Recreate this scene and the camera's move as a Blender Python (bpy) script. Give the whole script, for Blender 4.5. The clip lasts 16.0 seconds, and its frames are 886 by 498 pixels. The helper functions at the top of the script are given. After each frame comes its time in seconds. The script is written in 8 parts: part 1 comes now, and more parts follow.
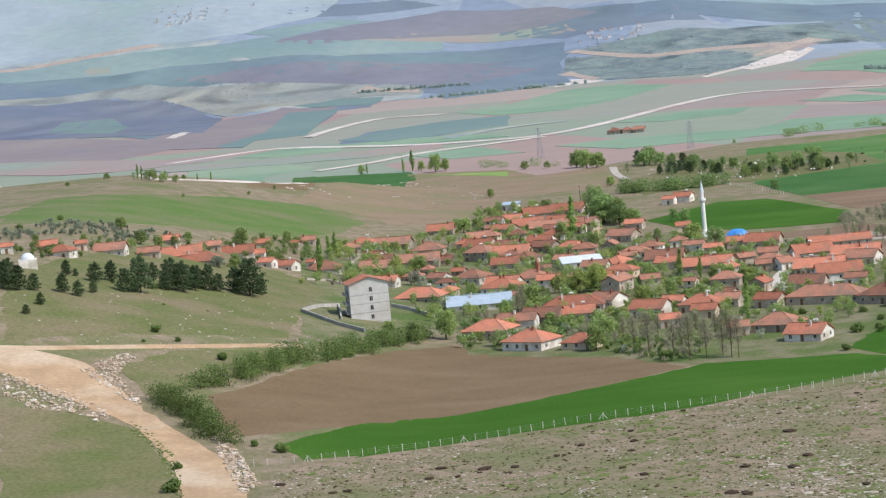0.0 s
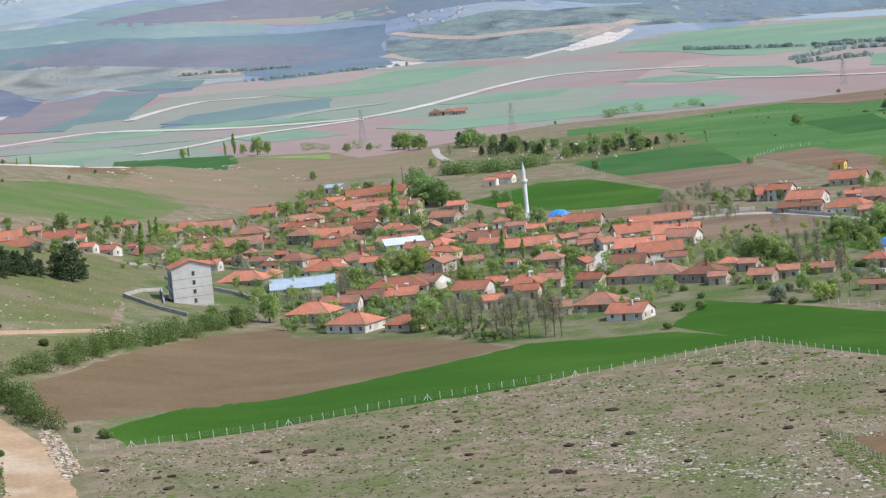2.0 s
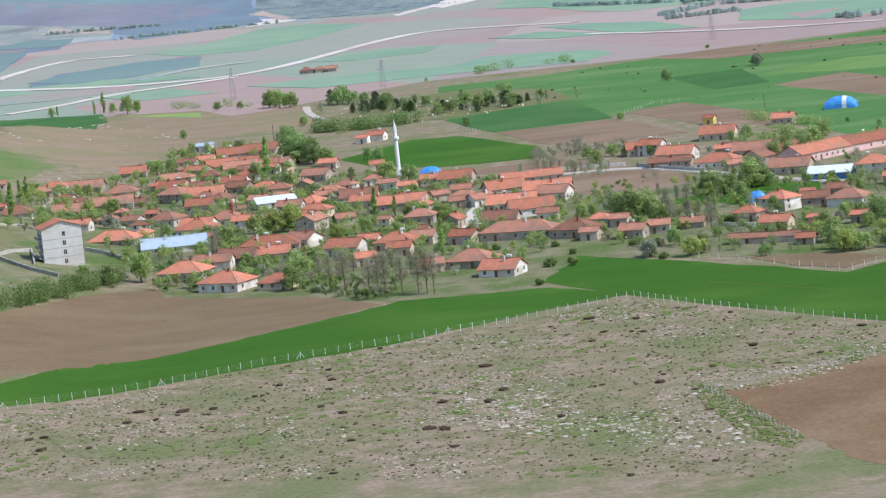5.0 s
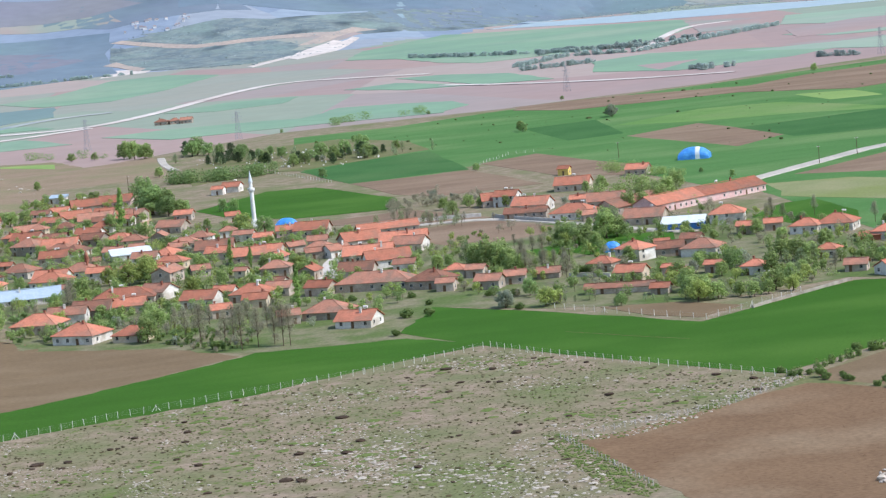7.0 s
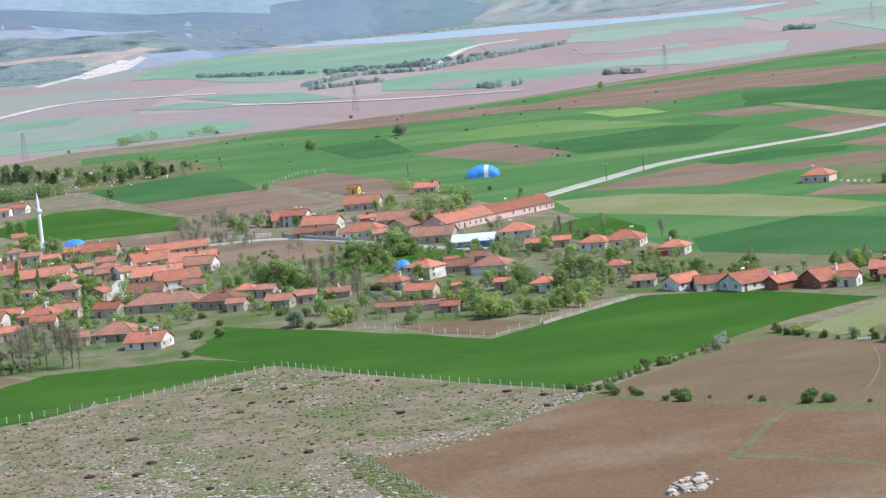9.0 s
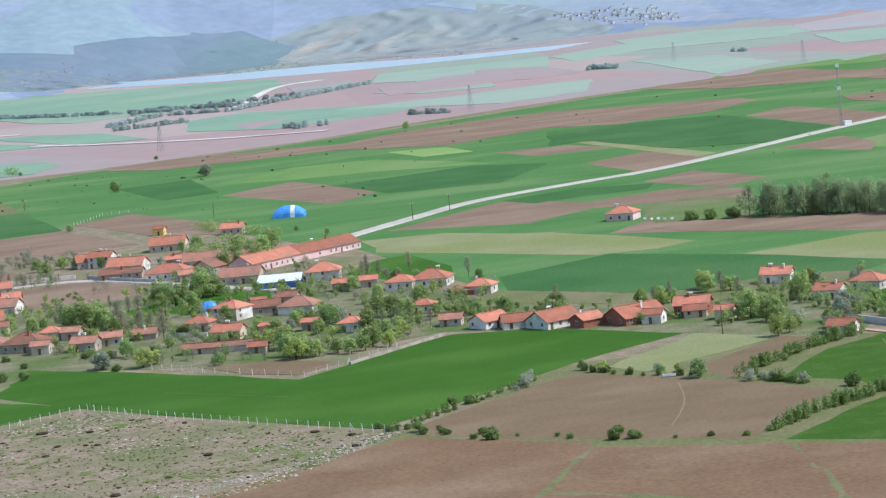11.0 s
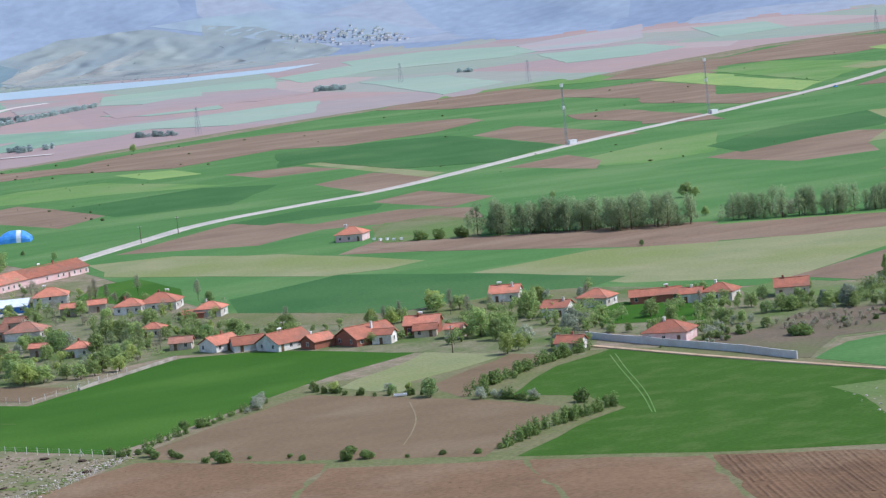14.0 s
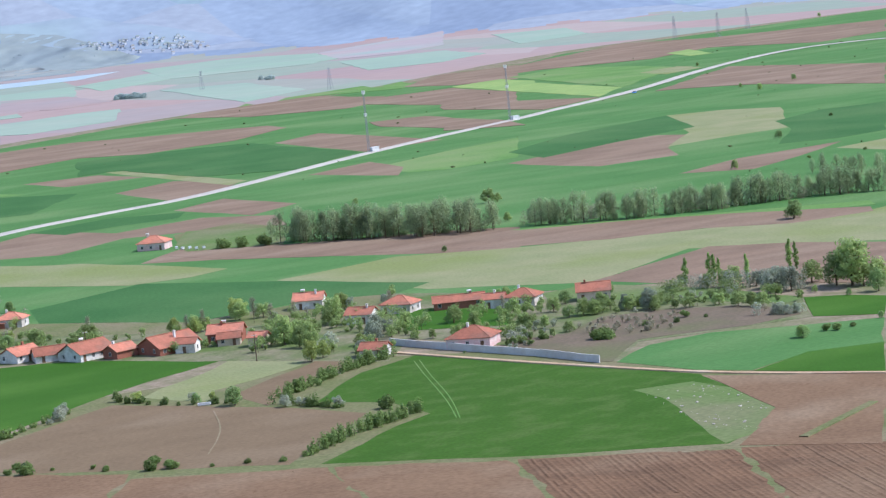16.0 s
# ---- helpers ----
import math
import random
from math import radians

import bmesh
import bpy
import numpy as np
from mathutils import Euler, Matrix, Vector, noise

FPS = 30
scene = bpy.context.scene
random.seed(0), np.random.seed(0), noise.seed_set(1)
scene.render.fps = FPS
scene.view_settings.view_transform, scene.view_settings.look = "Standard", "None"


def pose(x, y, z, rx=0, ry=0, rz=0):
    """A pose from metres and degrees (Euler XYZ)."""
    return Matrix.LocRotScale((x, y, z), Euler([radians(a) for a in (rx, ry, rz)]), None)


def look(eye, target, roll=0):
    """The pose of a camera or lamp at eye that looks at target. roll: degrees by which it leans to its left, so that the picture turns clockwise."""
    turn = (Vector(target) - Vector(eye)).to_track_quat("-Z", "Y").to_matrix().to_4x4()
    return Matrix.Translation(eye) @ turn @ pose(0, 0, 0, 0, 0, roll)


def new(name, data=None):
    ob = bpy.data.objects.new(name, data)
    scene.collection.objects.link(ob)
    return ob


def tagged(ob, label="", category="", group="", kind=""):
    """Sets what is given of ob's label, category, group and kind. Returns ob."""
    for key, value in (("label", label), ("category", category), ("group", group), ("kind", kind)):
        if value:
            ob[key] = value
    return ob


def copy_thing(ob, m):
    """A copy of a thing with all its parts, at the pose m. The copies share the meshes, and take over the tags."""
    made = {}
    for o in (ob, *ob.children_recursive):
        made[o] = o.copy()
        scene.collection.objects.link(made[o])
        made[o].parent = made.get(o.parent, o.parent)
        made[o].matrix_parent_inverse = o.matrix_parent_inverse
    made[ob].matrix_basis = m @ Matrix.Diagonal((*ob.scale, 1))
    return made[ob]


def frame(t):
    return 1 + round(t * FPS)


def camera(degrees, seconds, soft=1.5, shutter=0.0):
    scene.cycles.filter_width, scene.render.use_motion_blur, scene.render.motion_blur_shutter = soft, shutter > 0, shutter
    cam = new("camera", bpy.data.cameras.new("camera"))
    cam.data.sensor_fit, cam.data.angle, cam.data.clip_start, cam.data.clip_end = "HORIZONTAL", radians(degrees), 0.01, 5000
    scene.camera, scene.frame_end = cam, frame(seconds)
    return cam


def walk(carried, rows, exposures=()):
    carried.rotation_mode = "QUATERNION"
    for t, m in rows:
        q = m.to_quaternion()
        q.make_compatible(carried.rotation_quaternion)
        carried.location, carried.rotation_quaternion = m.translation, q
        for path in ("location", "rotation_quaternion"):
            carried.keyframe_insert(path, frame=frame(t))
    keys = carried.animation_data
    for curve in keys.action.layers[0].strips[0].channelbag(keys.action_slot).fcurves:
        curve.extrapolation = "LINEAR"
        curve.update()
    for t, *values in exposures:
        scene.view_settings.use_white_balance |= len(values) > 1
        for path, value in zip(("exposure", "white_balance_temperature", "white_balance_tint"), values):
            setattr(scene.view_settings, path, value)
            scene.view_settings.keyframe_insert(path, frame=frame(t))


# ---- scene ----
from mathutils.geometry import delaunay_2d_cdt

cam = camera(19.34, 16.0, 1.3)
EYE = 108.0
ROWS = [
    (0.0, 84.729, 5.413, -0.005),
    (0.5, 84.576, 5.457, -0.891),
    (1.0, 84.334, 5.446, -1.829),
    (1.5, 84.118, 5.553, -2.909),
    (2.0, 83.964, 5.552, -3.953),
    (2.5, 83.835, 5.577, -4.999),
    (3.0, 83.713, 5.568, -5.890),
    (3.5, 83.597, 5.516, -6.626),
    (3.7, 83.379, 5.594, -6.324),
    (5.8, 82.671, 5.627, -7.695),
    (6.0, 83.316, 5.527, -8.046),
    (6.5, 83.630, 5.578, -8.992),
    (7.0, 83.561, 5.548, -10.008),
    (7.5, 83.545, 5.512, -11.043),
    (8.0, 83.542, 5.544, -12.136),
    (8.5, 83.527, 5.505, -13.385),
    (9.0, 83.530, 5.571, -14.680),
    (9.5, 83.608, 5.564, -15.589),
    (10.0, 83.725, 5.540, -16.632),
    (10.2, 83.752, 5.500, -17.190),
    (12.3, 84.325, 5.660, -20.972),
    (12.5, 84.284, 5.603, -21.322),
    (13.0, 84.156, 5.606, -22.667),
    (13.5, 83.999, 5.654, -23.916),
    (14.0, 83.878, 5.700, -25.011),
    (14.5, 83.779, 5.687, -26.189),
    (15.0, 83.710, 5.670, -27.236),
    (15.5, 83.638, 5.718, -28.371),
    (16.0, 83.599, 5.739, -29.397),
]
walk(cam, [(t, pose(0, 0, EYE, rx, ry, rz)) for t, rx, ry, rz in ROWS], [(0.0, 0.07, 6600, 10), (3.5, 0.15, 6240, 10.5), (7.0, 0.28, 6150, 10.5), (10.0, 0.29, 6080, 11), (12.5, 0.26, 6000, 12), (14.0, 0.2, 5900, 14), (15.0, 0.33, 5830, 15), (16.0, 0.4, 5800, 15.5)])

# world, sun, exposure
SUN_AZ, SUN_EL = 122.0, 50.0
world = bpy.data.worlds.new("sky")
scene.world = world
world.use_nodes = True
wn = world.node_tree.nodes
sky = wn.new("ShaderNodeTexSky")
sky.sky_type, sky.sun_disc = "NISHITA", False
sky.sun_elevation, sky.sun_rotation = radians(SUN_EL), radians(SUN_AZ)
wn["Background"].inputs[1].default_value = 0.17
world.node_tree.links.new(sky.outputs[0], wn["Background"].inputs[0])
sun = new("sun", bpy.data.lights.new("sun", "SUN"))
sun.data.energy, sun.data.angle, sun.data.color = 3.5, radians(0.6), (1.0, 0.95, 0.88)
sun.matrix_world = look((0, 0, 300), (-300 * math.sin(radians(SUN_AZ)) * math.cos(radians(SUN_EL)), -300 * math.cos(radians(SUN_AZ)) * math.cos(radians(SUN_EL)), 300 - 300 * math.sin(radians(SUN_EL))))

# ---- the lie of the land ----
def sm(a, b, v):
    t = min(1.0, max(0.0, (v - a) / (b - a)))
    return t * t * (3 - 2 * t)


def lerp_at(v, knots):
    for (a, p), (b, q) in zip(knots, knots[1:]):
        if v <= b:
            return p + (q - p) * max(0.0, (v - a) / (b - a))
    return knots[-1][1]


CREST = [(-40, 1400), (-9, 1400), (-6, 1395), (-4, 1430), (-2.6, 1520), (2.4, 1600), (6, 1740), (11, 1765), (15.5, 1845), (19, 1985),
         (22.5, 2120), (27.5, 2290), (32, 2690), (39, 3030), (60, 3300)]
HILLS = [(-180, 3700), (5, 3700), (9, 3900), (13, 4380), (22, 4380), (25, 4300), (31, 4100), (180, 3900)]
TOPS = [(-180, 240), (-4, 240), (8, 190), (20, 170), (180, 190)]


def height(x, y):
    """The lie of the land: a flat plateau, a rise in the west, a valley behind it and hills."""
    r = math.hypot(x, y)
    az = math.degrees(math.atan2(x, y))
    z = 42 * sm(10, -190, x) * sm(520, 820, y) * (1 - 0.14 * sm(950, 1350, y))
    rc = lerp_at(az, CREST)
    z += (-14 - z) * sm(rc, rc + 220, r)
    r1 = lerp_at(az, HILLS)
    if r > r1:
        u = min(1.0, (r - r1) / (4930 - r1))
        rough = math.sin(az * 0.7 + r * 0.004) + 0.4 * math.sin(az * 1.1 - r * 0.008)
        z += (lerp_at(az, TOPS) + 14) * u ** 1.35 + 9 * rough * sm(0, 0.3, u)
    k = (106.2 - 0.27 * r) / 12          # the hill on which the camera stands
    z += 12 * (math.log1p(math.exp(k)) if k < 30 else k)
    return z


# ---- materials ----
def surface(name, c1, c2, scale=0.2, fine=2.0, c3=None, patch=0.02, rough=0.95, bump=0.12, stretch=None, spread=(0.35, 0.65), vary=0.0, mottle=0.2, relief=None):
    """Two-scale noise between c1 and c2, blotches of c3, fine relief, gullies on far hills."""
    m = bpy.data.materials.new(name)
    m.use_nodes = True
    nt = m.node_tree
    n, link = nt.nodes, nt.links.new
    bsdf = n["Principled BSDF"]
    bsdf.inputs["Roughness"].default_value = rough
    bsdf.inputs["Specular IOR Level"].default_value = 0.06 if rough > 0.6 else 0.4
    co = n.new("ShaderNodeTexCoord").outputs["Object"]
    if stretch:
        mp = n.new("ShaderNodeMapping")
        mp.inputs["Rotation"].default_value[2] = radians(stretch[0])
        mp.inputs["Scale"].default_value = (1, stretch[1], 1)
        link(co, mp.inputs[0])
        co = mp.outputs[0]

    def noisy(s, detail, lo, hi):
        t = n.new("ShaderNodeTexNoise")
        t.inputs["Scale"].default_value, t.inputs["Detail"].default_value = s, detail
        link(co, t.inputs["Vector"])
        r = n.new("ShaderNodeMapRange")
        r.inputs[1].default_value, r.inputs[2].default_value = lo, hi
        link(t.outputs["Fac"], r.inputs[0])
        return r.outputs[0], t.outputs["Fac"]

    def mix(fac, a, b):
        x = n.new("ShaderNodeMix")
        x.data_type = "RGBA"
        link(fac, x.inputs[0]) if not isinstance(fac, float) else setattr(x.inputs[0], "default_value", fac)
        for sock, v in ((x.inputs[6], a), (x.inputs[7], b)):
            if isinstance(v, tuple):
                sock.default_value = (*v, 1)
            else:
                link(v, sock)
        return x.outputs[2]

    f1, _ = noisy(scale, 5, *spread)
    col = mix(f1, c1, c2)
    if c3:
        f3, _ = noisy(patch, 4, 0.48, 0.66)
        col = mix(f3, col, c3)
    ff, raw = noisy(fine, 3, 0.2, 0.8)
    hs = n.new("ShaderNodeHueSaturation")
    vr = n.new("ShaderNodeMapRange")
    vr.inputs[3].default_value, vr.inputs[4].default_value = 1 - mottle, 1 + mottle
    link(ff, vr.inputs[0])
    last = vr.outputs[0]
    if vary:
        oi = n.new("ShaderNodeObjectInfo")
        r2 = n.new("ShaderNodeMapRange")
        r2.inputs[3].default_value, r2.inputs[4].default_value = 1 - vary, 1 + vary
        link(oi.outputs["Random"], r2.inputs[0])
        mm = n.new("ShaderNodeMath")
        mm.operation = "MULTIPLY"
        link(last, mm.inputs[0])
        link(r2.outputs[0], mm.inputs[1])
        last = mm.outputs[0]
    link(last, hs.inputs["Value"])
    link(col, hs.inputs["Color"])
    link(hs.outputs[0], bsdf.inputs["Base Color"])
    if relief:
        t = n.new("ShaderNodeTexNoise")
        t.noise_type = "RIDGED_MULTIFRACTAL"
        t.inputs["Scale"].default_value, t.inputs["Detail"].default_value = relief[0], 5
        link(n.new("ShaderNodeTexCoord").outputs["Object"], t.inputs["Vector"])
        bp = n.new("ShaderNodeBump")
        bp.inputs["Strength"].default_value, bp.inputs["Distance"].default_value = 1.0, relief[1]
        link(t.outputs["Fac"], bp.inputs["Height"])
        link(bp.outputs[0], bsdf.inputs["Normal"])
    elif bump:
        bp = n.new("ShaderNodeBump")
        bp.inputs["Strength"].default_value, bp.inputs["Distance"].default_value = bump, 0.3 / max(fine, 0.3)
        link(raw, bp.inputs["Height"])
        link(bp.outputs[0], bsdf.inputs["Normal"])
    return m


PASTURE = surface("pasture", (0.285, 0.222, 0.165), (0.165, 0.156, 0.084), 0.16, 0.9, (0.15, 0.165, 0.075), 0.028, spread=(0.33, 0.67), mottle=0.28)
WHEAT = surface("young_wheat", (0.036, 0.1, 0.011), (0.046, 0.12, 0.014), 0.04, 1.2, (0.062, 0.138, 0.02), 0.012, stretch=(-12, 2.0), spread=(0.25, 0.75))
WHEAT_SPARSE = surface("sparse_wheat", (0.04, 0.096, 0.012), (0.05, 0.112, 0.015), 0.05, 1.0, (0.066, 0.118, 0.024), 0.1, stretch=(-20, 1.2), spread=(0.3, 0.7))
# These two plateau greens have haze in the colour: paler and bluer.
PLATEAU = surface("hazed_plateau_wheat", (0.066, 0.158, 0.044), (0.088, 0.19, 0.058), 0.02, 0.5, (0.125, 0.21, 0.075), 0.007, stretch=(-20, 2.5), spread=(0.3, 0.7))
WHEAT_DARK = surface("hazed_dark_wheat", (0.043, 0.118, 0.034), (0.057, 0.138, 0.042), 0.03, 0.8, (0.075, 0.15, 0.05), 0.01)
WHEAT_LIGHT = surface("light_wheat", (0.105, 0.21, 0.055), (0.14, 0.24, 0.07), 0.03, 0.8, (0.17, 0.24, 0.09), 0.01)
RAPE = surface("yellow_crop", (0.26, 0.34, 0.11), (0.21, 0.31, 0.1), 0.04, 1.0, (0.19, 0.29, 0.09), 0.012)
SOIL = surface("ploughed_soil", (0.19, 0.136, 0.08), (0.156, 0.112, 0.066), 0.06, 0.8, (0.206, 0.152, 0.094), 0.016, stretch=(-15, 2), spread=(0.25, 0.75))
# Soil of the farther fields, paled in the colour for haze.
SOIL_FAR = surface("hazed_plateau_soil", (0.225, 0.157, 0.107), (0.18, 0.126, 0.086), 0.03, 0.5, (0.248, 0.182, 0.126), 0.01, stretch=(-20, 3))
SOIL_RED = surface("red_soil", (0.2, 0.128, 0.074), (0.165, 0.104, 0.06), 0.05, 0.9, (0.235, 0.168, 0.106), 0.018, spread=(0.28, 0.72), mottle=0.24)
FURROW = surface("furrowed_soil", (0.175, 0.105, 0.06), (0.135, 0.082, 0.048), 0.07, 0.9, (0.19, 0.125, 0.075), 0.025, mottle=0.28)
DRY = surface("dry_grass", (0.25, 0.25, 0.13), (0.205, 0.225, 0.105), 0.05, 1.0, (0.19, 0.22, 0.08), 0.015)
GRASS = surface("grass", (0.17, 0.163, 0.082), (0.12, 0.145, 0.052), 0.07, 0.9, (0.205, 0.172, 0.106), 0.03, spread=(0.3, 0.7), mottle=0.28)
YARD = surface("village_yards", (0.215, 0.195, 0.125), (0.125, 0.148, 0.062), 0.12, 0.9, (0.095, 0.14, 0.042), 0.035, mottle=0.3)
MEADOW = surface("spring_meadow", (0.097, 0.167, 0.044), (0.136, 0.176, 0.066), 0.05, 0.8, (0.167, 0.176, 0.088), 0.02)
ORCHARD = surface("orchard_soil", (0.165, 0.128, 0.09), (0.135, 0.112, 0.074), 0.08, 0.9, (0.13, 0.135, 0.065), 0.03)
TAN = surface("bare_slope", (0.27, 0.2, 0.14), (0.23, 0.18, 0.115), 0.05, 1.0, (0.2, 0.19, 0.1), 0.018)
DIRT = surface("bare_dirt", (0.47, 0.33, 0.205), (0.38, 0.265, 0.165), 0.14, 0.8, (0.52, 0.41, 0.3), 0.045, bump=0.05, mottle=0.16)
ASPHALT = surface("pale_road", (0.47, 0.43, 0.37), (0.39, 0.36, 0.32), 0.06, 0.8)
WATER = surface("lake_water", (0.4, 0.49, 0.5), (0.37, 0.46, 0.49), 0.01, 0.1, rough=0.3, bump=0)
# Far field green and teal: aerial haze is mixed into the base colour.
FAR_GREEN = surface("hazed_green", (0.205, 0.32, 0.215), (0.185, 0.285, 0.205), 0.008, 0.05, (0.26, 0.33, 0.24), 0.003, bump=0, mottle=0.06)
FAR_TEAL = surface("hazed_teal", (0.2, 0.285, 0.28), (0.19, 0.265, 0.28), 0.008, 0.05, (0.24, 0.31, 0.3), 0.003, bump=0, mottle=0.08)
# Far slopes are blued and greyed in the colour to stand for haze.
FAR_DARK = surface("hazed_dark", (0.155, 0.194, 0.241), (0.172, 0.211, 0.258), 0.006, 0.04, (0.155, 0.215, 0.228), 0.003, bump=0, mottle=0.06, relief=(0.006, 28))
FAR_SCRUB = surface("hazed_scrub", (0.147, 0.189, 0.202), (0.198, 0.237, 0.230), 0.05, 0.15, (0.184, 0.244, 0.230), 0.01, bump=0, mottle=0.2, spread=(0.44, 0.58), relief=(0.012, 48))
FAR_KNOLL = surface("hazed_knoll", (0.252, 0.292, 0.278), (0.218, 0.262, 0.27), 0.012, 0.05, (0.278, 0.308, 0.272), 0.004, bump=0, mottle=0.08, relief=(0.018, 20))
FAR_MIST = surface("hazed_pale_slope", (0.276, 0.337, 0.387), (0.316, 0.366, 0.396), 0.012, 0.05, (0.271, 0.347, 0.347), 0.004, bump=0, mottle=0.08, relief=(0.006, 20))
FAR_BLUE = surface("hazed_blue_slope", (0.142, 0.194, 0.241), (0.168, 0.215, 0.258), 0.006, 0.04, (0.159, 0.228, 0.241), 0.003, bump=0, mottle=0.08, relief=(0.007, 28))
FAR_SHADE = surface("hazed_dark_slope", (0.142, 0.168, 0.225), (0.165, 0.185, 0.235), 0.006, 0.04, (0.175, 0.195, 0.225), 0.003, bump=0, mottle=0.08, relief=(0.008, 28))
FAR_PLUM = surface("hazed_mauve_slope", (0.198, 0.198, 0.233), (0.180, 0.194, 0.238), 0.006, 0.04, (0.216, 0.220, 0.233), 0.003, bump=0, mottle=0.08, relief=(0.005, 16))
FAR_DUN = surface("hazed_fallow", (0.25, 0.215, 0.22), (0.225, 0.205, 0.22), 0.006, 0.04, (0.27, 0.24, 0.23), 0.003, bump=0, mottle=0.08)
FAR_OLIVE = surface("hazed_ridge", (0.265, 0.285, 0.265), (0.22, 0.25, 0.25), 0.015, 0.08, (0.3, 0.3, 0.265), 0.005, bump=0, mottle=0.12, relief=(0.01, 56))
FAR_DEEP = surface("hazed_deep_green", (0.15, 0.225, 0.22), (0.165, 0.235, 0.23), 0.008, 0.05, (0.18, 0.25, 0.235), 0.003, bump=0, mottle=0.06)
FAR_CLIFF = surface("distant_cliff", (0.4, 0.33, 0.28), (0.33, 0.29, 0.26), 0.03, 0.2, bump=0)
# Palest far land, whitened in the colour for haze.
FAR_PALE = surface("hazed_pale", (0.324, 0.356, 0.346), (0.238, 0.292, 0.302), 0.02, 0.06, (0.367, 0.378, 0.356), 0.006, bump=0, mottle=0.15, spread=(0.4, 0.6))


def patchwork(name, tints, scale, turn, mottle, relief=None):
    """Land so far off that its fields run together: irregular cells of a few haze-tinted colours, softly mottled."""
    m = surface(name, tints[0], tints[1], scale * 1.5, scale * 9, bump=0, mottle=mottle, relief=relief)
    n, link = m.node_tree.nodes, m.node_tree.links.new
    hs = next(x for x in n if x.type == "HUE_SAT")
    soft = hs.inputs["Color"].links[0].from_socket
    mp, cells, ramp, mix = n.new("ShaderNodeMapping"), n.new("ShaderNodeTexVoronoi"), n.new("ShaderNodeValToRGB"), n.new("ShaderNodeMix")
    mp.inputs["Rotation"].default_value[2] = radians(turn)
    mp.inputs["Scale"].default_value = (1.0, 0.55, 1.0)
    cells.inputs["Scale"].default_value = scale
    ramp.color_ramp.interpolation = "CONSTANT"
    while len(ramp.color_ramp.elements) < len(tints):
        ramp.color_ramp.elements.new(0.5)
    for i, (e, c) in enumerate(zip(ramp.color_ramp.elements, tints)):
        e.position, e.color = i / len(tints), (*c, 1)
    mix.data_type = "RGBA"
    mix.inputs[0].default_value = 0.7
    sep = n.new("ShaderNodeSeparateColor")
    link(n.new("ShaderNodeTexCoord").outputs["Object"], mp.inputs[0])
    link(mp.outputs[0], cells.inputs["Vector"])
    link(cells.outputs["Color"], sep.inputs[0])
    link(sep.outputs[0], ramp.inputs[0])
    link(soft, mix.inputs[6])
    link(ramp.outputs[0], mix.inputs[7])
    link(mix.outputs[2], hs.inputs["Color"])
    return m


VALLEY = patchwork("hazed_valley_fields", [(0.34, 0.25, 0.225), (0.3, 0.26, 0.245), (0.225, 0.315, 0.235), (0.37, 0.31, 0.275), (0.315, 0.235, 0.22), (0.26, 0.305, 0.25)], 0.0042, 25, 0.06)
HILLSIDE = patchwork("hazed_hill_fields", [(0.215, 0.266, 0.339), (0.249, 0.305, 0.373), (0.226, 0.311, 0.328), (0.288, 0.316, 0.350), (0.198, 0.249, 0.322), (0.260, 0.316, 0.373)], 0.005, 40, 0.12, (0.006, 14))
# Far soil and hills, with haze in the colour.
FAR_PINK = surface("hazed_pink", (0.335, 0.25, 0.23), (0.305, 0.26, 0.25), 0.005, 0.03, (0.255, 0.3, 0.255), 0.003, bump=0, mottle=0.06)
FAR_HILL = surface("hazed_hills", (0.225, 0.27, 0.34), (0.27, 0.315, 0.375), 0.006, 0.03, (0.265, 0.335, 0.355), 0.0025, bump=0, mottle=0.1)
# Paler copies of the far soil and green, with thicker haze in the colour.
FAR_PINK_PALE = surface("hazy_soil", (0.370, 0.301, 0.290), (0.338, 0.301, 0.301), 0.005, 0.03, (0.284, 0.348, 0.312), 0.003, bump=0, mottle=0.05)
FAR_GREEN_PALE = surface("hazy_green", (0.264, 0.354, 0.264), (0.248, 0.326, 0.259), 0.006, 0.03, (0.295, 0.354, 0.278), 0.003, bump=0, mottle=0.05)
PAVE = surface("pale_paving", (0.58, 0.54, 0.48), (0.5, 0.46, 0.41), 0.2, 1.0)
QUARRY = surface("quarry_rock", (0.6, 0.55, 0.51), (0.5, 0.44, 0.4), 0.01, 0.06, bump=0)
STONE = surface("stone", (0.5, 0.45, 0.38), (0.34, 0.3, 0.25), 0.3, 3.0, vary=0.3)

# ---- helpers for building ----
def obj(name, bm, material, parent=None, label=""):
    me = bpy.data.meshes.new(name)
    bm.to_mesh(me)
    bm.free()
    if material:
        me.materials.append(material)
    ob = new(name, me)
    ob.parent = parent
    if label:
        ob["label"] = label
    return ob


def part(name, bm, material, parent, label=""):
    return obj(name, bm, material, parent, label)


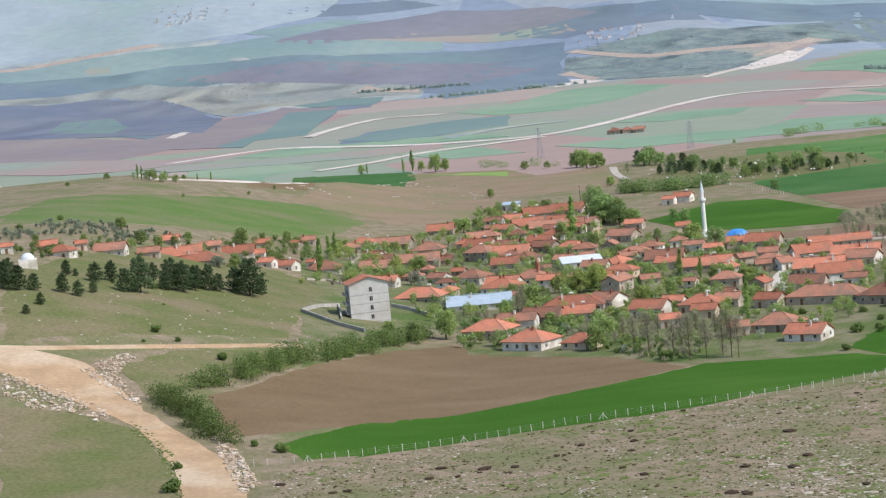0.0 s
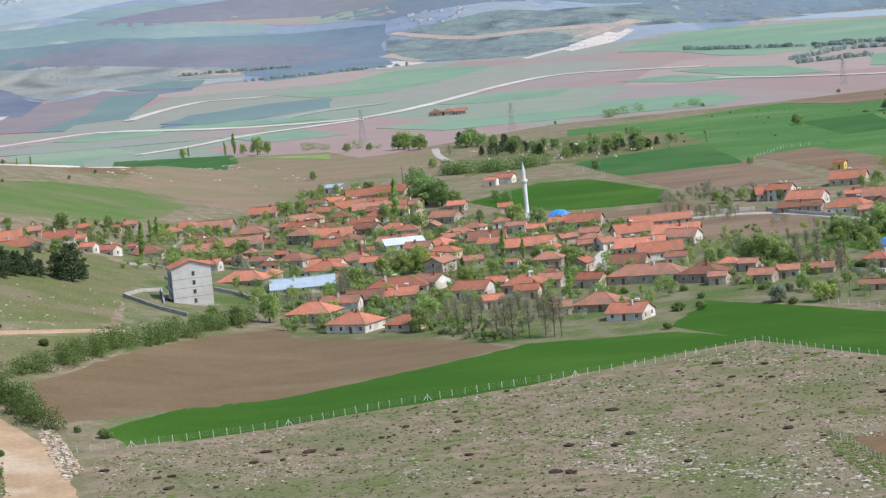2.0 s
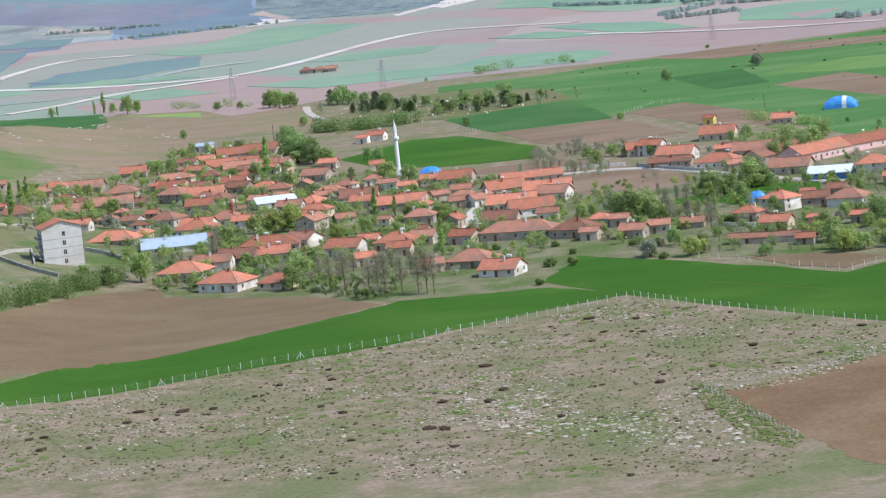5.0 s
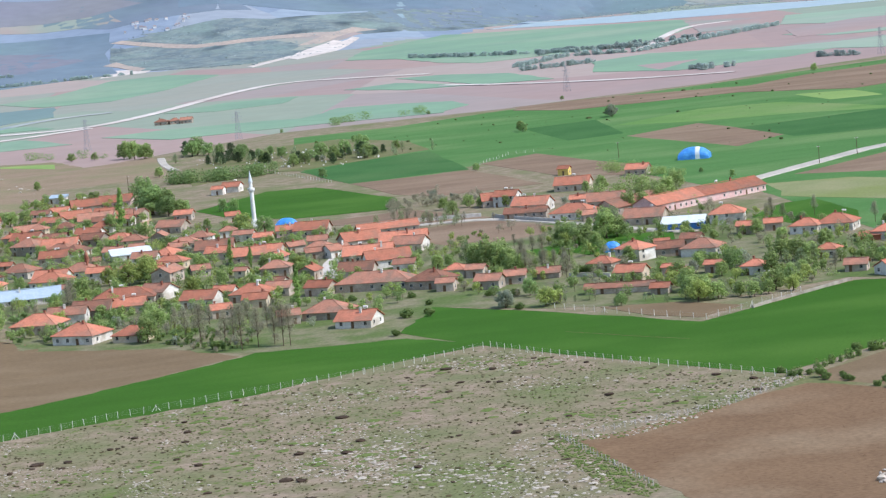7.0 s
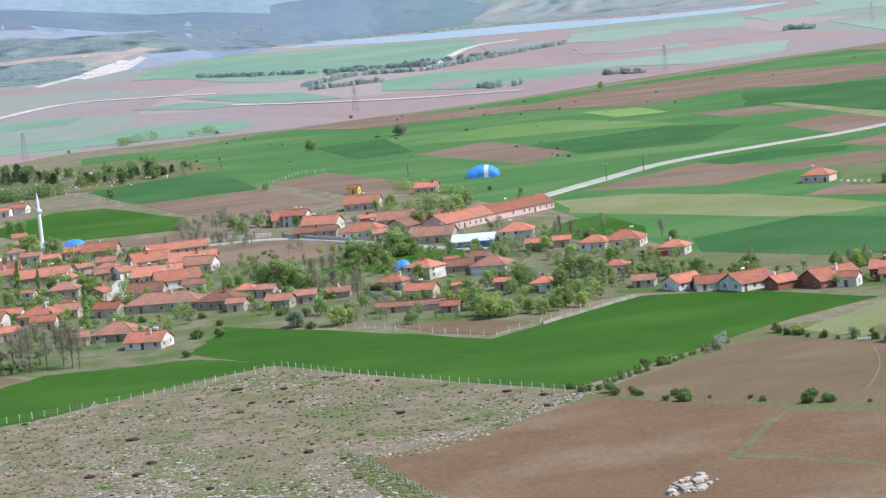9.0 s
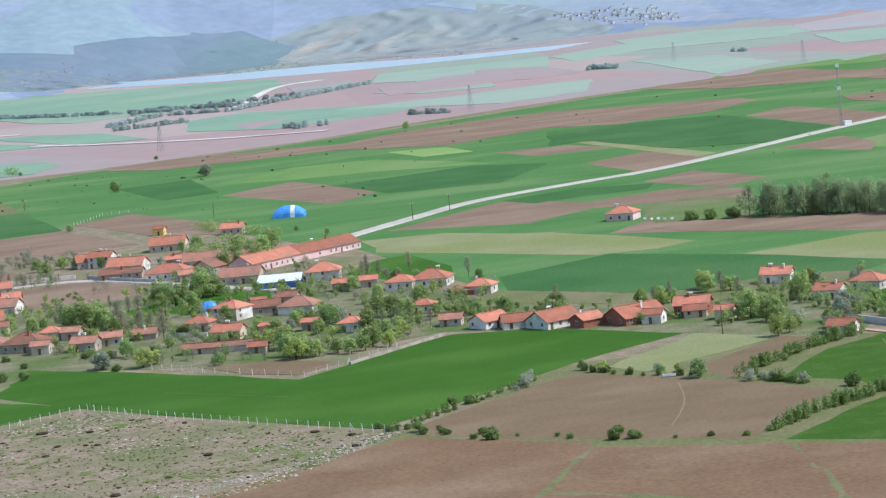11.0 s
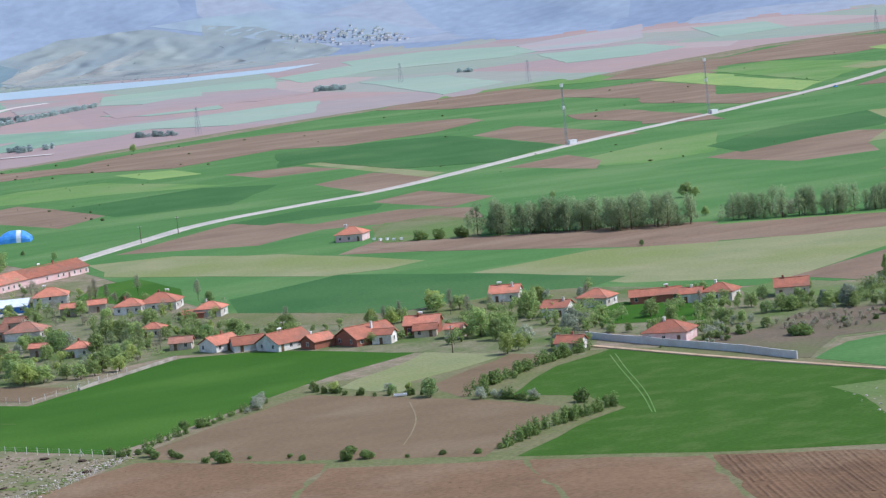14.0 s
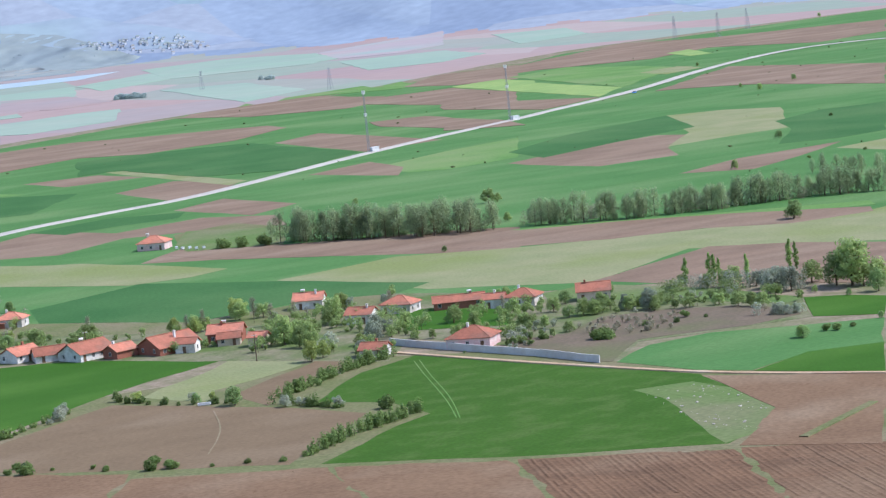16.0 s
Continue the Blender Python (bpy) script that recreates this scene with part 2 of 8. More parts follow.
# ---- ground ----
def build_ground():
    azs = [-180, -150, -120, -90, -70, -50, -35, -25, -18] + [-14 + 0.25 * i for i in range(229)] + [46, 52, 60, 75, 90, 120, 150]
    rs = [0.0]
    r = 6.0
    while r < 4945:
        rs.append(r)
        r += 9.0 if r < 400 else max(5.0, 0.006 * r) if r < 1800 else 0.011 * r if r < 3600 else 16.0
    rs.append(4945)
    verts, faces = [(0, 0, height(0, 0))], []
    n = len(azs)
    for r in rs[1:]:
        for a in azs:
            x, y = r * math.sin(radians(a)), r * math.cos(radians(a))
            verts.append((x, y, height(x, y)))
    for j in range(n):
        faces.append((0, 1 + (j + 1) % n, 1 + j))
    for i in range(len(rs) - 2):
        for j in range(n):
            a, b = 1 + i * n + j, 1 + i * n + (j + 1) % n
            faces.append((a, b, b + n, a + n))
    me = bpy.data.meshes.new("ground")
    me.from_pydata(verts, [], faces)
    for p in me.polygons:
        p.use_smooth = True
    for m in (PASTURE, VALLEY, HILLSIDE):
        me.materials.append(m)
    # Beyond the crest the ground takes the haze-tinted valley and hill colours.
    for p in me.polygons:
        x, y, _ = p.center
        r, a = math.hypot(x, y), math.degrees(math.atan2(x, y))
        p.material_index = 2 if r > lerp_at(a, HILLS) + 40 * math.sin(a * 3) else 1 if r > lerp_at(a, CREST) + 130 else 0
    return tagged(new("ground", me), "dry spring pasture over a wide plateau", "ground", kind="structure")


ground = build_ground()


PATCHES = []


def patch(name, label, material, pts, lift=0, category="field", edge=1.0):
    """A field draped over the land: its outline, wavering a little, filled with a grid of points."""
    far = math.hypot(pts[0][0], pts[0][1])
    hilly = min(p[0] for p in pts) < 40 or min(math.hypot(*p) for p in pts) < 520
    step = 5.0 if hilly and far < 800 else 8.0 if hilly and far < 1700 else max(9.0, far * 0.018) if far < 1700 else 26.0
    PATCHES.append(name)
    sunk = hilly and 800 < far < 1700
    if far < 800 or not hilly:
        up = 0.03 + 0.008 * (1 + lift) + 0.0006 * len(PATCHES)
    else:
        up = 0.1 * (1 + lift) + 0.0012 * len(PATCHES)
    if far > 1700:
        up, edge = 0.16 + 0.03 * lift + 0.0012 * len(PATCHES), 2.0
    rnd = random.Random(int(abs(pts[0][0] * 7 + pts[0][1] * 13)))
    loop = []
    for (ax, ay), (bx, by) in zip(pts, pts[1:] + pts[:1]):
        k = max(1, int(math.hypot(bx - ax, by - ay) / step))
        for i in range(k):
            w = edge * (0 if i == 0 else 1)
            loop.append(Vector((ax + (bx - ax) * i / k + w * rnd.uniform(-1, 1), ay + (by - ay) * i / k + w * rnd.uniform(-1, 1))))
    m = len(loop)
    xs, ys = [p.x for p in loop], [p.y for p in loop]
    allp = list(loop)
    x = min(xs) + step / 2
    while x < max(xs):
        y = min(ys) + step / 2
        while y < max(ys):
            allp.append(Vector((x + rnd.uniform(-1, 1), y + rnd.uniform(-1, 1))))
            y += step
        x += step
    vs, _, fs, came, *_ = delaunay_2d_cdt(allp, [(i, (i + 1) % m) for i in range(m)], [list(range(m))], 1, 0.01)
    me = bpy.data.meshes.new(name)
    rim = [sunk and any(i < m for i in c) for c in came]
    verts, faces = [(v.x, v.y, height(v.x, v.y) + (-0.06 if low else up)) for v, low in zip(vs, rim)], [tuple(f) for f in fs]
    if not sunk:                         # a low bank round the field, down to the ground
        at = {i: k for k, c in enumerate(came) for i in c if i < m}
        base = len(verts)
        verts += [(p.x, p.y, height(p.x, p.y) - 0.3) for p in loop]
        faces += [(at[i], at[(i + 1) % m], base + (i + 1) % m, base + i) for i in range(m) if i in at and (i + 1) % m in at]
    me.from_pydata(verts, [], faces)
    me.materials.append(material)
    ob = new(name, me)
    return tagged(ob, label, category, kind="structure")


# ---- fields ----
patch("field", "reddish bare soil below the fields", SOIL_RED, [(128, 440), (173, 487), (212, 540), (343, 403), (300, 318), (236, 330), (160, 400)], -0.7)
patch("field", "grassy verges between the fields", GRASS, [(142, 550), (180, 589), (246, 653), (312, 648), (351, 609), (413, 490), (275, 330), (166, 502)], -0.5)
patch("field", "brown ploughed field below the village", SOIL, [(-73, 699), (-66, 709), (-47, 762), (-25, 807), (-7, 826), (10, 807), (27, 787), (48, 764), (60, 737), (24, 708), (-8, 684), (-37, 668), (-61, 654), (-66, 661)], 0)
patch("field", "bright green strip of young wheat along a fence", WHEAT, [(-52, 644), (-31, 674), (-8, 684), (24, 708), (60, 735), (65, 741), (108, 733), (127, 703), (104, 694), (54, 664), (10, 650), (-32, 627), (-30, 630), (-44, 626)], 0)
patch("field", "wide green field of young wheat below the houses", WHEAT, [(108, 745), (126, 793), (157, 748), (186, 697), (205, 711), (228, 729), (246, 741), (263, 732), (287, 707), (310, 686), (268, 665), (251, 654), (222, 632), (192, 609), (180, 602), (181, 597), (168, 618), (148, 655), (126, 699)], 0)
patch("field", "reddish brown ploughed field", SOIL_RED, [(116, 547), (131, 554), (180, 583), (211, 541), (173, 485), (138, 423), (122, 459)], 0)
patch("field", "reddish brown ploughed field with furrows", SOIL_RED, [(209, 535), (243, 505), (230, 462), (221, 439), (183, 496), (195, 515)], 0)
patch("field", "reddish brown ploughed field with furrows", SOIL_RED, [(244, 504), (271, 475), (253, 426), (243, 403), (222, 437), (231, 461)], 0)
patch("field", "dark reddish ploughed field with furrows", FURROW, [(273, 474), (306, 441), (279, 386), (268, 364), (245, 401), (254, 425)], 0)
patch("field", "dark reddish ploughed field with furrows", FURROW, [(308, 441), (329, 419), (343, 403), (285, 336), (269, 362), (280, 385)], 0)
patch("field", "reddish brown ploughed field at the foot of the hill", SOIL_RED, [(182, 493), (220, 436), (242, 400), (267, 361), (284, 334), (262, 326), (205, 380), (150, 440), (171, 484)], 0)
patch("field", "brown tilled field between hedges", SOIL, [(186, 595), (208, 612), (246, 637), (270, 592), (281, 559), (250, 528), (239, 516), (197, 563), (184, 584)], 0)
patch("field", "pale dry grass strip", DRY, [(256, 640), (308, 684), (322, 673), (306, 646), (273, 631), (264, 616)], 0)
patch("field", "narrow brown garden plot", SOIL, [(272, 618), (325, 659), (321, 639), (281, 606), (271, 594)], 0)
patch("field", "dark green wheat field with tractor tracks and thin spots", WHEAT_SPARSE, [(244, 510), (277, 536), (290, 543), (292, 567), (281, 586), (310, 617), (334, 629), (341, 592), (349, 560), (357, 526), (340, 475), (322, 455), (309, 447), (273, 478)], 0)
patch("field", "stony grass patch in the wheat", MEADOW, [(335, 523), (350, 519), (351, 496), (341, 473), (320, 452), (309, 448), (322, 480), (333, 507)], 1)
patch("field", "light brown bare field", SOIL_RED, [(356, 524), (382, 484), (391, 468), (372, 446), (356, 453), (320, 436), (311, 444), (341, 473), (350, 497)], 1)
patch("field", "trodden yards and grass between the village houses", YARD, [(-51, 752), (-6, 872), (-3, 804), (41, 771), (53, 751), (65, 741), (108, 733), (108, 745), (126, 793), (156, 759), (201, 734), (247, 749), (263, 732), (305, 694), (332, 755), (283, 813), (280, 966), (207, 994), (158, 1038), (150, 1050), (98, 1114), (29, 1231), (-48, 1146), (-68, 1080)], 0)
patch("field", "wide green wheat fields of the plateau", PLATEAU, [(187, 1680), (255, 1683), (340, 1732), (493, 1778), (652, 1852), (803, 1941), (1049, 2016), (1262, 2118), (1386, 2231), (1896, 2352), (1932, 2266), (488, 582), (479, 605), (452, 673), (412, 711), (292, 822), (300, 972), (305, 1067), (296, 1034), (283, 1212), (249, 1323), (180, 1245), (156, 1416)], 0)
patch("field", "trodden gardens between the farmhouses", YARD, [(256, 753), (287, 839), (328, 766), (394, 753), (422, 693), (448, 604), (428, 573), (378, 585), (357, 562), (356, 616), (347, 659), (323, 626), (312, 648)], 0)
patch("field", "long strip of ploughed soil", SOIL_FAR, [(351, 1768), (427, 1753), (505, 1712), (570, 1774), (655, 1805), (693, 1804), (746, 1750), (803, 1707), (794, 1659), (724, 1595), (653, 1582), (624, 1628), (532, 1576), (480, 1656), (366, 1659), (341, 1718)], 1)
patch("field", "diamond-shaped brown field in the wheat", SOIL_FAR, [(338, 1391), (389, 1428), (400, 1292), (359, 1247)], 1)
patch("field", "small yellow-green field", RAPE, [(494, 1578), (527, 1561), (523, 1495), (492, 1501)], 1)
patch("field", "dark green wheat field", WHEAT_DARK, [(393, 1364), (483, 1385), (511, 1338), (451, 1251), (396, 1271)], 1)
patch("field", "dark green wheat field", WHEAT_DARK, [(609, 1589), (688, 1570), (715, 1548), (695, 1357), (624, 1295), (584, 1336), (589, 1466), (560, 1464)], 1)
patch("field", "light green wheat field", WHEAT_LIGHT, [(352, 1480), (421, 1542), (470, 1525), (498, 1380), (445, 1423), (393, 1441)], 1)
patch("field", "dark green wheat field", WHEAT_DARK, [(310, 1534), (357, 1544), (342, 1413), (308, 1404)], 1)
patch("field", "pale dry strip of stubble", DRY, [(579, 1470), (589, 1456), (582, 1271), (565, 1257)], 2)
patch("field", "narrow brown strip", SOIL_FAR, [(525, 1463), (569, 1453), (573, 1391), (526, 1398)], 1)
patch("field", "brown field beside the road", SOIL_FAR, [(520, 1306), (566, 1333), (577, 1269), (553, 1237), (512, 1210)], 1)
patch("field", "reddish ploughed field", SOIL_FAR, [(837, 1948), (1064, 2307), (998, 2025), (991, 1839), (910, 1789), (853, 1843)], 1)
patch("field", "lime green strip of young crop", WHEAT_LIGHT, [(881, 2003), (1116, 2326), (1224, 2365), (1096, 2022), (1058, 1971), (998, 2025), (1064, 2307), (837, 1948)], 1)
patch("field", "reddish ploughed field", SOIL_FAR, [(1067, 1989), (1169, 2111), (1262, 2118), (1124, 1889), (1079, 1913)], 1)
patch("field", "yellow-green field", RAPE, [(1065, 1898), (1125, 1917), (1108, 1835), (1025, 1699)], 1)
patch("field", "brown ploughed field", SOIL_FAR, [(990, 1876), (1056, 1882), (1021, 1718), (957, 1610), (934, 1691), (937, 1805)], 1)
patch("field", "brown ploughed field", SOIL_FAR, [(829, 1598), (866, 1585), (849, 1464), (807, 1427), (807, 1540)], 1)
patch("field", "dark brown ploughed field", SOIL_FAR, [(719, 1522), (770, 1559), (762, 1449), (754, 1361), (696, 1352)], 1)
patch("field", "light green field below the road", WHEAT_LIGHT, [(643, 1237), (710, 1277), (769, 1298), (695, 1175), (647, 1165), (631, 1179)], 1)
patch("field", "brown vineyard plot", SOIL_FAR, [(608, 1249), (660, 1277), (648, 1215), (621, 1171)], 1)
patch("field", "brown ploughed field", SOIL_FAR, [(490, 1158), (528, 1183), (530, 1104), (495, 1080)], 1)
patch("field", "brown ploughed field along the road", SOIL_FAR, [(334, 1078), (380, 1118), (419, 1151), (432, 1090), (480, 1103), (500, 1066), (482, 1016), (450, 1047), (424, 1062), (383, 1033)], 1)
patch("field", "narrow dark green field", WHEAT_DARK, [(413, 1150), (458, 1166), (489, 1142), (475, 1118), (445, 1122), (418, 1117)], 2)
patch("field", "pale stubble field", DRY, [(313, 1051), (347, 1039), (371, 988), (382, 938), (360, 913), (335, 937), (308, 996)], 1)
patch("field", "reddish ploughed field", SOIL_FAR, [(387, 954), (418, 985), (445, 944), (473, 920), (498, 902), (517, 878), (477, 812), (460, 833), (441, 868), (420, 913)], 1)
patch("field", "orchard grass", GRASS, [(441, 1045), (476, 1057), (476, 1005), (445, 944), (418, 985)], 1)
patch("field", "pale olive fallow field", DRY, [(390, 836), (445, 848), (477, 819), (546, 781), (598, 760), (608, 763), (634, 752), (557, 662), (543, 684), (503, 741), (439, 703), (405, 750)], 1)
patch("field", "long reddish field before the tree belt", SOIL_FAR, [(465, 847), (498, 876), (510, 867), (543, 844), (574, 813), (605, 769), (596, 756), (561, 760), (541, 785), (508, 798), (479, 822)], 3)
patch("field", "brown ploughed field", SOIL_FAR, [(441, 706), (509, 738), (527, 714), (540, 680), (552, 656), (492, 586), (479, 605), (449, 670)], 2)
patch("field", "light green strip of crop", WHEAT_LIGHT, [(509, 873), (545, 847), (578, 818), (618, 786), (610, 772), (585, 791), (551, 817), (517, 845)], 2)
patch("field", "dark green wheat field behind the houses", WHEAT_DARK, [(307, 864), (360, 889), (389, 834), (414, 766), (394, 753), (374, 771), (328, 766), (296, 825)], 1)
patch("field", "dry grassy strip behind the houses", GRASS, [(287, 839), (327, 763), (372, 769), (394, 753), (362, 717), (312, 751), (274, 804)], 1)
patch("field", "brown field with a rubble heap", SOIL_FAR, [(673, 1148), (722, 1171), (790, 1186), (798, 1154), (744, 1107), (720, 1062), (675, 1065), (671, 1128)], 1)
patch("field", "pale grass patch", DRY, [(879, 1306), (909, 1289), (924, 1252), (833, 1121), (796, 1120), (748, 1113), (804, 1174)], 1)
patch("field", "dark green wheat field", WHEAT_DARK, [(711, 1212), (783, 1268), (879, 1306), (828, 1203), (765, 1182), (696, 1151)], 1)
patch("field", "dark green wheat field", WHEAT_DARK, [(857, 1167), (910, 1196), (953, 1188), (827, 1033), (792, 1029), (767, 1043), (826, 1111)], 1)
patch("field", "brown ploughed field", SOIL_FAR, [(663, 979), (716, 1006), (782, 1012), (731, 977), (684, 951)], 1)
patch("field", "reddish brown field above the road", SOIL_FAR, [(1018, 1524), (1200, 1689), (1200, 1493), (1055, 1315), (1058, 1464), (1032, 1516)], 1)
patch("field", "pale dry field", DRY, [(758, 986), (795, 994), (810, 957), (767, 907), (756, 946)], 1)
patch("field", "reddish ploughed strip on the crest", SOIL_FAR, [(1166, 2092), (1239, 2095), (1490, 2286), (1525, 2182), (1694, 2103), (1531, 1901), (1421, 1859), (1399, 2002), (1290, 1935), (1203, 1986), (1087, 1952)], 1)
patch("field", "yellow-green field", RAPE, [(1062, 1892), (1103, 1869), (1048, 1612), (984, 1544)], 1)
patch("field", "light green field", WHEAT_LIGHT, [(1138, 1927), (1225, 1973), (1216, 1825), (1200, 1760), (1048, 1612)], 1)
patch("field", "pale fallow strip", DRY, [(1157, 1754), (1210, 1775), (1196, 1721), (1143, 1693)], 1)
patch("field", "small yellow-green field", RAPE, [(1347, 1992), (1385, 2010), (1332, 1898), (1309, 1900)], 2)
patch("field", "brown strip", SOIL_FAR, [(950, 1708), (957, 1623), (980, 1538), (906, 1493), (904, 1626)], 1)
patch("field", "brown strip", SOIL_FAR, [(840, 1513), (852, 1462), (826, 1383), (793, 1429)], 1)
patch("field", "green wheat field behind the mosque", WHEAT, [(86, 1222), (127, 1289), (151, 1282), (175, 1179), (171, 1124), (122, 1131), (96, 1175)], 1)
patch("field", "green wheat field beside the graveyard", WHEAT_DARK, [(156, 1392), (195, 1423), (235, 1439), (230, 1288), (168, 1280)], 1)
patch("field", "brown ploughed field", SOIL_FAR, [(168, 1280), (229, 1282), (242, 1166), (191, 1162), (177, 1193)], 1)
patch("field", "bare brown garden ground", SOIL_FAR, [(241, 1315), (276, 1340), (289, 1253), (302, 1200), (279, 1164), (255, 1203)], 1)
patch("field", "grey-brown fallow strip", SOIL_FAR, [(119, 1101), (172, 1111), (194, 1042), (161, 1044)], 1)
patch("field", "brown plot by the street", SOIL_FAR, [(158, 1027), (190, 1034), (207, 984), (197, 959), (165, 941), (154, 977)], 1)
patch("field", "green garden plot", WHEAT, [(180, 911), (216, 935), (232, 922), (217, 899), (182, 889)], 1)
patch("field", "brown fenced garden plot", SOIL, [(169, 748), (191, 740), (205, 718), (188, 705), (177, 721)], 2)
patch("field", "bright green hillside field", MEADOW, [(-188, 1055), (-190, 1205), (-141, 1259), (-112, 1302), (-74, 1333), (-47, 1275), (-57, 1189), (-83, 1114), (-121, 1075), (-159, 1020), (-178, 999)], 0)
patch("field", "pale brown bare slope", TAN, [(-91, 1332), (-80, 1446), (-48, 1981), (37, 1920), (98, 1612), (91, 1456), (27, 1452), (16, 1363), (-11, 1308), (-33, 1276), (-48, 1309), (-75, 1343)], 0)
patch("field", "green strip on the crest", WHEAT_DARK, [(-117, 1411), (-131, 2068), (-35, 1996), (-30, 1902), (-71, 1532)], 1)
patch("field", "brown strip on the crest", SOIL, [(-114, 1373), (-136, 2008), (-81, 1467), (-84, 1420)], 1)
patch("field", "yellow-green strip on the crest", RAPE, [(-22, 1942), (36, 1888), (35, 1838)], 1)
patch("field", "grassy slope under the pines", GRASS, [(-150, 835), (-128, 948), (-70, 986), (-48, 945), (-57, 886), (-57, 802), (-133, 727)], 0)
patch("field", "grassy bank", GRASS, [(-99, 719), (-88, 746), (-53, 785), (-43, 820), (-53, 752), (-70, 715), (-79, 703), (-89, 692)], 0)
patch("field", "grass beside the dirt road", GRASS, [(-125, 672), (-102, 668), (-88, 657), (-76, 619), (-71, 590), (-66, 557), (-109, 570)], 0)
patch("field", "grass behind the farm", MEADOW, [(417, 698), (436, 701), (448, 653), (450, 606), (441, 601), (429, 639), (411, 685)], 1)
patch("field", "green meadow by the farm", WHEAT, [(370, 701), (383, 701), (392, 677), (376, 651), (361, 672)], 1)
patch("field", "dry brown orchard ground", ORCHARD, [(361, 624), (377, 618), (398, 635), (416, 627), (430, 613), (435, 590), (429, 580), (410, 578), (391, 585), (380, 588), (356, 564), (354, 568), (361, 579), (353, 611)], 2)
patch("field", "light green meadow", PLATEAU, [(356, 562), (376, 577), (397, 578), (436, 552), (410, 520), (389, 526), (367, 518), (360, 532)], 2)
patch("field", "bright green field", WHEAT, [(367, 517), (391, 527), (410, 520), (382, 485)], 3)
patch("field", "green meadow by the trees", WHEAT, [(449, 605), (458, 596), (462, 583), (440, 557), (428, 573)], 2)
patch("field", "green meadow by the farm", WHEAT, [(370, 709), (382, 709), (394, 680), (376, 650), (354, 673)], 2)
patch("field", "tan fallow field beside the lone house", DRY, [(312, 1024), (340, 1029), (375, 987), (390, 930), (397, 893), (378, 885), (355, 890), (303, 997)], 3)
patch("field", "reddish ploughed field before the tree belt", SOIL_FAR, [(404, 965), (440, 945), (478, 909), (453, 863), (431, 886), (410, 923)], 4)
patch("field", "grassy garden round the lone house", MEADOW, [(423, 1002), (450, 1052), (477, 1011), (485, 994), (464, 980), (442, 949), (415, 972)], 4)
patch("field", "bright green garden plot", WHEAT, [(199, 928), (213, 936), (237, 917), (231, 892), (218, 895), (207, 876), (196, 878), (193, 892)], 2)
patch("field", "green plot behind the long barns", WHEAT, [(272, 935), (295, 970), (309, 973), (308, 918), (299, 890), (277, 902)], 2)
patch("field", "light brown bare field beside a lane", SOIL_RED, [(356, 521), (381, 483), (327, 418), (309, 443), (318, 451), (340, 472), (349, 500)], 3)
patch("dirt_road", "wide bare dirt road through a cutting", DIRT, [(-139, 724), (-123, 725), (-109, 719), (-96, 695), (-83, 667), (-71, 645), (-63, 627), (-55, 586), (-49, 550), (-66, 557), (-71, 597), (-79, 636), (-89, 660), (-103, 676), (-119, 691), (-137, 709)], 2, "road")
patch("street", "pale paved village street", PAVE, [(105, 909), (115, 959), (118, 956), (116, 927), (111, 899), (106, 890), (103, 902)], 3, "road")
patch("lake", "pale blue reservoir in the valley", WATER, [(1495, 3682), (1361, 3520), (1204, 3530), (1050, 3581), (915, 3704), (803, 3968), (875, 3938), (793, 3974), (769, 4035), (929, 4175), (839, 4143), (996, 4027), (1158, 3943), (1272, 3726), (1428, 3692)], 1, "lake")
# Distant land in the far colours, which already carry the haze.
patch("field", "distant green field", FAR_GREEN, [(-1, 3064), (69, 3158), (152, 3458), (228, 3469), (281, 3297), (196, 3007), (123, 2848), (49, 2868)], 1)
patch("field", "distant dark field, tinted blue for haze", FAR_DARK, [(-114, 2562), (-92, 2753), (-11, 2812), (60, 2798), (44, 2640), (-11, 2534), (-84, 2475)], 1)
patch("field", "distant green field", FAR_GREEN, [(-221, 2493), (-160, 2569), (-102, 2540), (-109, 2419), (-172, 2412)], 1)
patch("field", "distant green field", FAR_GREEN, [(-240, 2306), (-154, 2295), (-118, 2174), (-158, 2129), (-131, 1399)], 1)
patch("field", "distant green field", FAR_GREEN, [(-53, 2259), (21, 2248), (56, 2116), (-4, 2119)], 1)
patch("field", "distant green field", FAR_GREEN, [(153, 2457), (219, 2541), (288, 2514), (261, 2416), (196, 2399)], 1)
patch("field", "distant dark field, tinted blue for haze", FAR_DARK, [(-225, 3323), (-153, 3522), (-152, 3333), (-166, 2901), (-221, 2879)], 1)
patch("field", "distant dark field, tinted blue for haze", FAR_DARK, [(-236, 3623), (-112, 3749), (-110, 3517), (-211, 3469)], 1)
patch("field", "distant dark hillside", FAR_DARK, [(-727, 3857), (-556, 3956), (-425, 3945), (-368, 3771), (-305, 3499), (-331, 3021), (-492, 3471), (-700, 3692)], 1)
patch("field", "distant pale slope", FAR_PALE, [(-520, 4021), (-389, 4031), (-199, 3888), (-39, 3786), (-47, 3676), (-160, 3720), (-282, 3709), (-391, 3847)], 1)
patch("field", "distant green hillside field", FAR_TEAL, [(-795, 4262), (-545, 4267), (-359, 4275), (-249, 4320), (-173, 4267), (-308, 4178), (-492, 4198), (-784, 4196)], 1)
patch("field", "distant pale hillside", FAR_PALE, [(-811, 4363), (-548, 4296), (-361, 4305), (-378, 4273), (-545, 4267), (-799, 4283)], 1)
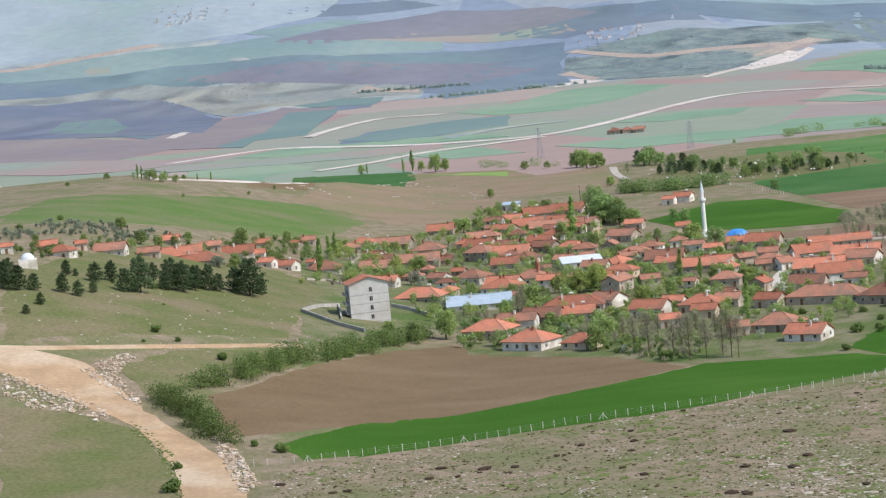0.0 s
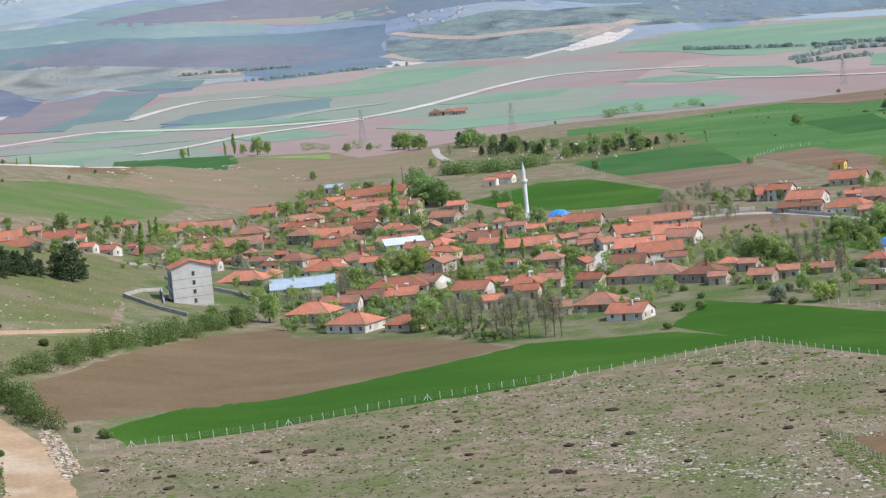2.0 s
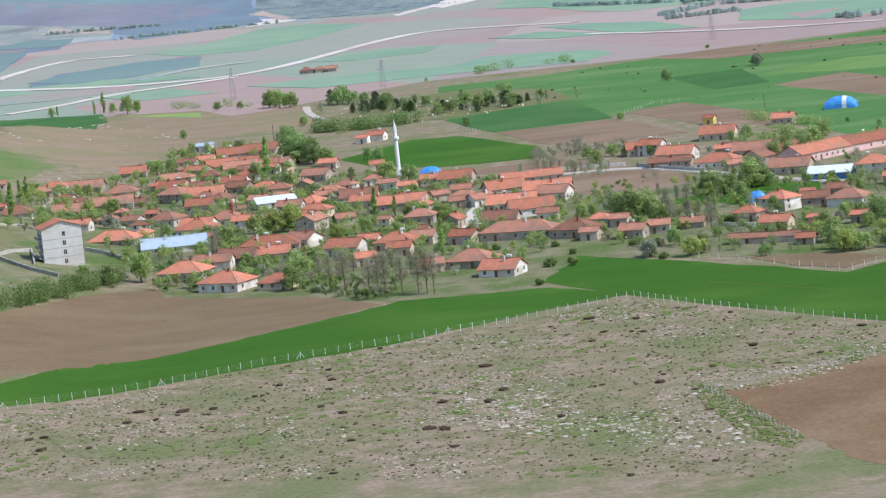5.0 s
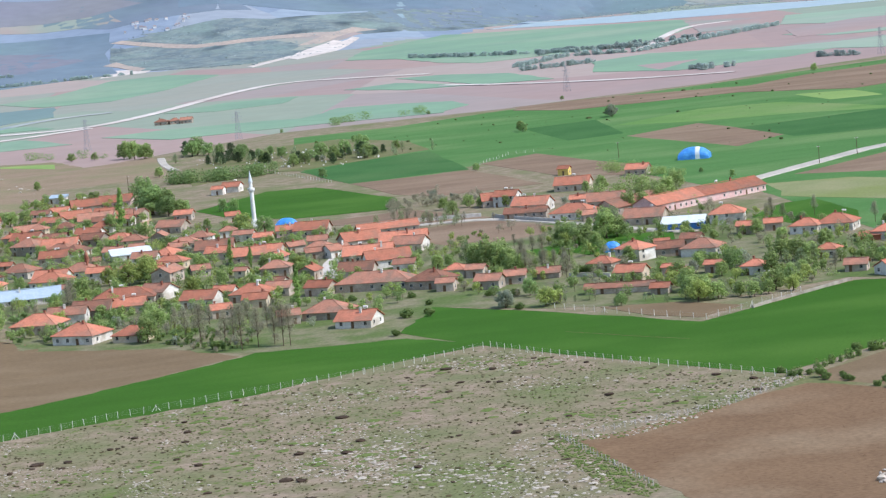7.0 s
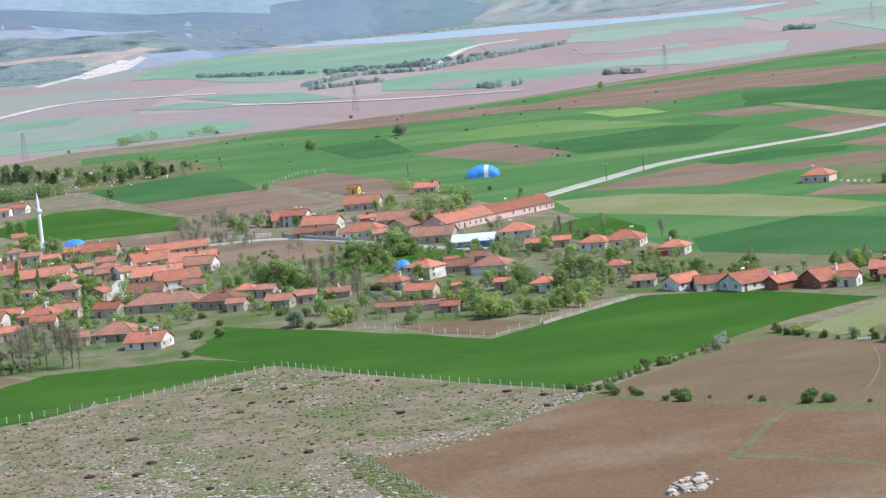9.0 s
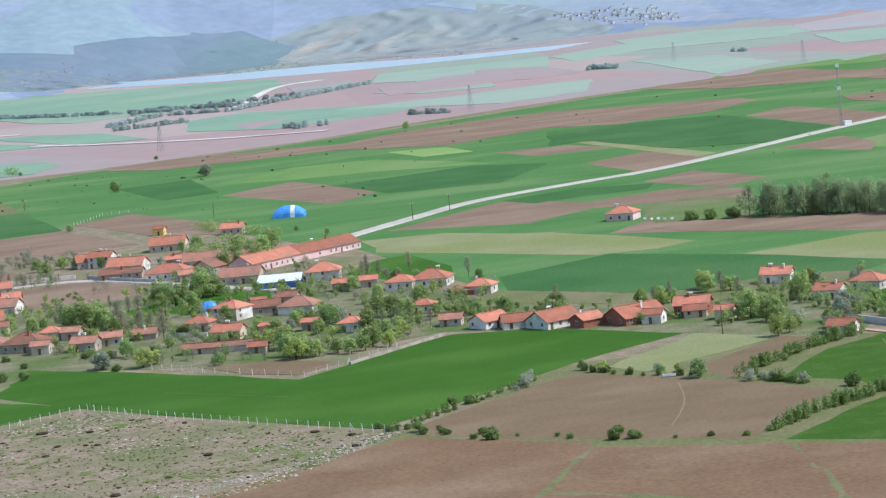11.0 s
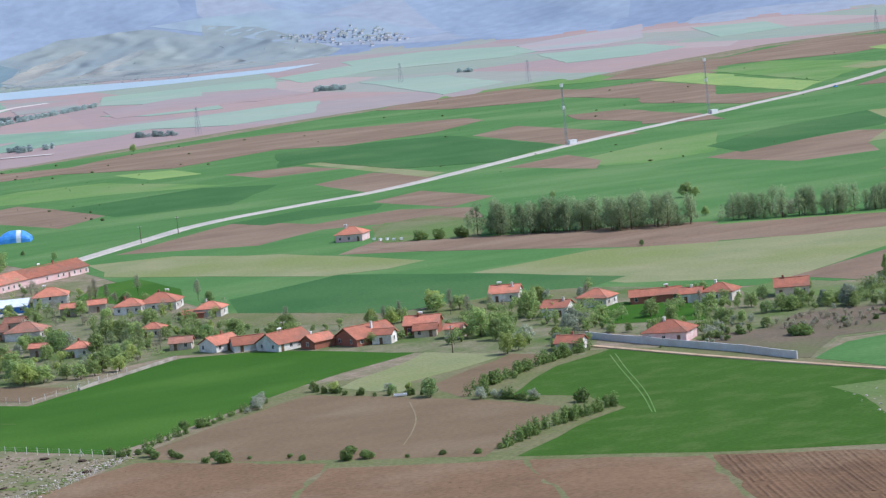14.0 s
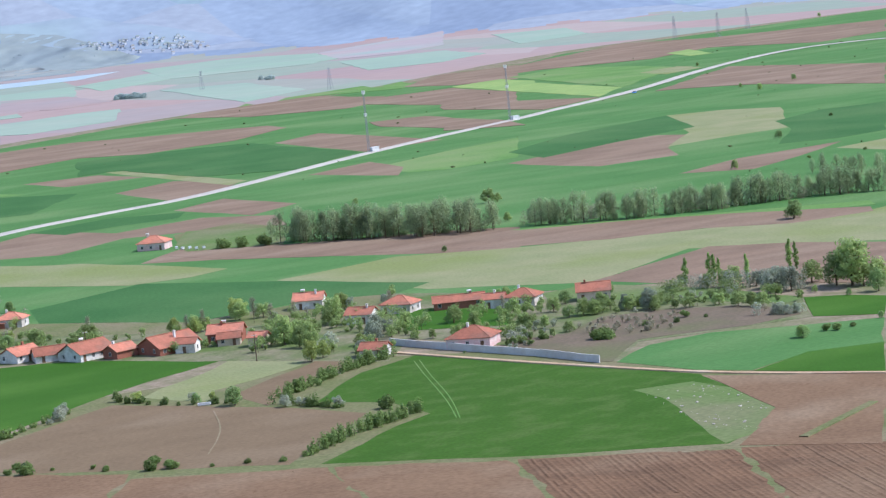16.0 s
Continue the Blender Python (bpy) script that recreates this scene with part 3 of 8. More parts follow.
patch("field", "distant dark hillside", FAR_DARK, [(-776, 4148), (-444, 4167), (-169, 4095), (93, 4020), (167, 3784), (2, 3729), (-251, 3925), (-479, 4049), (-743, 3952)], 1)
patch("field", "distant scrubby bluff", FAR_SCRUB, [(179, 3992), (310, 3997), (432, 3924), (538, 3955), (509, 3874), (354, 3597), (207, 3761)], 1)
patch("field", "distant green field", FAR_GREEN, [(601, 2589), (675, 2644), (757, 2510), (805, 2390), (718, 2295), (602, 2260), (553, 2387)], 1)
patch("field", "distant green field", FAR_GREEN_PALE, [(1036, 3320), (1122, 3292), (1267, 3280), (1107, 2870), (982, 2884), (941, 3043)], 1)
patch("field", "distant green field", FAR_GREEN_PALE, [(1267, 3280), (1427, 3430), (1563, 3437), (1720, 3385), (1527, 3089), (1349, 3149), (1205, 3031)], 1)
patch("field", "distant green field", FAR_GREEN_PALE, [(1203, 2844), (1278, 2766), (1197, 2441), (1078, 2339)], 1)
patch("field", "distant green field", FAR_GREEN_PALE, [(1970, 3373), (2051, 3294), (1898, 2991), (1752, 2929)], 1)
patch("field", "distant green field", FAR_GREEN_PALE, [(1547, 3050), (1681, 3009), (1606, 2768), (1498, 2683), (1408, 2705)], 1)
patch("field", "distant pale green hill behind the lake", FAR_KNOLL, [(1125, 4403), (1321, 4466), (1468, 4397), (1571, 4275), (1605, 4142), (1491, 3853), (1318, 3860), (1220, 4085), (1150, 4250)], 1)
patch("field", "distant hills, tinted blue for haze", FAR_HILL, [(1473, 4408), (1709, 4346), (1886, 4022), (1785, 4034), (1635, 4171), (1576, 4288)], 1)
patch("field", "distant pale bare bank", QUARRY, [(166, 3767), (230, 3734), (209, 3667), (143, 3611)], 2)
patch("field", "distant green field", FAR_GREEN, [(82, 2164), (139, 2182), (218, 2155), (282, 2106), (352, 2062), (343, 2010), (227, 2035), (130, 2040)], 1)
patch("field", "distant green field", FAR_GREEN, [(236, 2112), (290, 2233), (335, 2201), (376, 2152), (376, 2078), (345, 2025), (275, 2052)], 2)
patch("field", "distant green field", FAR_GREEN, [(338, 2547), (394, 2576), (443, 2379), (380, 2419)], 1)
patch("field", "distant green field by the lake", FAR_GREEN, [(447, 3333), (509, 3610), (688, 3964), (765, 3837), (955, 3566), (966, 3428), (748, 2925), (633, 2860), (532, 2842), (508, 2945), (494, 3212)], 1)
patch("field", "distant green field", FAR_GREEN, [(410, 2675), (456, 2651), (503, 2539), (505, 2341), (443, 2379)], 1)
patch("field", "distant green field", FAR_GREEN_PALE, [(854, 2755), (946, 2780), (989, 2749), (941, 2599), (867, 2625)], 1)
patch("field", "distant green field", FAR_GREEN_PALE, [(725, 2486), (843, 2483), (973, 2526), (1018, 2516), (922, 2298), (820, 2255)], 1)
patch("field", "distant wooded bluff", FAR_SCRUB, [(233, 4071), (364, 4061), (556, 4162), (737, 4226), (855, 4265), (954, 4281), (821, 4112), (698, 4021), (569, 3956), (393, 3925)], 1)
patch("field", "distant wooded hill, tinted blue for haze", FAR_DARK, [(607, 4194), (745, 4265), (851, 4250), (949, 4263), (1068, 4489), (1162, 4425), (1157, 4273), (1027, 4148), (847, 4176), (826, 4133), (705, 4057), (623, 4017)], 2)
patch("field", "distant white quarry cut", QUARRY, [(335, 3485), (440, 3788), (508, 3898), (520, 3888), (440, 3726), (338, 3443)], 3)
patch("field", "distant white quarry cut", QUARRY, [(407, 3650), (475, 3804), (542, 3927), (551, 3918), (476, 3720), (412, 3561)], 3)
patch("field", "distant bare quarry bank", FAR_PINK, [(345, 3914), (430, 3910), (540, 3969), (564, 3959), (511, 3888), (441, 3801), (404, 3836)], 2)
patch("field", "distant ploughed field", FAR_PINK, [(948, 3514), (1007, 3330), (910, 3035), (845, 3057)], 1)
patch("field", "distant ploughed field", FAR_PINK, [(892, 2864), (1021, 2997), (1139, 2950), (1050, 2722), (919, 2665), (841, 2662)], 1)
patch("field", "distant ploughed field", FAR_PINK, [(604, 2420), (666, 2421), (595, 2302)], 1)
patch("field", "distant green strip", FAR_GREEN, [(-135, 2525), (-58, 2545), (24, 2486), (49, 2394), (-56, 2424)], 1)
patch("field", "grassy graveyard under trees", GRASS, [(101, 1510), (165, 1611), (209, 1621), (239, 1540), (238, 1452), (195, 1423), (157, 1399), (140, 1418), (97, 1376)], 1)
patch("field", "distant pinkish hillside band", FAR_PINK, [(-209, 4223), (-3, 4344), (196, 4258), (210, 4184), (-5, 4244), (-170, 4141)], 1)
patch("field", "distant pale hillside", FAR_PALE, [(-859, 4669), (-580, 4621), (-422, 4519), (-568, 4494), (-835, 4515)], 1)
patch("field", "distant green hillside band", FAR_TEAL, [(-335, 4337), (-178, 4448), (-120, 4415), (-267, 4298)], 1)
patch("field", "distant dark hillside band", FAR_DARK, [(-2, 4389), (203, 4363), (386, 4294), (419, 4183), (189, 4146), (58, 4293)], 1)
patch("field", "distant dark hillside band", FAR_DARK, [(-523, 4541), (-279, 4582), (-81, 4585), (-3, 4497), (-275, 4471), (-415, 4421)], 1)
patch("field", "distant hazy hillside band", FAR_KNOLL, [(1554, 4356), (1633, 4290), (1695, 4071), (1538, 3933), (1420, 4004)], 1)
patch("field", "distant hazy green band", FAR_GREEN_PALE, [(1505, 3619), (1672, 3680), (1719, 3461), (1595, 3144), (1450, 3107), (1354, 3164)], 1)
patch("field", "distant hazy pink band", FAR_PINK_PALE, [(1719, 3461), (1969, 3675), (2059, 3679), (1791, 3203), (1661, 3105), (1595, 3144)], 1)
patch("field", "distant pink field", FAR_PINK, [(1093, 3091), (1140, 2980), (1089, 2711), (1008, 2674), (979, 2775)], 1)
# Hill patches: their blues and greys are haze put into the colour.
patch("field", "distant hillside with a town, mist tint in its colour", FAR_MIST, [(-871, 4747), (-478, 4603), (-280, 4604), (-181, 4621), (-217, 4479), (-335, 4337), (-426, 4304), (-548, 4296), (-644, 4310), (-799, 4283)], 4)
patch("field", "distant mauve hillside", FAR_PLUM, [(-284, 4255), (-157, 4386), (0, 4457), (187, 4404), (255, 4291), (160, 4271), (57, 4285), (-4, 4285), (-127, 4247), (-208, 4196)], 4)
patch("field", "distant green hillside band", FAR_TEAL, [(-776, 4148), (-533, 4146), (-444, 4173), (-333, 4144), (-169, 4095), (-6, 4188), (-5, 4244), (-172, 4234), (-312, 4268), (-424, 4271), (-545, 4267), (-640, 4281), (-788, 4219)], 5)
patch("field", "distant slope, tinted blue for haze", FAR_BLUE, [(-776, 4148), (-533, 4146), (-444, 4173), (-333, 4144), (-169, 4095), (-6, 4170), (99, 4156), (187, 4117), (182, 4035), (93, 4020), (-8, 4013), (-167, 3972), (-324, 3989), (-480, 4066), (-603, 3995), (-743, 3952)], 5)
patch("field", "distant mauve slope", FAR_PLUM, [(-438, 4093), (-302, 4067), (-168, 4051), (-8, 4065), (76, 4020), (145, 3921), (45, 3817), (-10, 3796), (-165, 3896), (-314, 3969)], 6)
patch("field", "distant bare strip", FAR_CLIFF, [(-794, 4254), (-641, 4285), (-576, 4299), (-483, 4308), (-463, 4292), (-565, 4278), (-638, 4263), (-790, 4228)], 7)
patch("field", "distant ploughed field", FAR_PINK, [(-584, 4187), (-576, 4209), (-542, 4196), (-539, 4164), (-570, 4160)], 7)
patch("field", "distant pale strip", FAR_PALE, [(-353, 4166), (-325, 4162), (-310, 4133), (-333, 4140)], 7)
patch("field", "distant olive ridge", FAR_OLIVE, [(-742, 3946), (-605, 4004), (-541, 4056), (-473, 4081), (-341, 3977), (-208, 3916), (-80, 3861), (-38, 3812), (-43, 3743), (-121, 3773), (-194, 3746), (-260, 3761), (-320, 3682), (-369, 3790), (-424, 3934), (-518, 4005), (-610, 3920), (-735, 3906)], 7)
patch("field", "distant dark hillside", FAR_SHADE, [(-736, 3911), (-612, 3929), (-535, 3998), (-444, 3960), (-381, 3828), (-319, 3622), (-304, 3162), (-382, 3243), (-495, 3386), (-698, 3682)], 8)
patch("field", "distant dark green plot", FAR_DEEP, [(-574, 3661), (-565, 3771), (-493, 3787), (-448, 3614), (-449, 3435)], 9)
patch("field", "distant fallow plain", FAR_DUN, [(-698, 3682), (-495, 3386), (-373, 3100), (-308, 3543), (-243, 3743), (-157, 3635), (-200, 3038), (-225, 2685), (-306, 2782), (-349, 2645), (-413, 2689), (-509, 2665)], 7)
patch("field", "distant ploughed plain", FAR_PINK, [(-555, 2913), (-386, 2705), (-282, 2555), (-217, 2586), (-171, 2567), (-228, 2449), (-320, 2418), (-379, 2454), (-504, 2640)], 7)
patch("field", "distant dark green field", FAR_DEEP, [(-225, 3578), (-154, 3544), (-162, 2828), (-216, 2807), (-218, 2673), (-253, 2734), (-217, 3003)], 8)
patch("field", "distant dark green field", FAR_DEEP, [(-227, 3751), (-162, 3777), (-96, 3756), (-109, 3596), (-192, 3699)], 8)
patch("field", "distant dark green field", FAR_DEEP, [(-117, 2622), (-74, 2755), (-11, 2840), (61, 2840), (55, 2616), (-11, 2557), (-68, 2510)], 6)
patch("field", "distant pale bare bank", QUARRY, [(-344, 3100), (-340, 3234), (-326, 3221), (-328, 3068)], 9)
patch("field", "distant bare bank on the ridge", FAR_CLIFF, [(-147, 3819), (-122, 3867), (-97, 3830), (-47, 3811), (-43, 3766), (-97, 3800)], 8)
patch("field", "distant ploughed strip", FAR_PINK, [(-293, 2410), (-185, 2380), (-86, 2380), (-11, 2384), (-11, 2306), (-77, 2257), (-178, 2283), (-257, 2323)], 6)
patch("field", "distant slope, tinted blue for haze", FAR_BLUE, [(-9, 3941), (93, 4020), (192, 4050), (169, 3964), (174, 3721), (40, 3595), (-11, 3556)], 5)
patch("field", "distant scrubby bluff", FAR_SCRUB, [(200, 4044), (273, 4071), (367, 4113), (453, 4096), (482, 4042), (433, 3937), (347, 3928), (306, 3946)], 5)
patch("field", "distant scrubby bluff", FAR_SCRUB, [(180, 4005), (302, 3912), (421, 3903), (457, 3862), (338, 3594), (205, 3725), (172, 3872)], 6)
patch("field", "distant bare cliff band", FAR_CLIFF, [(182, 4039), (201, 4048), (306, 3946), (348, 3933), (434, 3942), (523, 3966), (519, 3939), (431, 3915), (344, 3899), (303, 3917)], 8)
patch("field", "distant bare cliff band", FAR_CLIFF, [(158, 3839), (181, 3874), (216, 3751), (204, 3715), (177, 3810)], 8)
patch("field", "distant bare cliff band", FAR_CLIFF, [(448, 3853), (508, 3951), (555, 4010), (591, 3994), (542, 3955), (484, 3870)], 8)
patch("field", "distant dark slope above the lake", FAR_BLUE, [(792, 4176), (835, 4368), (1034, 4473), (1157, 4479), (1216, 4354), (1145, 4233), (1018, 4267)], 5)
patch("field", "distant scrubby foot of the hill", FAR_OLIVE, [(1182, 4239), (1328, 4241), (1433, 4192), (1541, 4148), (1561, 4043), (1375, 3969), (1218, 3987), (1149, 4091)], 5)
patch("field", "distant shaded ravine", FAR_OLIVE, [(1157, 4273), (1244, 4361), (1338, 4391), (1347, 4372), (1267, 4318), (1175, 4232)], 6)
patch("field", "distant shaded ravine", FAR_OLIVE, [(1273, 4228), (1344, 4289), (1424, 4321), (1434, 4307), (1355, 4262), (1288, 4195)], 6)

patch("field", "distant slope, tinted blue for haze", FAR_BLUE, [(315, 4316), (562, 4372), (801, 4318), (934, 4314), (782, 4229), (535, 4186), (404, 4222), (305, 4215)], 3)

# ---- shapes ----
def box(bm, x0, x1, y0, y1, z0, z1):
    v = [bm.verts.new(p) for p in ((x0, y0, z0), (x1, y0, z0), (x1, y1, z0), (x0, y1, z0), (x0, y0, z1), (x1, y0, z1), (x1, y1, z1), (x0, y1, z1))]
    for f in ((3, 2, 1, 0), (4, 5, 6, 7), (0, 1, 5, 4), (1, 2, 6, 5), (2, 3, 7, 6), (3, 0, 4, 7)):
        bm.faces.new([v[i] for i in f])


def cone(bm, p, q, r0, r1, n=6):
    """A tapered stick from p to q."""
    p, q = Vector(p), Vector(q)
    turn = (q - p).to_track_quat("Z", "Y")
    rings = []
    for c, r in ((p, r0), (q, r1)):
        rings.append([bm.verts.new(c + turn @ Vector((r * math.cos(6.2832 * i / n), r * math.sin(6.2832 * i / n), 0))) for i in range(n)])
    for i in range(n):
        bm.faces.new((rings[0][i], rings[0][(i + 1) % n], rings[1][(i + 1) % n], rings[1][i]))
    bm.faces.new(rings[1])


# ---- materials of the things ----
def roof_tiles(name, a, b, c):
    """Clay tiles: courses and rows as relief, faded and mossy patches."""
    m = surface(name, a, b, 0.35, 1.6, c, 0.16, rough=0.85, bump=0.0, vary=0.3)
    nt = m.node_tree
    w = nt.nodes.new("ShaderNodeTexWave")
    w.inputs["Scale"].default_value = 1.0
    w.inputs["Distortion"].default_value = 0.6
    bp = nt.nodes.new("ShaderNodeBump")
    bp.inputs["Strength"].default_value, bp.inputs["Distance"].default_value = 0.6, 0.06
    nt.links.new(nt.nodes.new("ShaderNodeTexCoord").outputs["Object"], w.inputs[0])
    nt.links.new(w.outputs["Fac"], bp.inputs["Height"])
    nt.links.new(bp.outputs[0], nt.nodes["Principled BSDF"].inputs["Normal"])
    return m


TILE_NEW = roof_tiles("orange_tiles", (0.47, 0.185, 0.12), (0.38, 0.155, 0.1), (0.33, 0.17, 0.12))
TILE_OLD = roof_tiles("weathered_tiles", (0.37, 0.175, 0.12), (0.29, 0.148, 0.105), (0.225, 0.15, 0.112))
METAL_BLUE = surface("pale_blue_sheet", (0.42, 0.5, 0.57), (0.36, 0.45, 0.54), 0.4, 2, rough=0.4)
METAL_WHITE = surface("white_sheet", (0.72, 0.76, 0.78), (0.6, 0.65, 0.68), 0.4, 2, rough=0.45)
WALLS = {
    "w": surface("white_plaster", (0.74, 0.71, 0.66), (0.62, 0.58, 0.52), 0.5, 2.5, (0.5, 0.45, 0.38), 0.25, vary=0.1),
    "g": surface("mud_plaster", (0.41, 0.34, 0.275), (0.32, 0.265, 0.21), 0.5, 2.5, (0.5, 0.43, 0.36), 0.3, vary=0.25),
    "c": surface("cream_plaster", (0.6, 0.5, 0.37), (0.52, 0.43, 0.32), 0.5, 2.5, vary=0.1),
    "p": surface("pink_plaster", (0.66, 0.44, 0.42), (0.6, 0.4, 0.38), 0.5, 2.5, (0.68, 0.56, 0.52), 0.3),
    "b": surface("red_brick", (0.33, 0.13, 0.085), (0.27, 0.11, 0.075), 0.8, 4.0, vary=0.1),
    "y": surface("yellow_plaster", (0.7, 0.52, 0.16), (0.62, 0.46, 0.14), 0.5, 2.5),
    "u": surface("blue_sheet", (0.06, 0.16, 0.42), (0.08, 0.2, 0.5), 0.5, 2.5),
    "k": surface("grey_block", (0.58, 0.57, 0.55), (0.53, 0.51, 0.49), 0.4, 1.5, (0.5, 0.46, 0.42), 0.15, bump=0, mottle=0.08),
}
ROOFS = {"r": TILE_NEW, "o": TILE_OLD, "m": METAL_BLUE, "h": METAL_WHITE}
WALL_WORDS = {"w": "whitewashed", "g": "mud-plastered", "c": "cream plastered", "p": "pale pink", "b": "red brick", "y": "yellow", "u": "blue sheet-clad", "k": "grey block"}
ROOF_WORDS = {"r": "orange clay tile", "o": "weathered brown tile", "m": "pale blue metal", "h": "white metal"}
GLASS = surface("dark_pane", (0.03, 0.035, 0.04), (0.05, 0.055, 0.06), 0.5, 1.0, rough=0.15, bump=0)
WOOD = surface("worn_wood", (0.13, 0.08, 0.05), (0.2, 0.13, 0.08), 0.8, 3.0)
FRAME = surface("window_paint", (0.6, 0.58, 0.54), (0.5, 0.48, 0.44), 0.8, 3.0)
CONCRETE = surface("concrete", (0.45, 0.43, 0.4), (0.36, 0.34, 0.32), 0.4, 2.0, vary=0.15)
STEEL = surface("galvanised_steel", (0.27, 0.28, 0.3), (0.22, 0.23, 0.25), 0.5, 2.0, rough=0.5)
WHITE = surface("white_paint", (0.8, 0.79, 0.76), (0.7, 0.69, 0.66), 0.5, 2.0)
BARK = surface("bark", (0.13, 0.095, 0.065), (0.09, 0.065, 0.045), 1.5, 6.0)
TARP = surface("blue_tarpaulin", (0.05, 0.24, 0.66), (0.09, 0.33, 0.76), 0.4, 1.2, rough=0.45, bump=0.6)


def leaf_material(name, a, b):
    m = surface(name, a, b, 0.5, 2.0, rough=0.7, bump=0, vary=0.25)
    n, link = m.node_tree.nodes, m.node_tree.links.new
    bsdf, thin, both = n["Principled BSDF"], n.new("ShaderNodeBsdfTranslucent"), n.new("ShaderNodeMixShader")
    link(bsdf.inputs["Base Color"].links[0].from_socket, thin.inputs[0])
    both.inputs[0].default_value = 0.5
    link(bsdf.outputs[0], both.inputs[1])
    link(thin.outputs[0], both.inputs[2])
    link(both.outputs[0], n["Material Output"].inputs[0])
    return m


LEAF = {
    "round": leaf_material("spring_leaves", (0.251, 0.345, 0.112), (0.351, 0.432, 0.170)),
    "dark": leaf_material("dark_leaves", (0.226, 0.337, 0.120), (0.307, 0.413, 0.166)),
    "lime": leaf_material("lime_leaves", (0.330, 0.409, 0.114), (0.409, 0.467, 0.160)),
    "poplar": leaf_material("poplar_leaves", (0.230, 0.359, 0.101), (0.316, 0.431, 0.137)),
    "pine": leaf_material("pine_needles", (0.075, 0.12, 0.055), (0.11, 0.155, 0.078)),
    "bare": leaf_material("twigs_and_buds", (0.287, 0.270, 0.190), (0.356, 0.333, 0.230)),
    "blossom": leaf_material("blossom", (0.46, 0.47, 0.38), (0.33, 0.38, 0.24)),
    "grey": leaf_material("silvery_leaves", (0.381, 0.414, 0.314), (0.302, 0.347, 0.241)),
    # far and misty leaves carry haze in their colour: paler, greyer greens.
    "far": leaf_material("hazed_far_leaves", (0.338, 0.416, 0.390), (0.390, 0.468, 0.429)),
    "misty": leaf_material("hazy_leaves", (0.23, 0.285, 0.135), (0.3, 0.345, 0.185)),
    "belt": leaf_material("belt_leaves", (0.269, 0.340, 0.174), (0.333, 0.402, 0.212)),
    "bush": leaf_material("bush_leaves", (0.14, 0.21, 0.062), (0.205, 0.275, 0.095)),
}


def leaves(bm, rnd, centre, radii, count, size):
    """Small leaf sprays in and on an ellipsoid, facing roughly outwards."""
    count, size = int(count * 2.3), size * 0.65
    for _ in range(count):
        d = Vector((rnd.gauss(0, 1), rnd.gauss(0, 1), rnd.gauss(0, 1))).normalized()
        out = (d + Vector((rnd.gauss(0, 0.4), rnd.gauss(0, 0.4), rnd.gauss(0, 0.4) + 0.25))).normalized()
        d *= rnd.uniform(0.55, 1.08)
        c = Vector((centre[0] + d.x * radii[0], centre[1] + d.y * radii[1], centre[2] + d.z * radii[2]))
        u = out.cross(Vector((rnd.gauss(0, 1), rnd.gauss(0, 1), rnd.gauss(0, 1)))).normalized()
        w = out.cross(u)
        s = size * rnd.uniform(0.6, 1.3)
        p = [c - u * s, c + w * s * 0.6, c + u * s, c - w * s * 0.6]
        bm.faces.new([bm.verts.new(q) for q in p])


TREE_WORDS = {
    "round": ("leafy green tree with a rounded spring crown", "tree"), "dark": ("dark green broad-leaved tree among the houses", "tree"),
    "lime": ("yellow-green tree in fresh spring leaf", "tree"), "poplar": ("tall narrow green poplar", "poplar tree"),
    "pine": ("dark green pine on a grassy slope", "pine tree"), "bare": ("tall thin tree, nearly bare of leaves", "tree"),
    "blossom": ("tree covered in pale white blossom", "blossoming tree"), "grey": ("bushy tree with silvery grey-green leaves", "tree"),
    "bush": ("low rounded green bush", "bush"), "belt": ("tall slender tree in thin spring leaf in a tree belt", "tree"),
}
TREE_MODELS = {}
USED = set()


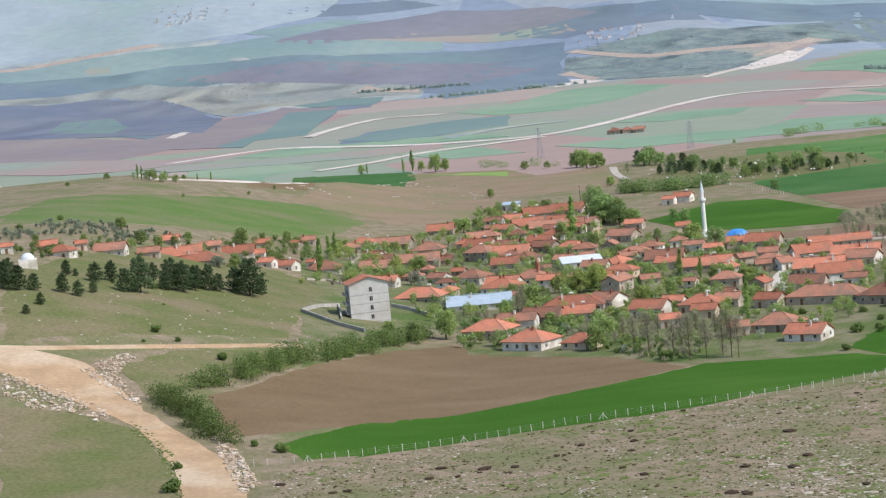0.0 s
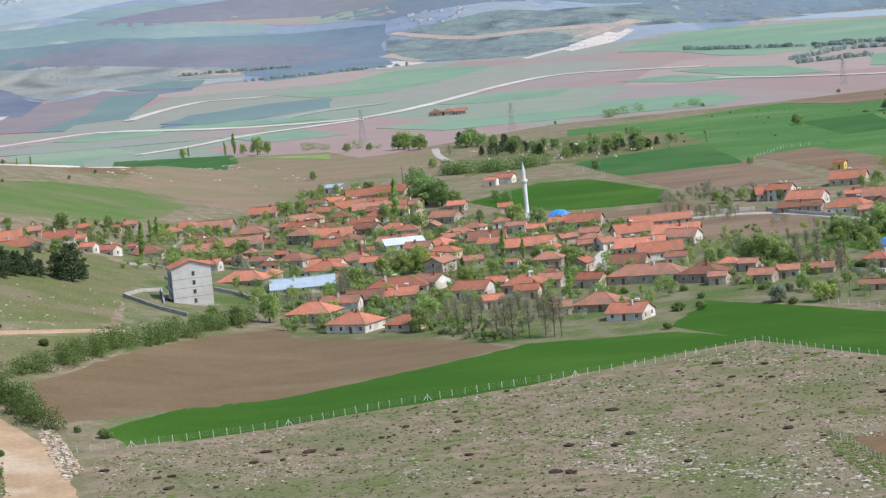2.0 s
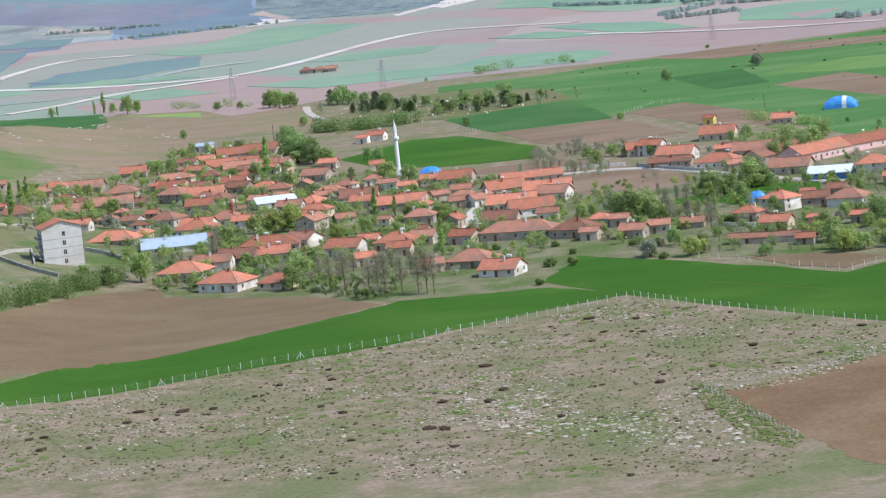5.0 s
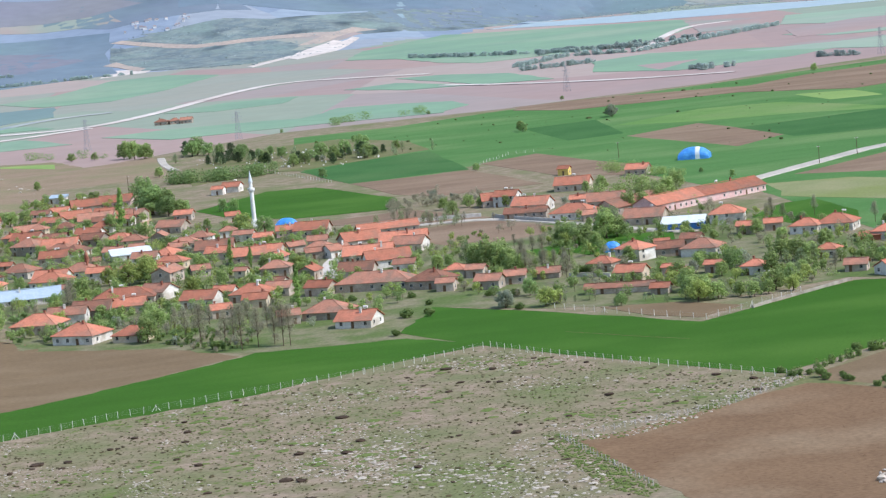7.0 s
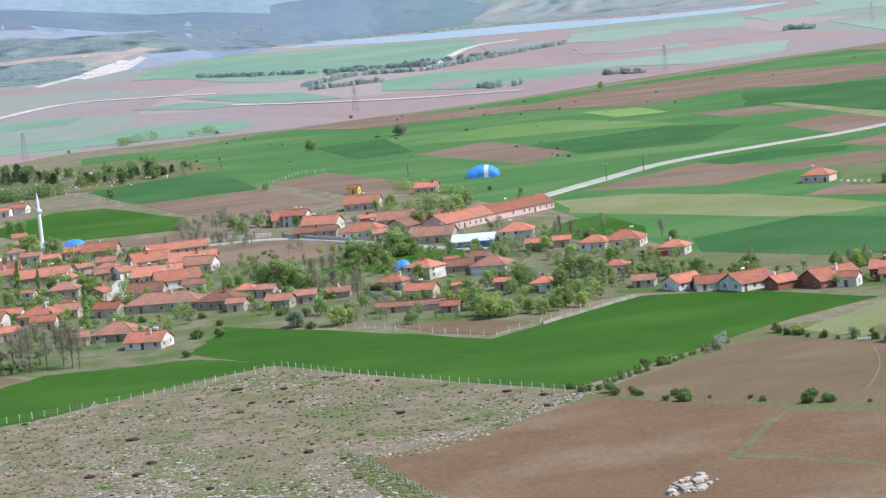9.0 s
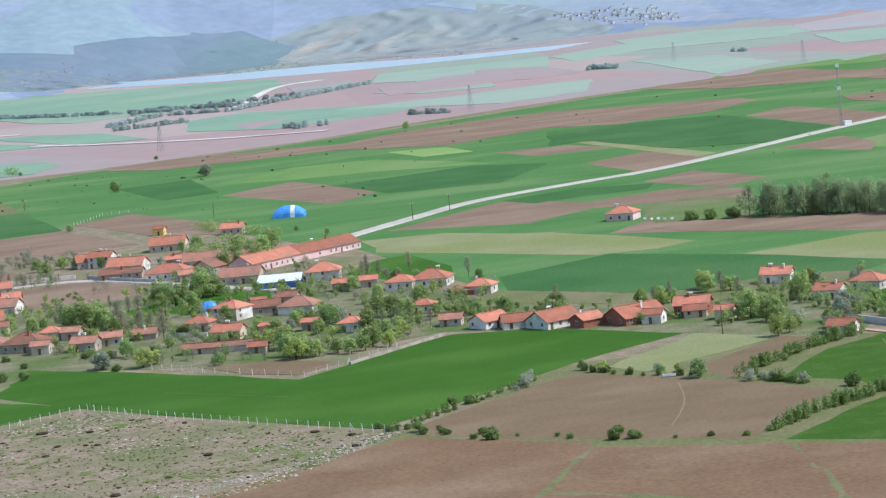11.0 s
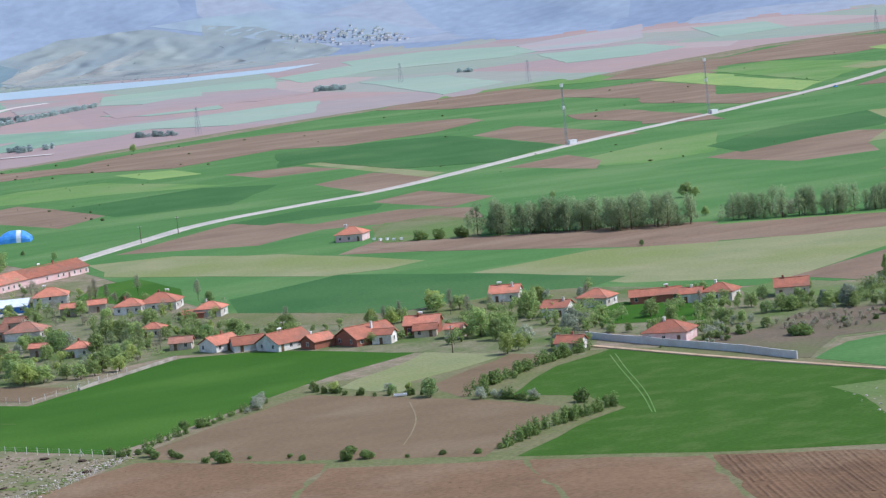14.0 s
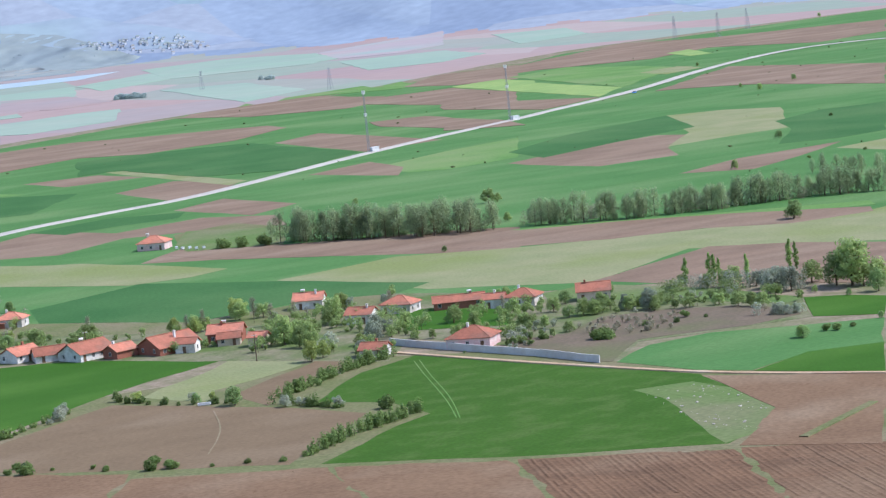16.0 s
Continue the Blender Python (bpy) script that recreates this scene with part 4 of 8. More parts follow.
def make_tree(kind, k):
    """One tree of nominal height: a tapered trunk with limbs and a ragged crown of leaf sprays."""
    rnd = random.Random(kind + str(k))
    h = {"poplar": 15, "pine": 8, "bare": 11, "bush": 2.2, "blossom": 4.5, "belt": 12}.get(kind, 8)
    root = new(kind + "_tree" if kind not in ("bush",) else "bush")
    root.name = {"pine": "pine_tree", "poplar": "poplar_tree", "bush": "bush", "blossom": "blossom_tree", "belt": "belt_tree", "grey": "willow_tree", "bare": "bare_tree"}.get(kind, "tree")
    tagged(root, *TREE_WORDS[kind])
    wood, crown = bmesh.new(), bmesh.new()
    lean = Vector((rnd.uniform(-0.03, 0.03) * h, rnd.uniform(-0.03, 0.03) * h, 0))
    if kind == "poplar":
        cone(wood, (0, 0, -0.3), lean + Vector((0, 0, h * 0.9)), 0.25, 0.04)
        for i in range(16):
            z = h * (0.1 + 0.055 * i)
            rr = 1.45 * math.sin(min(1, (i + 2) / 9) * 1.57) * (1 - max(0, i - 8) / 9.5) + 0.25
            a = rnd.uniform(0, 6.28)
            c = (lean.x * z / h + 0.4 * rr * math.cos(a), lean.y * z / h + 0.4 * rr * math.sin(a), z)
            cone(wood, (0, 0, z - 1), c, 0.06, 0.02, 4)
            leaves(crown, rnd, c, (rr * 0.85, rr * 0.85, 1.0), 40, 0.5)
    elif kind == "pine":
        cone(wood, (0, 0, -0.3), (0, 0, h * 0.92), 0.18, 0.03)
        for i in range(20):
            z = h * (0.14 + 0.043 * i)
            rr = 2.5 * math.sin(min(1.0, (h - z) / h * 1.15) ** 0.8 * 1.9) ** 0.8 + 0.3
            a = i * 2.4 + rnd.uniform(-0.4, 0.4)
            c = (rr * 0.62 * math.cos(a), rr * 0.62 * math.sin(a), z + rnd.uniform(-0.2, 0.2))
            cone(wood, (0, 0, z), c, 0.06, 0.02, 4)
            leaves(crown, rnd, c, (rr * 0.62, rr * 0.62, 0.65), 40, 0.42)
    elif kind == "bare":
        cone(wood, (0, 0, -0.3), lean + Vector((0, 0, h * 0.95)), 0.14, 0.025)
        for i in range(34):
            z = h * (0.22 + 0.7 * i / 34)
            a, ln = rnd.uniform(0, 6.28), rnd.uniform(0.5, 1.0) * (0.3 - 0.2 * i / 34) * h
            q = Vector((ln * 0.55 * math.cos(a), ln * 0.55 * math.sin(a), z + ln))
            cone(wood, lean * (z / h) + Vector((0, 0, z)), q, 0.045, 0.012, 4)
            leaves(crown, rnd, q, (1.1, 1.1, 1.3), 26, 0.2)
    elif kind == "bush":
        cone(wood, (0, 0, -0.2), (0, 0, h * 0.5), 0.08, 0.04)
        for i in range(7):
            a, q = i * 0.9 + rnd.uniform(0, 0.5), rnd.uniform(0.3, 0.75)
            leaves(crown, rnd, (q * math.cos(a), q * math.sin(a), h * rnd.uniform(0.25, 0.65)), (0.85, 0.85, 0.65), 40, 0.33)
    elif kind == "belt":
        cone(wood, (0, 0, -0.3), lean + Vector((0, 0, h * 0.8)), 0.2, 0.05)
        for i in range(17):
            a, z = i * 2.4 + rnd.uniform(-0.5, 0.5), h * (0.22 + 0.7 * (i + 0.5) / 17)
            q = h * 0.26 * rnd.uniform(0.25, 1.0) * (1.15 - 0.9 * max(0, (z / h - 0.5) / 0.5))
            c = Vector((q * math.cos(a), q * math.sin(a), z)) + lean * (z / h)
            cone(wood, lean * (z / h) + Vector((0, 0, z - 1.6)), c, 0.07, 0.02, 4)
            rr = h * rnd.uniform(0.09, 0.145)
            leaves(crown, rnd, c, (rr, rr, rr * 1.25), 34, 0.36)
    else:
        spread = 0.44 if kind != "blossom" else 0.48
        cone(wood, (0, 0, -0.3), lean + Vector((0, 0, h * 0.45)), 0.032 * h, 0.018 * h)
        lumps = 14
        for i in range(lumps):
            a = i * 2.4 + rnd.uniform(-0.5, 0.5)
            q = h * spread * rnd.uniform(0.25, 0.8)
            z = h * (0.2 + 0.64 * (i + 0.5) / lumps)
            q *= 1.1 - 0.75 * max(0, (z / h - 0.55) / 0.45)
            c = Vector((q * math.cos(a), q * math.sin(a), z)) + lean
            cone(wood, lean + Vector((0, 0, h * rnd.uniform(0.25, 0.45))), c, 0.014 * h, 0.004 * h, 4)
            rr = h * rnd.uniform(0.15, 0.22)
            leaves(crown, rnd, c, (rr, rr, rr * 0.85), 46, 0.062 * h)
    part("trunk", wood, BARK, root)
    part("crown", crown, LEAF[kind], root)
    root["nominal"] = float(h)
    return root


def plant(kind, places):
    """Trees of one kind at (x, y, height)."""
    for x, y, h in places:
        k = int(abs(x * 3 + y * 5)) % 4
        rnd = random.Random(int(x * 31 + y * 17))
        if (kind, k) not in TREE_MODELS:
            TREE_MODELS[kind, k] = make_tree(kind, k)
        model = TREE_MODELS[kind, k]
        s = h / model["nominal"]
        wide = s * rnd.uniform(0.85, 1.2)
        m = pose(x, y, height(x, y), 0, 0, rnd.uniform(0, 360)) @ Matrix.Diagonal((wide, wide, s, 1))
        if (kind, k) in USED:
            copy_thing(model, m)
        else:
            USED.add((kind, k))
            model["first"] = [v for row in m for v in row]


def settle_models():
    """Give each model its own place, once all its copies stand."""
    for model in TREE_MODELS.values():
        v = list(model["first"])
        del model["first"], model["nominal"]
        model.matrix_basis = Matrix((v[0:4], v[4:8], v[8:12], v[12:16]))
    for ob in scene.objects:
        for key in ("first", "nominal"):
            if key in ob:
                del ob[key]


def hedge(label, kind, pts, wide, tall, thick=1.0, name="hedge", leaf=0.42):
    """A run of bushes along a line: one uncountable mass of leaf sprays on stems."""
    rnd = random.Random(int(abs(pts[0][0] * 11 + pts[0][1] * 3)))
    bm = bmesh.new()
    wood = bmesh.new()
    for (ax, ay), (bx, by) in zip(pts, pts[1:]):
        ln = math.hypot(bx - ax, by - ay)
        for i in range(max(1, int(ln / (0.4 * wide) * thick))):
            u = rnd.random()
            x, y = ax + (bx - ax) * u + rnd.gauss(0, wide * 0.28), ay + (by - ay) * u + rnd.gauss(0, wide * 0.28)
            h = tall * rnd.choice((0.4, 0.6, 0.8, 0.9, 1.0, 1.15))
            z, rr = height(x, y), wide * rnd.uniform(0.28, 0.5)
            cone(wood, (x, y, z - 0.2), (x + rnd.uniform(-0.3, 0.3), y, z + h * 0.7), 0.05 + 0.01 * h, 0.02, 4)
            for j in range(max(1, int(h / 1.6))):
                leaves(bm, rnd, (x, y, z + h * (j + 0.6) / max(1, int(h / 1.6))), (rr, rr, max(0.8, h / max(1, int(h / 1.6)) * 0.75)), 42, leaf)
    ob = obj(name, bm, LEAF[kind])
    tagged(ob, label, "hedge" if name == "hedge" else "trees", kind="stuff")
    part("stem", wood, BARK, ob)


# ---- houses ----
def roof_mesh(w, d, h, kind, over=0.5, pitch=0.5):
    """A tiled roof with thickness: hipped, gabled or mono-pitched, with its ridge."""
    bm = bmesh.new()
    x, y = w / 2 + over, d / 2 + over
    rise = pitch * y
    if kind == "hip":
        e = max(0.3, x - y)
        ridge = [(-e, 0), (e, 0)]
    elif kind == "gable":
        ridge = [(-x, 0), (x, 0)]
    else:
        rise, ridge = pitch * 0.5 * y, [(-x, y * 0.98), (x, y * 0.98)]
    sag = 0.012 * w if kind == "gable" else 0
    for dz, flip in ((0.0, False), (-0.16, True)):
        b = [bm.verts.new((px, py, h + dz - 0.05)) for px, py in ((-x, -y), (x, -y), (x, y), (-x, y))]
        n = 5
        top = [bm.verts.new((ridge[0][0] + (ridge[1][0] - ridge[0][0]) * i / n, ridge[0][1], h + rise + dz - (sag * math.sin(3.14 * i / n) if kind != "hip" else 0))) for i in range(n + 1)]
        fs = [[b[0], b[1]] + top[::-1], [b[2], b[3]] + top, [b[1], b[2], top[-1]], [b[3], b[0], top[0]]]
        if kind == "gable":
            fs = fs[:2]
        for f in fs:
            bm.faces.new(f[::-1] if flip else f)
        if dz == 0:
            outer, otop = b, top
        else:
            for i in range(4):
                if kind == "gable" and i in (1, 3):
                    t0, t1 = (top[-1], otop[-1]) if i == 1 else (top[0], otop[0])
                    bm.faces.new((b[i], t0, t1, outer[i]))
                    bm.faces.new((t0, b[(i + 1) % 4], outer[(i + 1) % 4], t1))
                else:
                    bm.faces.new((b[i], b[(i + 1) % 4], outer[(i + 1) % 4], outer[i]))
    return bm, rise, ridge


def window_part(parent, x, y, z, rz, ww=0.9, hh=1.1):
    bm = bmesh.new()
    t = 0.09
    for a in ((-ww / 2 - t, ww / 2 + t, -0.07, 0.04, -hh / 2 - t, -hh / 2), (-ww / 2 - t, ww / 2 + t, -0.07, 0.04, hh / 2, hh / 2 + t),
              (-ww / 2 - t, -ww / 2, -0.07, 0.04, -hh / 2, hh / 2), (ww / 2, ww / 2 + t, -0.07, 0.04, -hh / 2, hh / 2), (-0.03, 0.03, -0.05, 0.03, -hh / 2, hh / 2)):
        box(bm, *a)
    win = part("window", bm, FRAME, parent)
    win.matrix_local = pose(x, y, z, 0, 0, rz)
    bm = bmesh.new()
    box(bm, -ww / 2, ww / 2, -0.025, 0.02, -hh / 2, hh / 2)
    part("pane", bm, GLASS, win)


FOOTPRINTS = []


def house(x, y, rz, w, d, h, roof="gable", wall="w", tile="r", group=""):
    """A village house: walls with gables, an overhanging roof, windows, a door and a chimney."""
    rnd = random.Random(int(x * 13 + y * 29))
    FOOTPRINTS.append((x, y, max(w, d) / 2))
    z0 = min(height(x + a, y + b) for a in (-w / 2, w / 2) for b in (-d / 2, d / 2))
    root = new("house" if w * d > 34 else "shed")
    root.matrix_basis = pose(x, y, z0, rnd.uniform(-0.4, 0.4), rnd.uniform(-0.4, 0.4), rz)
    words = {"hip": "hipped", "gable": "gabled", "mono": "lean-to"}[roof]
    tagged(root, "%s %s with a %s %s roof" % (WALL_WORDS[wall], ("two-storey house" if h > 3.9 else "village house") if w * d > 34 else "small shed", words, ROOF_WORDS[tile]), "house" if w * d > 34 else "shed", group or "village houses")
    rbm, rise, ridge = roof_mesh(w, d, h, roof)
    bm = bmesh.new()
    box(bm, -w / 2, w / 2, -d / 2, d / 2, -0.6, h - (0.3 if roof == "mono" else 0.02))
    if roof == "gable":
        g = rise * (d / 2) / (d / 2 + 0.45)
        for sx in (-1, 1):
            for inner in (0.0,):
                vs = [bm.verts.new((sx * (w / 2 - i), yy, zz)) for i in (0, 0.25) for yy, zz in ((-d / 2, h - 0.02), (d / 2, h - 0.02), (0, h + g - 0.12))]
                bm.faces.new(vs[:3]), bm.faces.new(vs[3:][::-1])
    bmesh.ops.recalc_face_normals(bm, faces=bm.faces)
    part("wall", bm, WALLS[wall], root)
    part("roof", rbm, ROOFS[tile], root)
    bm = bmesh.new()
    if roof != "mono":
        (ax, ay), (bx, by) = ridge
        cone(bm, (ax, ay, h + rise + 0.01), (bx, by, h + rise + 0.01), 0.13, 0.13, 6)
        if roof == "hip":
            ex, ey = w / 2 + 0.45, d / 2 + 0.45
            for px, py, q in ((-ex, -ey, ax), (-ex, ey, ax), (ex, -ey, bx), (ex, ey, bx)):
                cone(bm, (px, py, h - 0.03), (q, 0, h + rise), 0.1, 0.1, 5)
        part("ridge_tiles", bm, ROOFS[tile], root)
    storeys = 2 if h > 3.9 else 1
    n = max(1, int(w / 3.2))
    door = rnd.randrange(n)
    for s in range(storeys):
        zc = 1.5 + 2.7 * s
        for i in range(n):
            px = -w / 2 + w * (i + 0.5) / n + rnd.uniform(-0.2, 0.2)
            if s == 0 and i == door:
                bm = bmesh.new()
                box(bm, -0.5, 0.5, -0.06, 0.03, 0, min(2.05, h - 0.3))
                dr = part("door", bm, WOOD, root)
                dr.matrix_local = pose(px, -d / 2, 0)
            elif h > 2.1 and rnd.random() < 0.8:
                window_part(root, px, -d / 2, min(zc, h - 0.8), 0)
        for sx, turn in ((1, 90), (-1, -90)):
            if h > 2.1:
                for i in range(max(1, int(d / 4))):
                    if rnd.random() < 0.75:
                        window_part(root, sx * w / 2, -d / 2 + d * (i + 0.5) / max(1, int(d / 4)), min(zc, h - 0.8), turn)
    if w * d > 34 and roof != "mono" and rnd.random() < 0.75:
        bm = bmesh.new()
        cx, cy = rnd.uniform(-0.3, 0.3) * w, rnd.uniform(-0.2, 0.2) * d
        box(bm, cx - 0.3, cx + 0.3, cy - 0.3, cy + 0.3, h, h + rise + 0.7)
        box(bm, cx - 0.38, cx + 0.38, cy - 0.38, cy + 0.38, h + rise + 0.7, h + rise + 0.82)
        part("chimney", bm, WALLS["w" if rnd.random() < 0.5 else "b"], root)
    if w * d > 60 and tile == "r" and rnd.random() < 0.35:
        heater = bmesh.new()
        sx = rnd.uniform(-0.25, 0.25) * w
        cone(heater, (sx - 0.7, 0, h + rise + 0.75), (sx + 0.7, 0, h + rise + 0.75), 0.32, 0.32, 10)
        box(heater, sx - 0.6, sx - 0.54, -0.05, 0.05, h + rise - 0.2, h + rise + 0.75)
        box(heater, sx + 0.54, sx + 0.6, -0.05, 0.05, h + rise - 0.2, h + rise + 0.75)
        part("solar_water_tank", heater, WHITE, root, "white solar water tank")
    return root


def barn(x0, y0, x1, y1, d, h, wall, tile, turnside=1):
    """A long building whose front base runs between two points."""
    w = math.hypot(x1 - x0, y1 - y0)
    a = math.atan2(y1 - y0, x1 - x0)
    cx, cy = (x0 + x1) / 2 - math.sin(a) * d / 2, (y0 + y1) / 2 + math.cos(a) * d / 2
    return house(cx, cy, math.degrees(a), w, d, h, "gable", wall, tile, "long farm buildings")


def tent(x, y, rz, w, d, h, stripe=False):
    """A rounded shelter under a blue tarpaulin, with folds and an open end."""
    root = new("tarpaulin_shelter")
    root.matrix_basis = pose(x, y, height(x, y), 0, 0, rz)
    tagged(root, "rounded shelter under a bright blue tarpaulin" + (" with a pale strip" if stripe else ""), "shelter", "blue shelters")
    rnd = random.Random(int(x))
    n, k = 14, 12
    for name, mat, i0, i1 in (("cover", TARP, 0, n),) if not stripe else (("cover", TARP, 0, 8), ("pale_cover", METAL_WHITE, 8, 10), ("cover", TARP, 10, n)):
        bm = bmesh.new()
        rings = []
        for i in range(i0, i1 + 1):
            u = i / n
            f = 1 - 0.5 * abs(2 * u - 1) ** 2.6
            rings.append([bm.verts.new(((u - 0.5) * w, -math.cos(math.pi * j / k) * d / 2, max(-0.2, h * f * math.sin(math.pi * j / k) ** 0.7 + (random.Random(i * 31 + j).uniform(-0.12, 0.12) if 0 < j < k else -0.2)))) for j in range(k + 1)])
        for p, q in zip(rings, rings[1:]):
            for j in range(k):
                bm.faces.new((p[j], q[j], q[j + 1], p[j + 1]))
        for ring, on in ((rings[0], i0 == 0), (rings[-1], i1 == n)):
            if on:
                bm.faces.new(ring)
        bmesh.ops.recalc_face_normals(bm, faces=bm.faces)
        part(name, bm, mat, root)


# ---- lines: roads, fences, walls ----
def ribbon(name, label, material, pts, width, lift=2, category="road"):
    """A road or track draped along a smoothed line."""
    line = [Vector(p) for p in pts]
    for _ in range(2):
        fine = [line[0]]
        for a, b in zip(line, line[1:]):
            fine += [a * 0.75 + b * 0.25, a * 0.25 + b * 0.75]
        line = fine + [line[-1]]
    verts, faces = [], []
    dense = []
    for a, b in zip(line, line[1:]):
        k = max(1, int((b - a).length / 14))
        dense += [a + (b - a) * i / k for i in range(k)]
    dense.append(line[-1])
    rnd = random.Random(len(dense))
    for i, p in enumerate(dense):
        t = (dense[min(i + 1, len(dense) - 1)] - dense[max(i - 1, 0)]).normalized()
        s = Vector((-t.y, t.x)) * width / 2
        for side in (-1, -0.9, 0.9, 1):
            q = p + s * side * (1 + rnd.uniform(-0.06, 0.06))
            verts.append((q.x, q.y, height(q.x, q.y) + ((0.06 if width < 1.5 else 0.3) if p.length < 1800 else 0.7) + 0.02 * lift - (0.3 if abs(side) == 1 and width > 1.5 else 0)))
    for i in range(len(dense) - 1):
        for j in range(3):
            faces.append((4 * i + j, 4 * i + j + 1, 4 * i + j + 5, 4 * i + j + 4))
    me = bpy.data.meshes.new(name)
    me.from_pydata(verts, [], faces)
    me.materials.append(material)
    return tagged(new(name, me), label, category, kind="structure")


POST = {}
POST_GREY = surface("post_concrete", (0.66, 0.64, 0.6), (0.54, 0.52, 0.48), 0.5, 2.0, vary=0.15)


def fence(label, pts, gap, tall, material=None, wires=True):
    """Posts set along a line, each on its own, with strands of wire between them."""
    root = new("fence")
    root.location = (pts[0][0], pts[0][1], height(*pts[0]))
    tagged(root, label, "fence")
    if tall not in POST:
        bm = bmesh.new()
        box(bm, -0.055, 0.055, -0.055, 0.055, -0.3, tall)
        box(bm, -0.05, 0.05, -0.05, 0.16, tall, tall + 0.1)
        me = bpy.data.meshes.new("post")
        bm.to_mesh(me)
        bm.free()
        me.materials.append(material or POST_GREY)
        POST[tall] = me
    rnd = random.Random(int(abs(pts[0][0])))
    tops = []
    for (ax, ay), (bx, by) in zip(pts, pts[1:]):
        n = max(1, round(math.hypot(bx - ax, by - ay) / gap))
        for i in range(n):
            x, y = ax + (bx - ax) * i / n + rnd.uniform(-0.1, 0.1), ay + (by - ay) * i / n + rnd.uniform(-0.1, 0.1)
            ob = new("post", POST[tall])
            ob.parent = root
            ob.matrix_basis = pose(x - root.location.x, y - root.location.y, height(x, y) - root.location.z, rnd.uniform(-4, 4), rnd.uniform(-4, 4), rnd.uniform(0, 40))
            if len(tops) % 12 == 5:
                for side in (-1, 1):
                    strut = bmesh.new()
                    cone(strut, (side * 1.3 * (bx - ax) / math.hypot(bx - ax, by - ay), side * 1.3 * (by - ay) / math.hypot(bx - ax, by - ay), -0.2), (0, 0, tall * 0.9), 0.06, 0.06, 4)
                    part("brace", strut, material or POST_GREY, root).location = (x - root.location.x, y - root.location.y, height(x, y) - root.location.z)
            tops.append(Vector((x - root.location.x, y - root.location.y, height(x, y) - root.location.z)))
    if wires:
        bm = bmesh.new()
        for f in (0.35, 0.65, 0.95):
            for a, b in zip(tops, tops[1:]):
                cone(bm, a + Vector((0, 0, f * tall)), b + Vector((0, 0, f * tall)), 0.012, 0.012, 3)
        part("wire", bm, CONCRETE, root)
    return root


def low_wall(label, pts, tall, thick, material, name="wall"):
    """A wall along a line, following the ground, with a slightly uneven top."""
    bm = bmesh.new()
    rnd = random.Random(int(abs(pts[0][0] * 3)))
    for (ax, ay), (bx, by) in zip(pts, pts[1:]):
        ln = math.hypot(bx - ax, by - ay)
        n = max(1, int(ln / 6))
        nx, ny = -(by - ay) / ln * thick / 2, (bx - ax) / ln * thick / 2
        prev = None
        for i in range(n + 1):
            x, y = ax + (bx - ax) * i / n, ay + (by - ay) * i / n
            z, t = height(x, y), tall * rnd.uniform(0.94, 1.06)
            ring = [bm.verts.new(p) for p in ((x - nx, y - ny, z - 0.4), (x + nx, y + ny, z - 0.4), (x + nx, y + ny, z + t), (x - nx, y - ny, z + t))]
            if prev:
                for j in range(4):
                    bm.faces.new((prev[j], prev[(j + 1) % 4], ring[(j + 1) % 4], ring[j]))
            else:
                bm.faces.new(ring[::-1])
            prev = ring
        bm.faces.new(prev)
    bmesh.ops.recalc_face_normals(bm, faces=bm.faces)
    return tagged(obj(name, bm, material), label, "wall")


ROCK_SHAPES = []
for k in range(6):
    rnd = random.Random(k)
    bm = bmesh.new()
    bmesh.ops.create_icosphere(bm, subdivisions=1, radius=1)
    ROCK_SHAPES.append(([tuple(v.co * rnd.uniform(0.65, 1.15)) for v in bm.verts], [tuple(v.index for v in f.verts) for f in bm.faces]))
    bm.free()


def inside(x, y, poly):
    c = False
    for (ax, ay), (bx, by) in zip(poly, poly[1:] + poly[:1]):
        if (ay > y) != (by > y) and x < (bx - ax) * (y - ay) / (by - ay) + ax:
            c = not c
    return c


def scatter(name, label, category, material, poly, count, lo, hi, flat=0.5, clumped=0.0, seed=1):
    """Stones, clods or tufts strewn over an area: nobody could count them, so one mesh."""
    rnd = random.Random(seed)
    xs, ys = [p[0] for p in poly], [p[1] for p in poly]
    verts, faces, made, tries = [], [], 0, 0
    while made < count and tries < count * 30:
        tries += 1
        x, y = rnd.uniform(min(xs), max(xs)), rnd.uniform(min(ys), max(ys))
        if not inside(x, y, poly):
            continue
        if clumped and noise.noise(Vector((x * 0.035, y * 0.035, seed))) < clumped * rnd.uniform(0.2, 1):
            continue
        made += 1
        s = lo + (hi - lo) * rnd.random() ** 3
        vs, fs = ROCK_SHAPES[rnd.randrange(6)]
        c, sn = math.cos(rnd.uniform(0, 6.28)), math.sin(rnd.uniform(0, 6.28))
        z, base = height(x, y), len(verts)
        verts += [(x + s * (c * v[0] - sn * v[1]), y + s * (sn * v[0] + c * v[1]), z + s * flat * (v[2] + 0.45)) for v in vs]
        faces += [tuple(base + i for i in f) for f in fs]
    me = bpy.data.meshes.new(name)
    me.from_pydata(verts, [], faces)
    me.materials.append(material)
    return tagged(new(name, me), label, category, kind="stuff")


